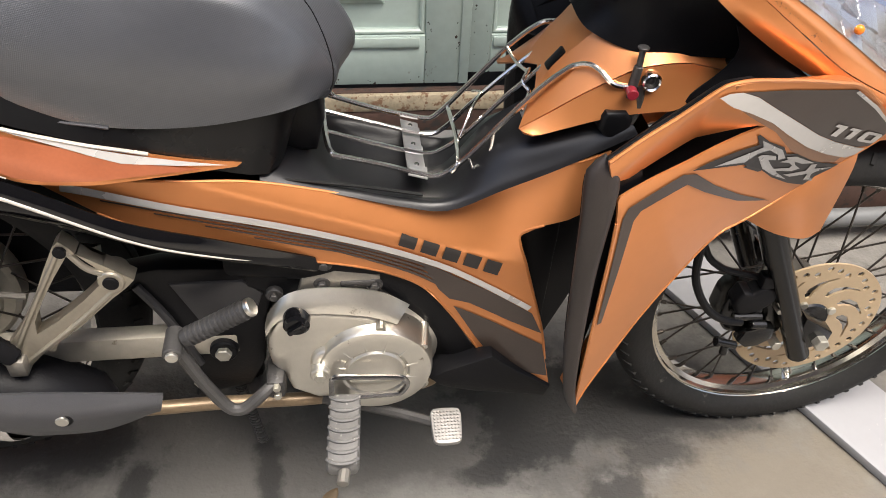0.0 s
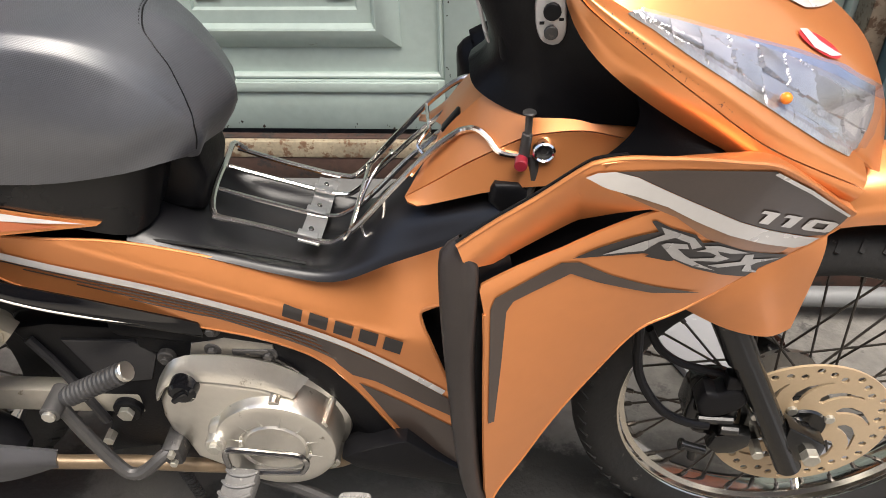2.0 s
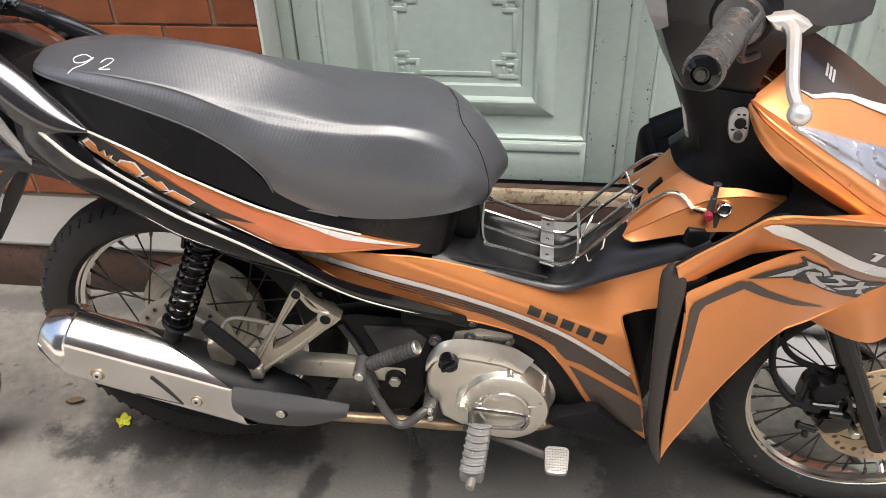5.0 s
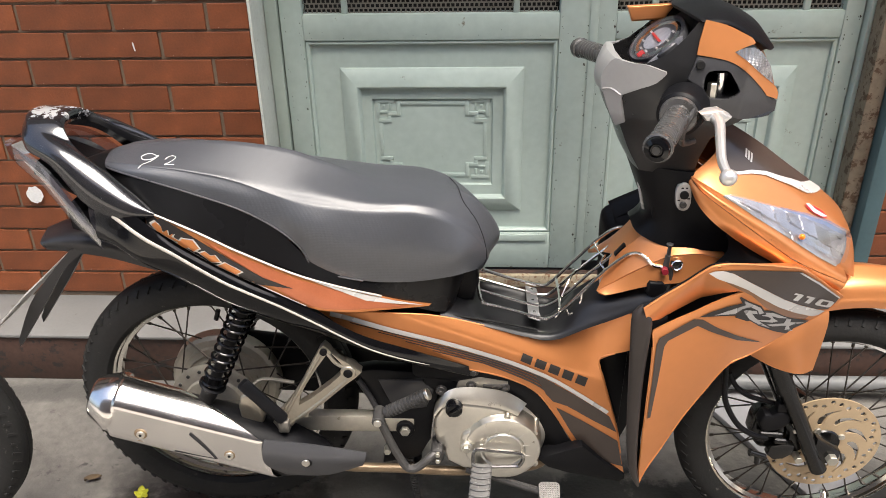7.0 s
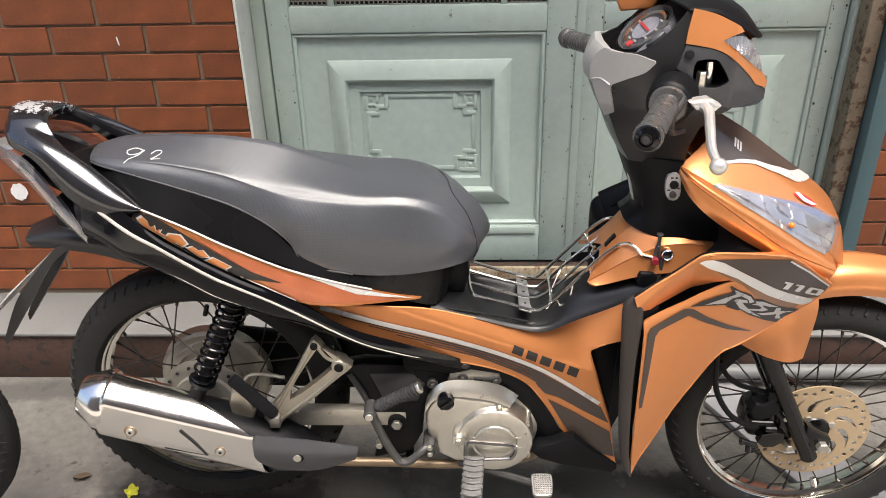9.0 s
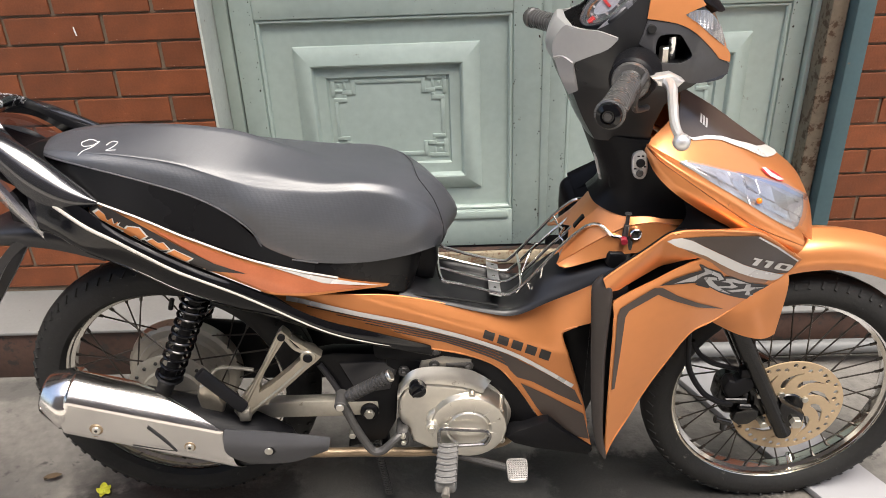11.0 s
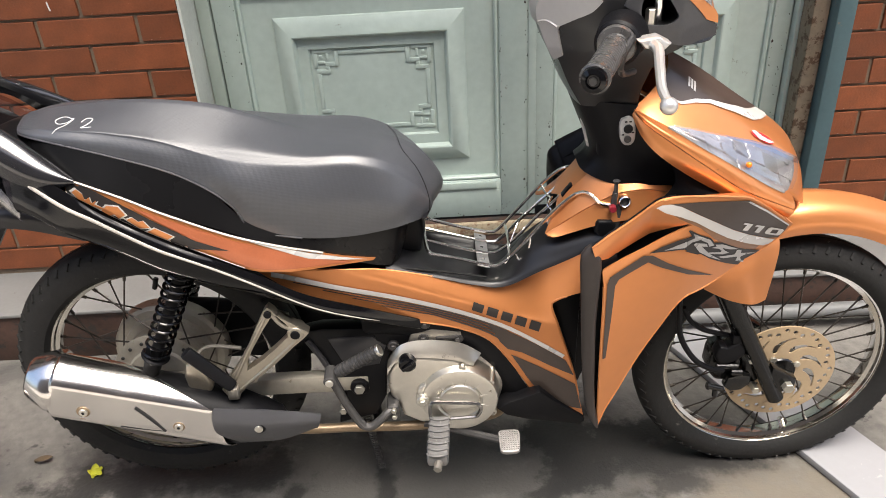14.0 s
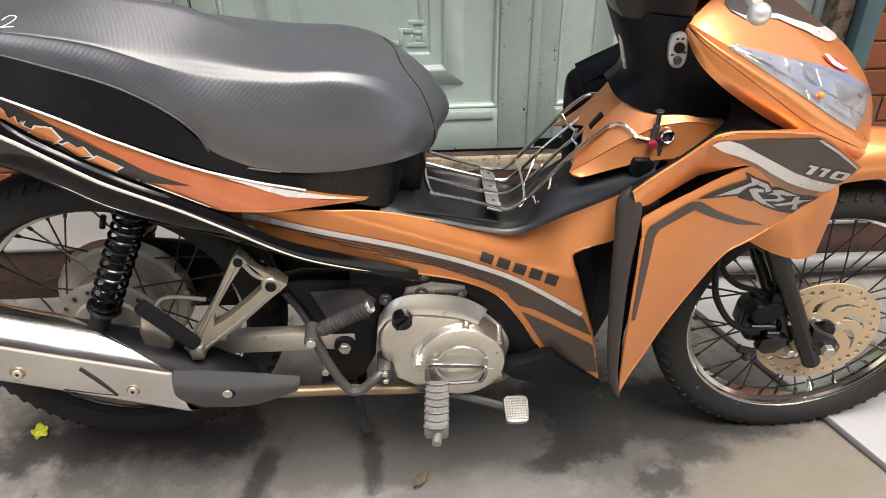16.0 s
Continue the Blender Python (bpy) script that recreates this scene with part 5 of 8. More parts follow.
floor_cover = part("floor_cover", loft([[(0.14, 0.0, 0.615), (0.20, 0.0, 0.585), (0.25, 0.0, 0.548), (0.31, 0.0, 0.534), (0.36, 0.0, 0.540), (0.41, 0.0, 0.600), (0.46, 0.0, 0.640), (0.54, 0.0, 0.69)],
                                          [(0.145, 0.06, 0.615), (0.20, 0.06, 0.586), (0.25, 0.062, 0.552), (0.31, 0.064, 0.538), (0.36, 0.066, 0.542), (0.41, 0.068, 0.596), (0.46, 0.076, 0.618), (0.55, 0.085, 0.650)],
                                          [(0.152, 0.092, 0.602), (0.20, 0.092, 0.582), (0.25, 0.092, 0.568), (0.305, 0.092, 0.553), (0.36, 0.094, 0.549), (0.42, 0.097, 0.580), (0.48, 0.100, 0.606), (0.555, 0.104, 0.648)],
                                          [(0.154, 0.104, 0.592), (0.200, 0.102, 0.578), (0.25, 0.102, 0.564), (0.305, 0.102, 0.548), (0.36, 0.104, 0.541), (0.42, 0.106, 0.569), (0.48, 0.107, 0.596), (0.56, 0.11, 0.640)]], 30, 4), FLOORP, bike, "black floor and tunnel trim", 50, 0.003)
part("floor_line", tube([(0.16, YB - 0.097, 0.590), (0.25, YB - 0.094, 0.574), (0.33, YB - 0.092, 0.556)], 0.002, 12, 6), DARK, bike)

def soft_line(pts, n):
    return [(p.x, p.z) for p in curve_through([(x, 0, z) for x, z in pts], n)]


def side_depth(x, z):
    zc = 0.598 - 0.405 * (x - 0.10)
    h = 0.121 - 0.022 * max(0, x)
    s = z - zc
    soft = 0.5 * (s + math.sqrt(s * s + 0.000012))
    h -= 0.62 * soft + 0.10 * (soft - s)
    w = max(0.0, min(1.0, (x - 0.33) / 0.18))
    w = w * w * (3 - 2 * w)
    return h * (1 - w) + w * (0.108 + 0.08 * max(0, 0.42 - z))


up_line = soft_line([(-0.070, 0.609), (-0.028, 0.606), (0.053, 0.605), (0.110, 0.600), (0.160, 0.590), (0.222, 0.572), (0.291, 0.550), (0.346, 0.537)], 26) + soft_line([(0.352, 0.538), (0.401, 0.561), (0.460, 0.587), (0.535, 0.618)], 14)
gap_line = [(0.520, 0.535), (0.500, 0.523), (0.474, 0.513), (0.447, 0.497), (0.458, 0.455), (0.474, 0.400), (0.491, 0.340), (0.500, 0.290), (0.512, 0.236)]
low_line = [(0.47, 0.254)] + soft_line([(0.428, 0.273), (0.398, 0.322), (0.365, 0.379), (0.329, 0.428), (0.278, 0.457), (0.217, 0.474), (0.155, 0.482), (0.115, 0.489), (0.056, 0.515), (-0.018, 0.563)], 40)
side_panel = part("side_panel", skin(up_line + gap_line + low_line, side_depth), ORANGE, bike, "copper-orange side panel", 40, 0.003)
part("panel_rim", tube([bike_xyz((x, side_depth(x, z) - 0.001, z)) for x, z in low_line[1:]], 0.0022, 70, 6), ORANGE, bike, "rolled lower edge of the side panel")
part("panel_rim", tube([bike_xyz((x, side_depth(x, z) - 0.001, z)) for x, z in up_line[:-1]], 0.0018, 60, 6), ORANGE, bike, "rolled upper edge of the side panel")
part("panel_rim", tube([bike_xyz((x, side_depth(x, z) - 0.001, z)) for x, z in gap_line[2:8]], 0.0020, 40, 6), ORANGE, bike, "rolled edge round the dark gap")
part("panel_hole", prism([(0.440, 0.505), (0.505, 0.530), (0.500, 0.32)], YB - 0.075, YB + 0.075, 0.004), BLACK, bike, "black gap behind the leg shield")
def slim_far(ob, drop):
    """Draws in the far flank of the step-through, which is slimmer and lower than the exhaust side."""
    for v in ob.data.vertices:
        if v.co.y > YB:
            w = max(0.0, min(1.0, (v.co.x - 0.31) / 0.11))
            v.co.y = YB + (v.co.y - YB) * 0.58
            v.co.z -= drop + 0.030 * w * w * (3 - 2 * w)


slim_far(floor_cover, 0.0)
for flank in bike.children:
    if flank.name.startswith("side_panel"):
        slim_far(flank, 0.008)
# side panel graphics
band("silver_line", [(-0.045, 0.601), (-0.012, 0.592), (0.064, 0.567), (0.161, 0.540), (0.239, 0.514), (0.299, 0.490), (0.360, 0.459), (0.423, 0.415), (0.470, 0.382)], 0.011, 0.008, side_panel, DECALW, bike, "silver pinstripe", 0.0016)
for k in range(4):
    band("dark_line", [(-0.01 + 0.05 * k, 0.582 - 0.0205 * k), (0.12 + 0.03 * k, 0.543 - 0.0145 * k), (0.239, 0.506 - 0.005 * k), (0.319, 0.473 - 0.0068 * k), (0.366, 0.445 - 0.009 * k)], 0.002, 0.0045, side_panel, DECALG, bike, "thin dark pinstripe", 0.0013)
sticker("panel_band", [(0.330, 0.467), (0.365, 0.447), (0.423, 0.409), (0.474, 0.373), (0.490, 0.338), (0.445, 0.361), (0.392, 0.393), (0.366, 0.402), (0.352, 0.420)], side_panel, DECALG, bike, "brown-grey graphic band", 0.0011)
sticker("panel_band", [(0.372, 0.388), (0.424, 0.359), (0.493, 0.318), (0.506, 0.259), (0.458, 0.270), (0.431, 0.287), (0.403, 0.330)], side_panel, DECALG, bike, "brown-grey graphic band", 0.0012)
# maker's name as plain dark blocks
for k in range(5):
    a, b = Vector((0.302, 0, 0.519)), Vector((0.432, 0, 0.460))
    c, e = Vector((0.298, 0, 0.503)), Vector((0.427, 0, 0.440))
    t0, t1 = k / 5 + 0.022, k / 5 + 0.168
    q = [a.lerp(b, t0), a.lerp(b, t1), c.lerp(e, t1), c.lerp(e, t0)]
    sticker("name_block", [(p.x, p.z) for p in q], side_panel, DECALK, bike, "dark block of the maker's name", 0.0018)

# rear side cowl and the gloss-black rail under it
def cowl_depth(x, z):
    zc = 0.60 + (0.05 - x) * 0.46
    h = 0.143 - 0.12 * max(0.0, x) - 0.10 * max(0.0, -0.2 - x)
    return h - 0.22 * 0.5 * ((z - zc) + math.sqrt((z - zc) ** 2 + 0.00004)) - 0.03 * abs(z - zc)


cowl_up = soft_line([(-0.345, 0.806), (-0.260, 0.770), (-0.191, 0.737), (-0.089, 0.690), (0.018, 0.655), (0.090, 0.632), (0.139, 0.6205)], 30)
cowl_dn = soft_line([(0.134, 0.617), (0.026, 0.6195), (-0.048, 0.6225), (-0.074, 0.628)], 14) + soft_line([(-0.080, 0.6315), (-0.139, 0.663), (-0.195, 0.693), (-0.258, 0.727), (-0.302, 0.756), (-0.345, 0.784)], 20)
cowl = part("rear_cowl", skin(cowl_up + cowl_dn, cowl_depth, 0.012), ORANGE, bike, "copper-orange rear cowl", 40, 0.003)
sticker("cowl_tint", [(-0.250, 0.757), (-0.191, 0.730), (-0.089, 0.683), (-0.020, 0.660), (0.020, 0.642), (0.080, 0.626), (0.100, 0.6205), (0.031, 0.624), (-0.045, 0.627), (-0.072, 0.633), (-0.112, 0.655), (-0.150, 0.690), (-0.205, 0.727)], cowl, DECALO, bike, "red-orange graphic tint along the cowl", 0.0016)
sticker("cowl_stripe", [(-0.066, 0.680), (-0.025, 0.668), (0.028, 0.649), (0.076, 0.634), (0.126, 0.6205), (0.076, 0.6285), (0.027, 0.639), (-0.009, 0.656)], cowl, DECALW, bike, "silver wedge line along the cowl", 0.0021)
sticker("cowl_field", [(-0.344, 0.802), (-0.332, 0.802), (-0.298, 0.783), (-0.205, 0.725), (-0.15, 0.690), (-0.098, 0.668), (-0.170, 0.678), (-0.214, 0.697), (-0.257, 0.724), (-0.301, 0.754), (-0.343, 0.785)], cowl, DECALK, bike, "black graphic field", 0.0024)
for outline in ([(-0.342, 0.789), (-0.331, 0.795), (-0.319, 0.783), (-0.316, 0.770), (-0.305, 0.775), (-0.303, 0.762), (-0.291, 0.767), (-0.302, 0.751), (-0.316, 0.760), (-0.329, 0.772)],
                [(-0.300, 0.753), (-0.287, 0.764), (-0.262, 0.760), (-0.248, 0.741), (-0.264, 0.733), (-0.272, 0.744), (-0.284, 0.741)],
                [(-0.262, 0.737), (-0.248, 0.741), (-0.236, 0.731), (-0.226, 0.733), (-0.214, 0.716), (-0.236, 0.715)],
                [(-0.234, 0.714), (-0.214, 0.722), (-0.198, 0.713), (-0.178, 0.700), (-0.192, 0.693), (-0.212, 0.703)]):
    mid = sum((Vector(p) for p in outline), Vector((0, 0))) / len(outline)
    block = sticker("model_name_block", [tuple(mid + (Vector(p) - mid) * 0.86) for p in outline], cowl, DECALW, bike, "orange slanted block of the model name with pale edge", 0.0031)
    sticker("block_face", [tuple(mid + (Vector(p) - mid) * 0.72) for p in outline], cowl, ORANGE, block, "orange face", 0.0037)
part("cowl_edge", tube([bike_xyz((x, cowl_depth(x, z) + 0.0012, z + 0.001)) for x, z in cowl_up[:-5]], 0.0020, 40, 6), TRIMM, bike, "silver edge trim")
part("cowl_rim", tube([bike_xyz((x, cowl_depth(x, z) - 0.0005, z)) for x, z in cowl_dn[14:]], 0.0013, 50, 6), TRIMM, bike, "pale lower edge of the rear cowl")
rail_up = [(-0.452, 0.098, 0.812), (-0.400, 0.118, 0.822), (-0.342, 0.138, 0.792), (-0.301, 0.146, 0.756), (-0.257, 0.148, 0.727), (-0.212, 0.149, 0.700), (-0.167, 0.149, 0.674), (-0.110, 0.147, 0.646), (-0.064, 0.144, 0.620), (0.013, 0.138, 0.570), (0.100, 0.124, 0.530), (0.205, 0.108, 0.484)]
rail_mid = [(-0.452, 0.104, 0.790), (-0.400, 0.124, 0.798), (-0.345, 0.147, 0.768), (-0.301, 0.153, 0.744), (-0.257, 0.155, 0.715), (-0.212, 0.156, 0.686), (-0.167, 0.156, 0.663), (-0.120, 0.153, 0.637), (-0.073, 0.150, 0.608), (0.023, 0.142, 0.546), (0.100, 0.128, 0.509), (0.207, 0.108, 0.470)]
rail_low = [(-0.446, 0.114, 0.752), (-0.404, 0.134, 0.752), (-0.362, 0.146, 0.728), (-0.310, 0.146, 0.700), (-0.265, 0.147, 0.674), (-0.220, 0.148, 0.646), (-0.173, 0.147, 0.624), (-0.125, 0.144, 0.602), (-0.076, 0.139, 0.582), (0.010, 0.128, 0.536), (0.090, 0.116, 0.498), (0.205, 0.106, 0.462)]
rail_dn = [(p[0] - 0.006, p[1] - 0.024, p[2] - 0.012) for p in rail_low]
part("rear_rail", loft([rail_up, rail_mid, rail_low, rail_dn], 48, 5), GLOSS, bike, "gloss-black rear body rail", 50, 0.003)
part("rail_trim", tube([bike_xyz((p[0], p[1] + 0.0030, p[2])) for p in rail_mid[1:-1] + [(0.165, 0.114, 0.486)]], 0.0036, 70, 8, True, False, None, 0.0008), TRIMM, bike, "silver trim line along the rail")
part("rear_underside", prism([(-0.50, 0.80), (-0.34, 0.77), (-0.10, 0.66), (0.14, 0.59), (0.18, 0.55), (0.22, 0.48), (0.02, 0.52), (-0.10, 0.60), (-0.27, 0.665), (-0.40, 0.72), (-0.50, 0.755)], YB - 0.095, YB + 0.095, 0.01), BLACK, bike, "black inner rear body")
part("inner_body", prism([(0.10, 0.56), (0.22, 0.53), (0.36, 0.50), (0.48, 0.57), (0.56, 0.61), (0.62, 0.58), (0.55, 0.40), (0.50, 0.26), (0.43, 0.30), (0.36, 0.41), (0.22, 0.46), (0.10, 0.48)], YB - 0.072, YB + 0.072, 0.01), BLACK, bike, "black inner frame cover")
part("lower_shroud", loft([[(0.10, 0.098, 0.495), (0.20, 0.098, 0.475), (0.30, 0.098, 0.446), (0.36, 0.098, 0.385), (0.42, 0.100, 0.282), (0.512, 0.11, 0.240)], [(0.10, 0.10, 0.46), (0.20, 0.10, 0.445), (0.285, 0.10, 0.420), (0.34, 0.10, 0.36), (0.395, 0.10, 0.268), (0.505, 0.11, 0.215)], [(0.12, 0.085, 0.44), (0.20, 0.085, 0.43), (0.275, 0.085, 0.40), (0.325, 0.085, 0.35), (0.345, 0.085, 0.275), (0.40, 0.09, 0.235)]], 28, 4), BLACK, bike, "black lower shroud", 40, 0.003)

# seat: grey cover, darker side skirts, seam and chalk number
seat_c = [(-0.452, 0.0, 0.862), (-0.425, 0.0, 0.878), (-0.36, 0.0, 0.886), (-0.28, 0.0, 0.890), (-0.20, 0.0, 0.886), (-0.115, 0.0, 0.872), (-0.06, 0.0, 0.852), (0.033, 0.0, 0.818), (0.109, 0.0, 0.808), (0.165, 0.0, 0.800), (0.214, 0.0, 0.780), (0.246, 0.0, 0.744), (0.262, 0.0, 0.702), (0.238, 0.0, 0.660)]
seat_s = [(-0.449, 0.022, 0.860), (-0.42, 0.052, 0.868), (-0.351, 0.070, 0.868), (-0.28, 0.076, 0.862), (-0.20, 0.082, 0.848), (-0.125, 0.090, 0.826), (-0.06, 0.096, 0.814), (0.033, 0.099, 0.803), (0.109, 0.094, 0.800), (0.162, 0.086, 0.785), (0.204, 0.074, 0.755), (0.230, 0.064, 0.722), (0.242, 0.056, 0.692), (0.230, 0.050, 0.664)]
seat_e = [(-0.445, 0.036, 0.856), (-0.409, 0.070, 0.859), (-0.348, 0.085, 0.847), (-0.275, 0.092, 0.827), (-0.187, 0.102, 0.800), (-0.127, 0.108, 0.768), (-0.086, 0.114, 0.733), (-0.060, 0.117, 0.690), (0.02, 0.120, 0.672), (0.10, 0.118, 0.669), (0.170, 0.108, 0.674), (0.205, 0.094, 0.677), (0.223, 0.076, 0.674), (0.222, 0.060, 0.664)]
seat_m = [tuple(Vector(a).lerp(Vector(b), 0.5) + Vector((0, 0.015 if -0.1 < b[0] < 0.19 else 0.004, 0.0))) for a, b in zip(seat_s, seat_e)]
seat_t = [tuple(Vector(a).lerp(Vector(b), 0.80) + Vector((0, 0, 0.005 * max(0.0, min(1.0, (b[0] + 0.18) / 0.12))))) for a, b in zip(seat_c, seat_s)]
seat_u = [tuple(Vector(a).lerp(Vector(b), 0.22) + Vector((0, 0.005 * max(0.0, min(1.0, (a[0] + 0.18) / 0.12)), 0))) for a, b in zip(seat_s, seat_m)]
seat = part("seat", loft([seat_c, seat_t, seat_s, seat_u, seat_m, seat_e], 60, 5), SEATM, bike, "grey textured vinyl seat cover", 60, 0.004)
skirt_lo = [(-0.455, 0.02, 0.825), (-0.40, 0.085, 0.815), (-0.345, 0.108, 0.800), (-0.26, 0.122, 0.765), (-0.19, 0.126, 0.735), (-0.12, 0.126, 0.703), (-0.06, 0.126, 0.678), (0.02, 0.122, 0.650), (0.10, 0.112, 0.618), (0.150, 0.104, 0.601), (0.168, 0.094, 0.600), (0.177, 0.072, 0.604)]
skirt_up = [(-0.452, 0.014, 0.852), (-0.409, 0.062, 0.858), (-0.348, 0.083, 0.846), (-0.275, 0.090, 0.827), (-0.187, 0.100, 0.800), (-0.127, 0.106, 0.768), (-0.070, 0.112, 0.710), (0.02, 0.112, 0.678), (0.10, 0.110, 0.676), (0.16, 0.100, 0.682), (0.188, 0.084, 0.684), (0.202, 0.066, 0.684)]
part("seat_skirt", loft([skirt_up, skirt_lo], 44, 5), SEATB, bike, "black vinyl seat side", 50, 0.003)
part("seat_front_base", prism([(0.13, 0.69), (0.205, 0.69), (0.199, 0.660), (0.178, 0.608), (0.165, 0.588), (0.12, 0.600)], YB - 0.070, YB + 0.070, 0.014, 3), BLACK, bike, "black plastic seat base")
part("seat_hinge_cover", prism([(0.13, 0.680), (0.220, 0.664), (0.224, 0.625), (0.214, 0.585), (0.13, 0.590)], YB - 0.046, YB + 0.046, 0.012, 3), BLACK, bike, "black hollow under the seat's nose")
# Piping in a lighter grey, which paints in the seat edge's sheen.
part("seat_piping", tube([bike_xyz((p[0], p[1] + 0.001, p[2])) for p in seat_e[:9]], 0.0017, 60, 6), PODM, bike, "piping along the seat edge, coloured grey for the edge sheen")


def on_seat(points, way):
    """Presses a line onto the seat cover along a direction."""
    from mathutils.bvhtree import BVHTree
    tb = bmesh.new()
    tb.from_mesh(seat.data)
    tree = BVHTree.FromBMesh(tb)
    out = []
    for p in points:
        hit, _, _, _ = tree.ray_cast(Vector(p) - Vector(way) * 0.5, Vector(way))
        if hit is not None:
            out.append(hit)
    tb.free()
    return out


crown = on_seat(curve_through([(0.166, YB + 0.065, 0.8), (0.181, YB + 0.03, 0.8), (0.187, YB, 0.8), (0.1927, YB - 0.023, 0.8), (0.1981, YB - 0.0335, 0.8)], 14), (0, 0, -1))
flank = on_seat([(p.x, YB, p.z) for p in curve_through([(0.2053, 0, 0.7735), (0.2188, 0, 0.756), (0.2295, 0, 0.733), (0.2355, 0, 0.711), (0.2370, 0, 0.700), (0.2362, 0, 0.688), (0.2325, 0, 0.677)], 22)], (0, 1, 0))
seam = crown + flank
part("seat_seam", tube(seam, 0.0009, 70, 6), SEATB, bike, "fine sewn seam across the seat's nose")
stitches = bmesh.new()
line = curve_through(seam, 84)
for p, q in zip(line[::2], line[1::2]):
    cyl(p + Vector((-0.0028, -0.0004, 0.0008)), q + Vector((-0.0028, -0.0004, 0.0008)), 0.0007, 5, stitches)
part("seat_stitches", stitches, SEATB, bike, "dark stitch row along the seat seam")


def chalk_line(pts):
    """A chalk stroke drawn on top of the seat."""
    from mathutils.bvhtree import BVHTree
    tb = bmesh.new()
    tb.from_mesh(seat.data)
    tree = BVHTree.FromBMesh(tb)
    c = []
    for p in curve_through([(x, y, 1.2) for x, y in pts], 26):
        hit, _, _, _ = tree.ray_cast(p, Vector((0, 0, -1)))
        c.append((hit if hit else Vector((p.x, p.y, 0.88))) + Vector((0, 0, 0.0006)))
    tb.free()
    return tube(c, 0.0007, 40, 5)


part("chalk_number", chalk_line([(-0.339, 1.046), (-0.355, 1.054), (-0.368, 1.047), (-0.361, 1.036), (-0.346, 1.038), (-0.337, 1.049), (-0.345, 1.034), (-0.357, 1.024), (-0.365, 1.016)]), CHALK, bike, "chalked figure 9")
part("chalk_number", chalk_line([(-0.323, 1.037), (-0.316, 1.046), (-0.306, 1.044), (-0.309, 1.035), (-0.317, 1.026), (-0.321, 1.023), (-0.313, 1.024), (-0.304, 1.025)]), CHALK, bike, "chalked figure 2")

# tail: grab rail round the seat's end, lamp, plate holder
g_ol = [(-0.326, 0.131, 0.799), (-0.381, 0.132, 0.793), (-0.447, 0.118, 0.815), (-0.505, 0.095, 0.876), (-0.556, 0.070, 0.896), (-0.580, 0.030, 0.903), (-0.584, 0.0, 0.905)]
g_om = [(-0.326, 0.132, 0.802), (-0.374, 0.137, 0.812), (-0.433, 0.126, 0.842), (-0.492, 0.104, 0.888), (-0.553, 0.074, 0.912), (-0.577, 0.032, 0.925), (-0.581, 0.0, 0.928)]
g_tp = [(-0.327, 0.126, 0.805), (-0.368, 0.110, 0.835), (-0.424, 0.094, 0.875), (-0.480, 0.078, 0.909), (-0.540, 0.056, 0.934), (-0.560, 0.028, 0.946), (-0.564, 0.0, 0.949)]
g_it = [(-0.328, 0.124, 0.803), (-0.375, 0.100, 0.830), (-0.428, 0.084, 0.868), (-0.472, 0.068, 0.904), (-0.494, 0.050, 0.930), (-0.502, 0.026, 0.941), (-0.505, 0.0, 0.943)]
g_il = [(-0.328, 0.124, 0.800), (-0.383, 0.100, 0.816), (-0.436, 0.084, 0.852), (-0.475, 0.068, 0.888), (-0.496, 0.050, 0.910), (-0.505, 0.026, 0.920), (-0.508, 0.0, 0.922)]
g_ot = [tuple(Vector(a).lerp(Vector(b), 0.5) + Vector((0, 0.005, 0.005)) * (1 if 0 < i < 4 else 0.3)) for i, (a, b) in enumerate(zip(g_om, g_tp))]
part("grab_rail", loft([g_ol, g_om, g_ot, g_tp, g_it, g_il], 44, 4), WORN, bike, "scuffed gloss-black grab rail", 50, 0.002)
part("tail_deck", prism([(-0.55, 0.872), (-0.50, 0.850), (-0.45, 0.842), (-0.36, 0.825), (-0.36, 0.79), (-0.48, 0.80), (-0.56, 0.85)], YB - 0.070, YB + 0.070, 0.01), BLACK, bike, "black tail deck")
part("seat_tail_pad", loft([[(-0.500, 0.0, 0.852), (-0.470, 0.0, 0.862), (-0.440, 0.0, 0.866)], [(-0.495, 0.040, 0.846), (-0.466, 0.046, 0.856), (-0.436, 0.048, 0.862)], [(-0.470, 0.082, 0.834), (-0.440, 0.086, 0.848), (-0.410, 0.084, 0.856)], [(-0.440, 0.104, 0.806), (-0.405, 0.106, 0.822), (-0.372, 0.104, 0.834)]], 14, 5), SEATB, bike, "black vinyl rear end of the seat", 60, 0.003)
part("tail_lamp", loft([[(-0.640, 0.0, 0.886), (-0.596, 0.050, 0.898), (-0.526, 0.090, 0.882), (-0.470, 0.112, 0.822), (-0.434, 0.121, 0.750)], [(-0.636, 0.0, 0.876), (-0.596, 0.054, 0.874), (-0.532, 0.094, 0.846), (-0.480, 0.115, 0.788), (-0.437, 0.122, 0.734)], [(-0.625, 0.0, 0.862), (-0.588, 0.046, 0.852), (-0.530, 0.082, 0.822), (-0.484, 0.104, 0.772), (-0.436, 0.114, 0.728)]], 26, 4), glass("smoky_lens", (0.74, 0.72, 0.84), 0.05, 0.7), bike, "smoky clear tail lamp lens", 50)
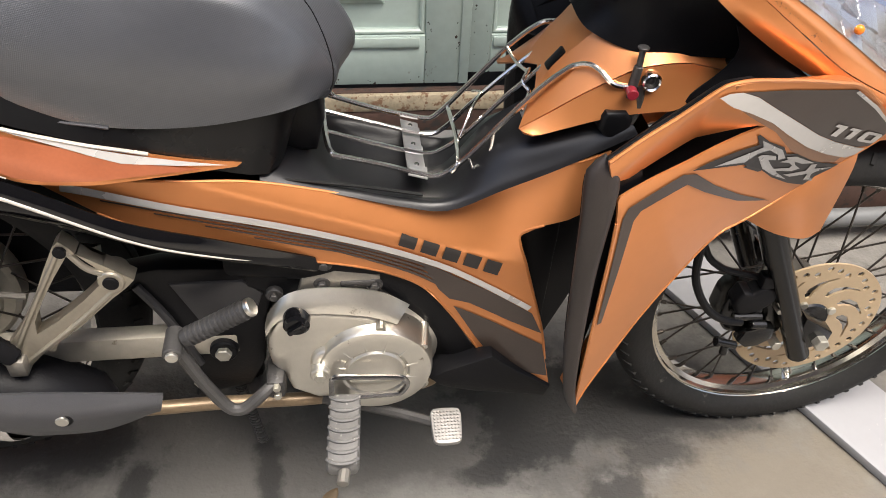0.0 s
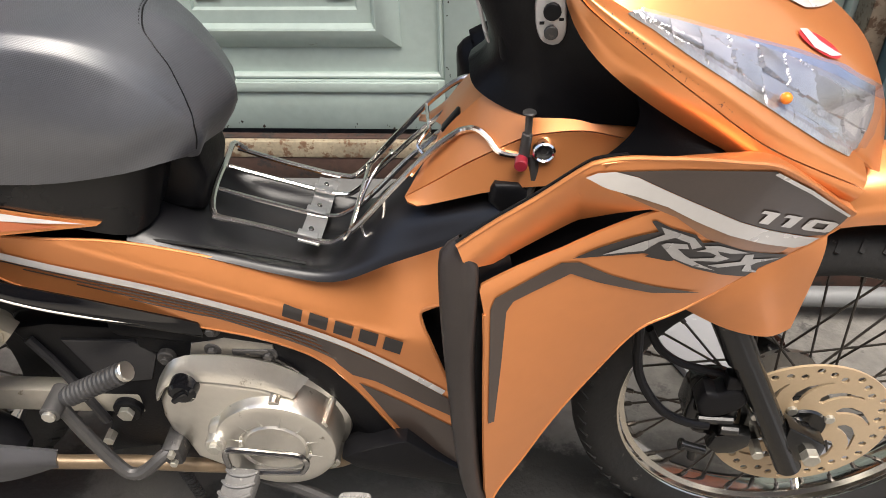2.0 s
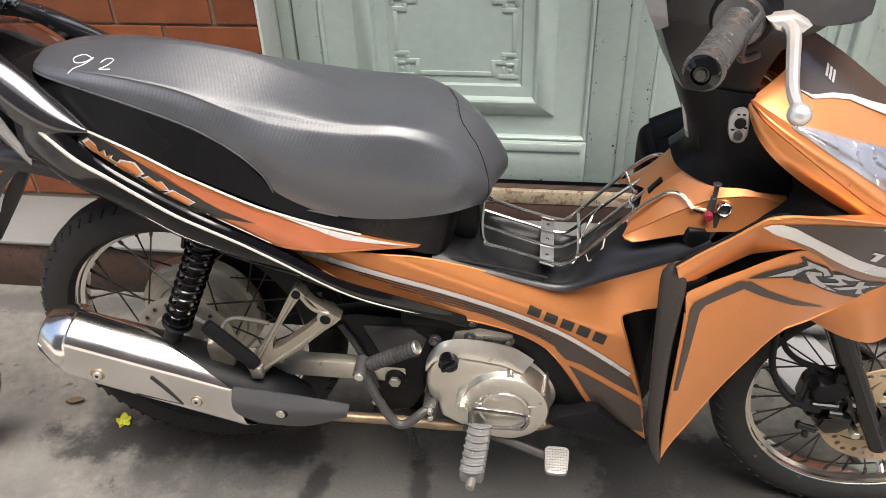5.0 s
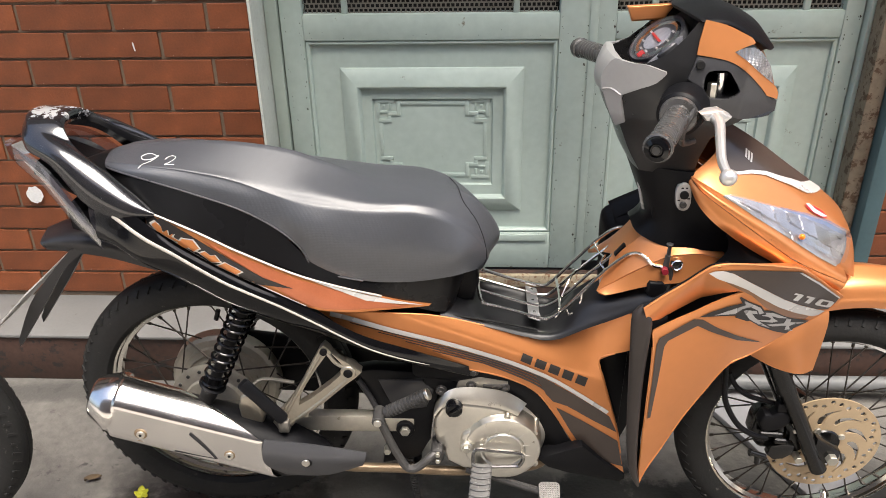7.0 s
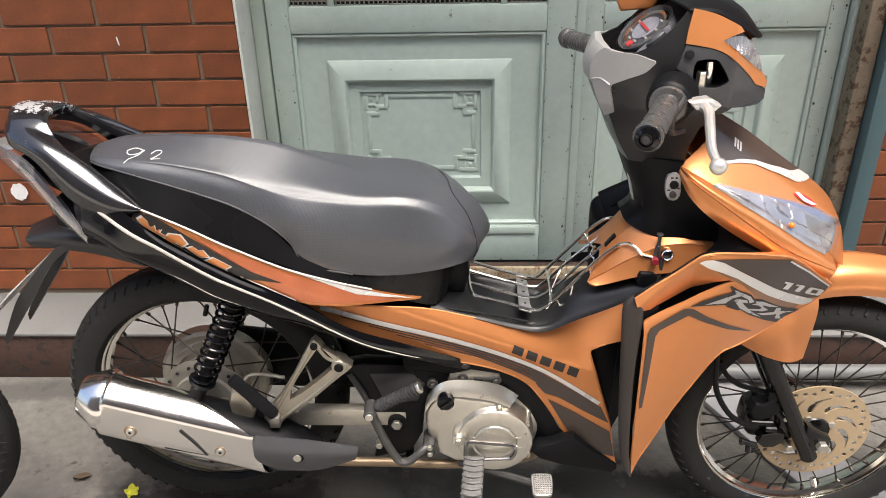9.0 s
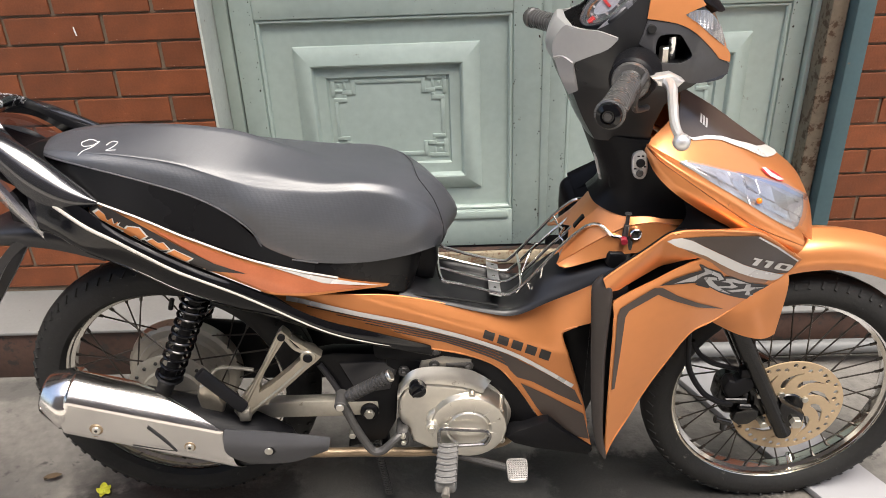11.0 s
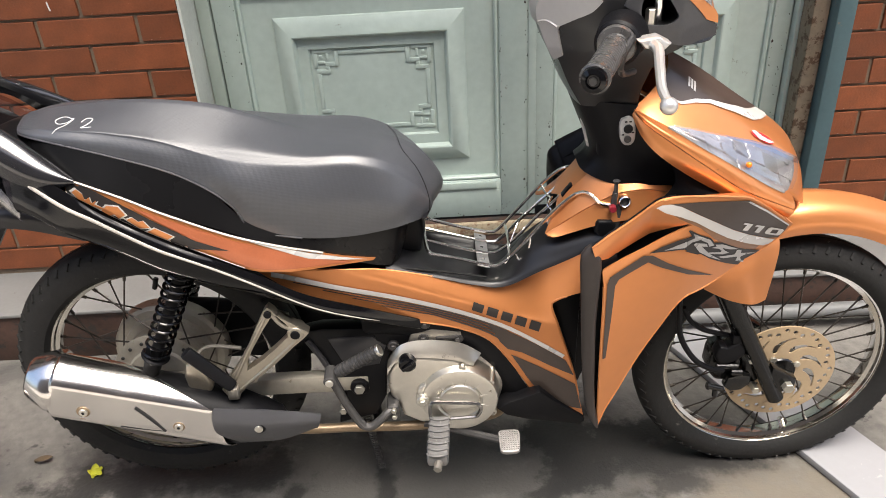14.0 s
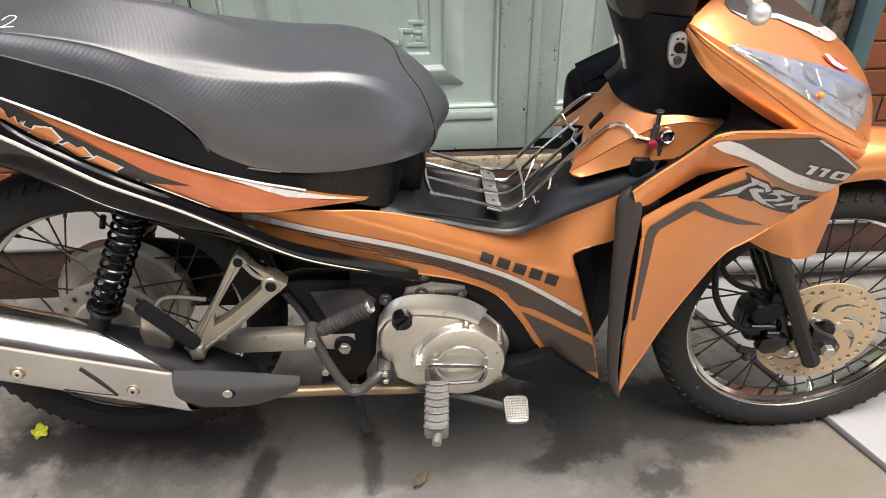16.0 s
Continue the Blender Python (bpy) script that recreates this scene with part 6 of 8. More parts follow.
part("tail_lamp_back", loft([[(-0.628, 0.0, 0.880), (-0.590, 0.040, 0.884), (-0.526, 0.080, 0.862), (-0.474, 0.104, 0.802), (-0.438, 0.114, 0.740)], [(-0.616, 0.0, 0.862), (-0.580, 0.038, 0.852), (-0.524, 0.074, 0.824), (-0.480, 0.097, 0.774), (-0.438, 0.108, 0.732)]], 26, 4), REFLECT, bike, "silver lamp reflector")
part("rear_mudguard", loft([[(-0.37, 0.0, 0.72), (-0.45, 0.0, 0.735), (-0.54, 0.0, 0.735), (-0.600, 0.0, 0.715)], [(-0.37, 0.06, 0.70), (-0.45, 0.065, 0.72), (-0.53, 0.06, 0.722), (-0.595, 0.045, 0.705)], [(-0.37, 0.07, 0.66), (-0.45, 0.07, 0.685), (-0.52, 0.062, 0.692), (-0.585, 0.045, 0.690)]], 18, 5), GREYP, bike, "dark grey rear mudguard", 40, 0.004)
part("plate_holder", loft([[(-0.480, 0.055, 0.715), (-0.55, 0.052, 0.66), (-0.61, 0.048, 0.58), (-0.69, 0.045, 0.475)], [(-0.530, 0.055, 0.70), (-0.58, 0.052, 0.65), (-0.640, 0.048, 0.58), (-0.690, 0.045, 0.49)]], 16, 4), GREYP, bike, "grey plastic plate holder", 30, 0.01)
part("number_plate", box(-0.003, 0.0, -0.095, 0.095, -0.07, 0.07, 0.0005, None, Matrix.Translation((-0.672, YB, 0.568)) @ Matrix.Rotation(radians(46), 4, "Y")), SILVERP, bike, "white metal number plate seen edge-on")

# ---- handlebar ----
def bar_depth(x, z):
    """Half-width of the handlebar cover: narrow at the rider's end, full at the grips, drawn in to the front and the neck."""
    a = 0.044 + 1.0 * (x - 0.425)
    m = 0.5 * (a + 0.120) - 0.5 * math.sqrt((a - 0.120) ** 2 + 0.0006)
    return m - 0.55 * max(0.0, x - 0.625) - 0.28 * max(0.0, z - 1.045) - 0.15 * max(0.0, 0.99 - z) - 0.28 * max(0.0, 0.955 - z)


pod_hole = soft_line([(0.565, 1.020), (0.566, 1.033), (0.573, 1.0405), (0.598, 1.0405), (0.607, 1.031), (0.618, 1.014), (0.6195, 1.006), (0.603, 0.997), (0.575, 0.999), (0.567, 1.004), (0.565, 1.020)], 33)[:-1]
rear_line = [(0.445, 1.040), (0.432, 1.022), (0.430, 1.000), (0.440, 0.966), (0.456, 0.932), (0.474, 0.890), (0.494, 0.855)]
cover = part("handlebar_cover", skin([(0.482, 1.046), (0.508, 1.062), (0.535, 1.088), (0.556, 1.114), (0.600, 1.098), (0.640, 1.072), (0.668, 1.030), (0.688, 0.990), (0.680, 0.962), (0.640, 0.963), (0.612, 0.950), (0.592, 0.925), (0.584, 0.890), (0.582, 0.855)] + rear_line[::-1], lambda x, z: bar_depth(x, z) - 0.003, 0.011, pod_hole), COVERM, bike, "dark grey plastic handlebar cover", 50, 0.003)
part("cover_back", loft([[(x, bar_depth(x, z) - 0.003, z) for x, z in rear_line], [(x - 0.007, 0.5 * bar_depth(x, z), z + 0.001) for x, z in rear_line], [(x - 0.010, 0.0, z + 0.001) for x, z in rear_line]], 20, 4), COVERM, bike, "rider's side of the handlebar cover", 60, 0.003)
part("handlebar_shell", loft([[(0.570, 0.0, 1.108), (0.61, 0.0, 1.106), (0.66, 0.0, 1.080), (0.700, 0.0, 1.015), (0.706, 0.0, 0.968)], [(0.575, 0.05, 1.104), (0.61, 0.055, 1.098), (0.655, 0.050, 1.070), (0.694, 0.046, 1.005), (0.700, 0.046, 0.964)], [(0.580, 0.092, 1.098), (0.615, 0.090, 1.088), (0.648, 0.082, 1.062), (0.684, 0.070, 0.995), (0.688, 0.068, 0.962)]], 22, 5), ORANGE, bike, "copper-orange front of the handlebar cover", 50, 0.003)


part("indicator_stripe", skin(soft_line([(0.560, 1.113), (0.590, 1.106), (0.615, 1.095), (0.632, 1.086), (0.637, 1.079)], 9) + soft_line([(0.621, 1.075), (0.605, 1.068)], 3) + soft_line([(0.622, 1.057), (0.650, 1.034), (0.676, 1.014), (0.688, 1.002), (0.690, 0.987)], 10) + soft_line([(0.669, 0.996), (0.654, 1.013), (0.623, 1.041), (0.601, 1.054), (0.576, 1.060), (0.550, 1.064)], 14) + [(0.553, 1.085)], lambda x, z: bar_depth(x, z) + 0.003, 0.010), ORANGE, bike, "copper-orange indicator surround", 50, 0.004)
part("handlebar_visor", loft([[(0.530, 0.0, 1.118), (0.60, 0.0, 1.124), (0.660, 0.0, 1.096), (0.692, 0.0, 1.060)], [(0.540, 0.055, 1.117), (0.60, 0.055, 1.120), (0.655, 0.050, 1.090), (0.686, 0.046, 1.058)], [(0.553, 0.099, 1.112), (0.60, 0.093, 1.106), (0.645, 0.082, 1.080), (0.668, 0.070, 1.062)], [(0.560, 0.092, 1.104), (0.60, 0.086, 1.096), (0.645, 0.074, 1.070), (0.660, 0.060, 1.056)]], 18, 4), BLACK, bike, "black smoked visor", 40, 0.004)
part("far_shell_top", prism([(0.474, 1.100), (0.484, 1.074), (0.538, 1.078), (0.556, 1.104)], YB + 0.080, YB + 0.096, 0.004, 3), ORANGE, bike, "copper-orange shoulder across the dial")
part("indicator_pod", skin(soft_line([(0.551, 1.0615), (0.577, 1.0585), (0.602, 1.053), (0.624, 1.0395), (0.655, 1.0115), (0.671, 0.9945), (0.690, 0.985)], 16) + soft_line([(0.691, 0.970), (0.678, 0.960), (0.624, 0.965), (0.580, 0.982), (0.564, 0.993), (0.552, 1.020), (0.540, 1.028)], 14), lambda x, z: bar_depth(x, z) + 0.0015, 0.011, pod_hole), PODM, bike, "dark grey indicator pod", 50, 0.0045)
part("pod_floor", loft([[(0.541, 0.117, 1.014), (0.596, 0.117, 0.976), (0.655, 0.100, 0.964), (0.690, 0.080, 0.970)], [(0.545, 0.07, 0.985), (0.60, 0.07, 0.955), (0.655, 0.06, 0.950), (0.690, 0.05, 0.955)]], 16, 4), COVERM, bike, "", 50, 0.003)
part("pod_recess_wall", loft([[(x, bar_depth(x, z) - 0.001, z) for x, z in pod_hole + pod_hole[:1]], [(x, 0.062, z) for x, z in pod_hole + pod_hole[:1]]], 40, 3), BLACK, bike, "black inner wall of the pod opening", 50)
part("pod_recess", box(0.545, 0.640, YB - 0.066, YB - 0.05, 0.975, 1.06, 0.004), DARK, bike, "dark opening in the pod")
part("reservoir", cyl((0.597, YB - 0.085, 0.985), (0.597, YB - 0.088, 1.034), 0.0115, 18), CHROME, bike, "shiny brake fluid reservoir")
part("reservoir_nut", cyl((0.581, YB - 0.108, 0.992), (0.581, YB - 0.110, 1.021), 0.0082, 6), ALU, bike)
indicator_line = soft_line([(0.605, 1.068), (0.621, 1.0742), (0.640, 1.071), (0.656, 1.057), (0.669, 1.037), (0.676, 1.014)], 12) + [(0.650, 1.034), (0.622, 1.057)]
part("indicator_lens", skin(indicator_line, lambda x, z: bar_depth(x, z) + 0.006, 0.02), LENSG, bike, "clear indicator lens", 50).visible_shadow = False
part("indicator_reflector", skin(indicator_line, lambda x, z: bar_depth(x, z) + 0.004 + 0.0012 * math.sin(x * 900), 0.004), REFLECT, bike, "ribbed silver indicator reflector", 20)
part("pod_screw", cyl((0.556, YB - 0.1225, 1.050), (0.557, YB - 0.108, 1.050), 0.0068, 14), DARK, bike, "black cross-head screw")
inst = part("instrument_hood", prism([(0.478, 1.024), (0.482, 1.036), (0.505, 1.050), (0.545, 1.082), (0.580, 1.104), (0.600, 1.09), (0.58, 1.04), (0.49, 1.005)], YB - 0.084, YB + 0.084, 0.015, 3), GREYP, bike, "dark instrument housing")
dial = Matrix.Translation((0.516, YB - 0.012, 1.058)) @ Matrix.Rotation(radians(-38), 4, "Y") @ Matrix.Rotation(radians(90), 4, "X")
part("dial_face", lathe([(0, 0.010), (0.042, 0.010), (0.0445, 0.013), (0.046, 0.010), (0.046, -0.01)], 32, dial @ Matrix.Diagonal((1.1, 1, 1.75, 1))), DIALM, inst, "grey instrument dial with white marks")
part("dial_ring", lathe([(0.030, 0.0105), (0.034, 0.0125), (0.038, 0.0105)], 32, dial @ Matrix.Diagonal((1.1, 1, 1.75, 1))), CHROME, inst)
part("dial_glass", lathe([(0, 0.026), (0.030, 0.024), (0.046, 0.014)], 32, dial @ Matrix.Diagonal((1.1, 1, 1.77, 1))), LENSG, inst, "clear dial cover")
part("dial_side_glass", skin_one([(0.4821, 1.0453), (0.5036, 1.0647), (0.5238, 1.0838), (0.5319, 1.0870), (0.5349, 1.0539), (0.4989, 1.0430)], lambda x, z: 0.0895, 0.02), LENSG, inst, "clear edge of the instrument cover").visible_shadow = False
part("dial_side_plate", skin_one([(0.4821, 1.0453), (0.5036, 1.0647), (0.5238, 1.0838), (0.5319, 1.0870), (0.5349, 1.0539), (0.4989, 1.0430)], lambda x, z: 0.0875, 0.01), PLATEM, inst, "pale plate at the side of the dial")
part("dial_plate", lathe([(0, 0.0112), (0.022, 0.0112), (0.022, 0.009)], 28, dial @ Matrix.Diagonal((1.1, 1, 1.75, 1))), PLATEM, inst, "pale scale plate of the dial")
part("dial_telltale", box(-0.006, 0.006, 0.011, 0.0135, -0.010, 0.010, 0.001, None, dial @ Matrix.Translation((-0.034, 0, 0.02))), DECALR, inst, "red warning light")
part("dial_needle", box(-0.002, 0.002, 0.0125, 0.014, -0.03, 0.03, 0.0, None, dial), DECALR, inst)
for k in range(7):
    a_ = radians(30 + 40 * k)
    part("dial_mark", box(-0.0015, 0.0015, 0.0105, 0.0115, -0.004, 0.004, 0.0, None, dial @ Matrix.Diagonal((1.1, 1, 1.75, 1)) @ Matrix.Translation((0.026 * math.cos(a_), 0, 0.026 * math.sin(a_)))), DECALW, inst)
part("silver_trim", skin(soft_line([(0.4205, 1.005), (0.424, 1.024), (0.437, 1.045), (0.450, 1.0435), (0.463, 1.043), (0.482, 1.044), (0.508, 1.037)], 14) + soft_line([(0.5085, 1.0335), (0.495, 1.018), (0.474, 1.005), (0.452, 0.990)], 8) + soft_line([(0.4505, 0.984), (0.453, 0.970), (0.459, 0.943)], 5) + soft_line([(0.448, 0.933), (0.436, 0.956), (0.425, 0.987)], 6), lambda x, z: bar_depth(x, z) + 0.002, 0.008), TRIMS, bike, "silver handlebar trim", 40, 0.006)
part("trim_ridge", tube([bike_xyz((x, bar_depth(x, z) + 0.002, z)) for x, z in ((0.4235, 0.992), (0.436, 0.996), (0.450, 0.989))], 0.0022, 14, 6), TRIMS, bike, "folded edge of the silver trim")
part("trim_bridge", loft([[(x, bar_depth(x, z) + 0.002, z) for x, z in ((0.425, 0.987), (0.4205, 1.005), (0.424, 1.024), (0.437, 1.045), (0.450, 1.0435))], [(x, 0.0, z) for x, z in ((0.419, 0.988), (0.414, 1.006), (0.418, 1.026), (0.432, 1.046), (0.446, 1.0445))]], 12, 4), TRIMS, bike, "silver bridge of the handlebar trim", 40, 0.004)
RG0, RG1 = (0.523, YB - 0.160, 0.986), (0.463, YB - 0.308, 0.986)
for s in (1, -1):
    a = Vector((RG0[0], YB - s * 0.160, RG0[2]))
    b = Vector((RG1[0], YB - s * 0.308, RG1[2])) if s > 0 else Vector((0.425, YB + 0.345, 0.970))
    if s < 0:
        a = Vector((0.500, YB + 0.20, 0.975))
    d = (b - a)
    ln = d.length
    q = Vector((0, 1, 0)).rotation_difference(d).to_matrix().to_4x4()
    prof = [(0, 0), (0.027, 0), (0.029, 0.004), (0.027, 0.011), (0.019, 0.013)]
    for i in range(14):
        y = 0.02 + (ln - 0.035) * i / 14
        prof += [(0.0178, y), (0.0188, y + 0.002), (0.0188, y + 0.006), (0.0178, y + 0.0075)]
    prof += [(0.0175, ln - 0.014), (0.0205, ln - 0.012), (0.0205, ln - 0.002), (0.017, ln)]
    g = part("grip", lathe(prof, 24, Matrix.Translation(a) @ q), GRIPR, bike, "worn grey rubber grip" if s > 0 else "black rubber grip")
    part("bar_end", lathe([(0.018, ln - 0.001), (0.0165, ln + 0.006), (0.010, ln + 0.009), (0.008, ln + 0.006), (0, ln + 0.006)], 20, Matrix.Translation(a) @ q), GLOSS, g, "glossy black bar end")
    part("bar_end_screw", lathe([(0, ln + 0.010), (0.005, ln + 0.010), (0.0055, ln + 0.006)], 14, Matrix.Translation(a) @ q), IRON, g)
    part("bar_clamp", cyl(a - d.normalized() * 0.05, a + d.normalized() * 0.004, 0.038, 24, None, 0.034), BLACK, bike, "black switch housing")
part("brake_lever", tube([(0.566, YB - 0.180, 0.990), (0.570, YB - 0.205, 0.988), (0.562, YB - 0.25, 0.977), (0.556, YB - 0.29, 0.962), (0.558, YB - 0.315, 0.953)], 0.0082, 24, 10, True, False, None, 0.0062), LEVERM, bike, "bare aluminium brake lever")
bm = bmesh.new()
bmesh.ops.create_uvsphere(bm, u_segments=18, v_segments=12, radius=0.0118, matrix=Matrix.Translation((0.558, YB - 0.320, 0.950)))
part("lever_ball", bm, LEVERM, bike)
part("lever_perch", prism([(0.546, 0.996), (0.575, 1.000), (0.594, 0.990), (0.585, 0.981), (0.556, 0.984)], YB - 0.190, YB - 0.158, 0.006), LEVERM, bike, "aluminium lever bracket")
part("throttle_cable", tube([(0.540, YB - 0.18, 1.000), (0.525, YB - 0.19, 0.975), (0.530, YB - 0.17, 0.945), (0.560, YB - 0.12, 0.93)], 0.005, 20, 8), IRON, bike)
part("left_switch", box(0.485, 0.530, YB + 0.155, YB + 0.205, 0.955, 1.005, 0.01), BLACK, bike, "black switch housing")

# ---- engine, exhaust, pedals ----
engine = part("engine_cover", prism([(0.137, 0.345), (0.140, 0.372), (0.154, 0.398), (0.172, 0.409), (0.198, 0.412), (0.264, 0.402), (0.300, 0.385), (0.330, 0.340), (0.330, 0.280), (0.300, 0.245), (0.237, 0.240), (0.194, 0.248), (0.162, 0.268), (0.154, 0.300), (0.141, 0.318)], 0.962, 1.06, 0.009, 4), ALU, bike, "satin cast-aluminium engine cover")
part("cover_shoulder", loft([[(0.140, 0.126, 0.374), (0.160, 0.126, 0.402), (0.200, 0.126, 0.410), (0.264, 0.126, 0.400), (0.298, 0.126, 0.384)], [(0.141, 0.123, 0.384), (0.163, 0.122, 0.414), (0.204, 0.122, 0.422), (0.267, 0.122, 0.411), (0.303, 0.122, 0.390)], [(0.145, 0.112, 0.396), (0.170, 0.112, 0.430), (0.212, 0.112, 0.438), (0.276, 0.112, 0.428), (0.314, 0.108, 0.398)]], 20, 5, False), ALU, engine, "", 50, 0.004)
clutch = part("clutch_cover", lathe([(0.0, 0.0), (0.036, 0.0), (0.0385, 0.0025), (0.041, 0.0025), (0.044, 0.0), (0.066, 0.0005), (0.071, 0.002), (0.0735, 0.007), (0.0755, 0.028), (0.077, 0.040), (0.0835, 0.044), (0.085, 0.050), (0.085, 0.074)], 64, Matrix.Translation((0.271, 0.946, 0.313))), ALU, engine, "round cast clutch housing")
bm = bmesh.new()
for k in range(7):
    a = radians(-15 + 30 * k)
    cyl((0.271 + 0.040 * math.cos(a), 0.9465, 0.313 + 0.040 * math.sin(a)), (0.271 + 0.056 * math.cos(a), 0.9475, 0.313 + 0.056 * math.sin(a)), 0.0015, 6, bm)
part("cover_ribs", bm, ALU, clutch)
for a, r0 in ((84, 0.0062), (32, 0.0045)):
    ca, sa = math.cos(radians(a)), math.sin(radians(a))
    part("housing_rib", tube([(0.271 + 0.073 * ca, 0.951, 0.313 + 0.073 * sa), (0.271 + 0.0765 * ca, 0.975, 0.313 + 0.0765 * sa), (0.271 + 0.081 * ca, 1.005, 0.313 + 0.081 * sa)], r0, 10, 10), ALU, clutch)
part("corner_lug", cyl((0.333, 0.960, 0.268), (0.333, 1.0, 0.268), 0.0085, 14), ALU, engine)
part("corner_bolt", cyl((0.333, 0.956, 0.268), (0.333, 0.97, 0.268), 0.0048, 6), BOLTM, engine)
part("engine_case", prism([(0.125, 0.36), (0.15, 0.43), (0.21, 0.462), (0.28, 0.455), (0.345, 0.42), (0.385, 0.36), (0.38, 0.29), (0.34, 0.235), (0.22, 0.225), (0.14, 0.26)], 1.03, 1.20, 0.012, 3), ALUD, bike, "grey engine crankcase")
part("top_plate", prism([(0.180, 0.424), (0.186, 0.446), (0.226, 0.456), (0.280, 0.446), (0.282, 0.426)], 0.985, 1.04, 0.004), ALUD, engine)
part("top_recess", box(0.232, 0.274, 0.9825, 0.99, 0.431, 0.440, 0.002), IRON, engine, "dark recess with a cast mark")
part("oil_cap", lathe([(0, -0.016), (0.0125, -0.016), (0.0160, -0.013), (0.0170, 0.006)], 28, Matrix.Translation((0.178, 0.962, 0.404))), GLOSS, engine, "black oil filler cap")
part("oil_cap_grip", box(-0.0125, 0.0125, -0.006, 0.003, -0.0035, 0.0035, 0.0025, None, Matrix.Translation((0.178, 0.946, 0.404)) @ Matrix.Rotation(radians(-38), 4, "Y")), GLOSS, engine)
for x, z, y, r in ((0.201, 0.320, 0.934, 0.0080),):
    part("cover_bolt", cyl((x, y, z), (x, 0.985, z), r, 6), BOLTM, engine)
part("cover_boss", cyl((0.201, 0.940, 0.320), (0.201, 0.985, 0.320), 0.0125, 24), ALU, engine)
part("boss_web", prism([(0.190, 0.330), (0.196, 0.345), (0.216, 0.354), (0.230, 0.340), (0.212, 0.318)], 0.951, 0.975, 0.005, 3, None, 24), ALU, engine)
for x, z in ((0.210, 0.437), (0.273, 0.431), (0.152, 0.421), (0.214, 0.468)):
    lug = part("case_lug", cyl((x, 0.984, z), (x, 1.01, z), 0.0105, 14), IRON, bike, "dark bolt lug above the engine cover")
    part("lug_bolt", cyl((x, 0.979, z), (x, 0.99, z), 0.0055, 6), IRON, lug)
part("engine_veil", prism([(0.118, 0.470), (0.22, 0.470), (0.30, 0.452), (0.345, 0.415), (0.372, 0.355), (0.352, 0.345), (0.335, 0.395), (0.30, 0.420), (0.22, 0.432), (0.165, 0.41), (0.12, 0.43)], 0.992, 1.03, 0.004), BLACK, bike, "black bracket over the engine cover")
frame_plate = part("frame_plate", prism([(-0.030, 0.452), (0.02, 0.462), (0.125, 0.456), (0.155, 0.425), (0.137, 0.375), (0.128, 0.290), (0.105, 0.245), (0.028, 0.226), (0.036, 0.270), (0.045, 0.290), (0.022, 0.37)], 0.996, 1.03, 0.006, 2), BLACK, bike, "black side plate behind the kick starter")
part("plate_rib", tube([(-0.008, 0.994, 0.440), (0.02, 0.991, 0.385), (0.046, 0.991, 0.300)], 0.006, 12, 8), GREYP, frame_plate)
part("plate_panel", prism([(0.03, 0.44), (0.115, 0.440), (0.138, 0.418), (0.122, 0.375), (0.060, 0.365)], 0.9925, 1.0, 0.003, 2), GREYP, frame_plate, "dark grey raised field")
part("pivot_washer", cyl((0.079, 0.986, 0.323), (0.079, 1.0, 0.323), 0.018, 22), BLACK, frame_plate)
part("pivot_bolt", cyl((0.079, 0.979, 0.323), (0.079, 1.0, 0.323), 0.0105, 6), BOLTM, frame_plate)
part("stand_bolt", cyl((0.041, 0.982, 0.268), (0.041, 1.0, 0.268), 0.0075, 6), BOLTM, frame_plate)
kick = part("kick_starter", tube([(0.148, 0.952, 0.306), (0.131, 0.940, 0.297), (0.110, 0.934, 0.279), (0.096, 0.932, 0.274), (0.082, 0.933, 0.282), (0.060, 0.935, 0.328), (0.041, 0.938, 0.380), (0.036, 0.940, 0.396)], 0.0080, 40, 10), KICKM, bike, "worn grey steel kick-start arm")
part("kick_boss", box(0.132, 0.156, 0.940, 0.990, 0.280, 0.312, 0.006), IRON, kick, "dark clamp")
for z in (0.290, 0.305):
    part("clamp_bolt", cyl((0.146, 0.934, z), (0.146, 0.945, z), 0.0050, 6), BOLTM, kick)
part("kick_knuckle", cyl((0.037, 0.918, 0.397), (0.037, 0.956, 0.399), 0.0115, 14), KICKM, kick)
part("knuckle_cap", cyl((0.037, 0.914, 0.397), (0.037, 0.919, 0.397), 0.0075, 14), ALU, kick)
ka, kb = Vector((0.050, 0.938, 0.405)), Vector((0.128, 0.938, 0.449))
kl = (kb - ka).length
kp = [(0, 0), (0.0105, 0)]
for k in range(12):
    y = 0.005 + (kl - 0.008) * k / 12
    kp += [(0.0105, y), (0.0125, y + 0.0012), (0.0125, y + 0.0045), (0.0105, y + 0.0058)]
bm = lathe(kp + [(0.0105, kl), (0, kl)], 16, Matrix.Translation(ka) @ Vector((0, 1, 0)).rotation_difference(kb - ka).to_matrix().to_4x4())
part("kick_pedal", bm, KICKR, kick, "ribbed grey rubber kick pedal")
part("kick_pedal_end", cyl((0.127, 0.938, 0.4485), (0.133, 0.938, 0.452), 0.0115, 12), ALU, kick)
peg = part("foot_peg", box(-0.0195, 0.0195, -0.050, 0.058, -0.013, 0.013, 0.007, None, Matrix.Translation((0.228, 0.878, 0.278)) @ Matrix.Rotation(radians(-3), 4, "Z")), PEGR, bike, "worn grey ribbed rubber foot peg")
bm = bmesh.new()
for k in range(7):
    y = -0.045 + 0.0155 * k
    tube([(-0.0185, y + 0.004, 0.0115), (-0.011, y - 0.003, 0.0145), (0.0, y - 0.0055, 0.0155), (0.011, y - 0.003, 0.0145), (0.0185, y + 0.004, 0.0115)], 0.0026, 12, 6, True, False, bm)
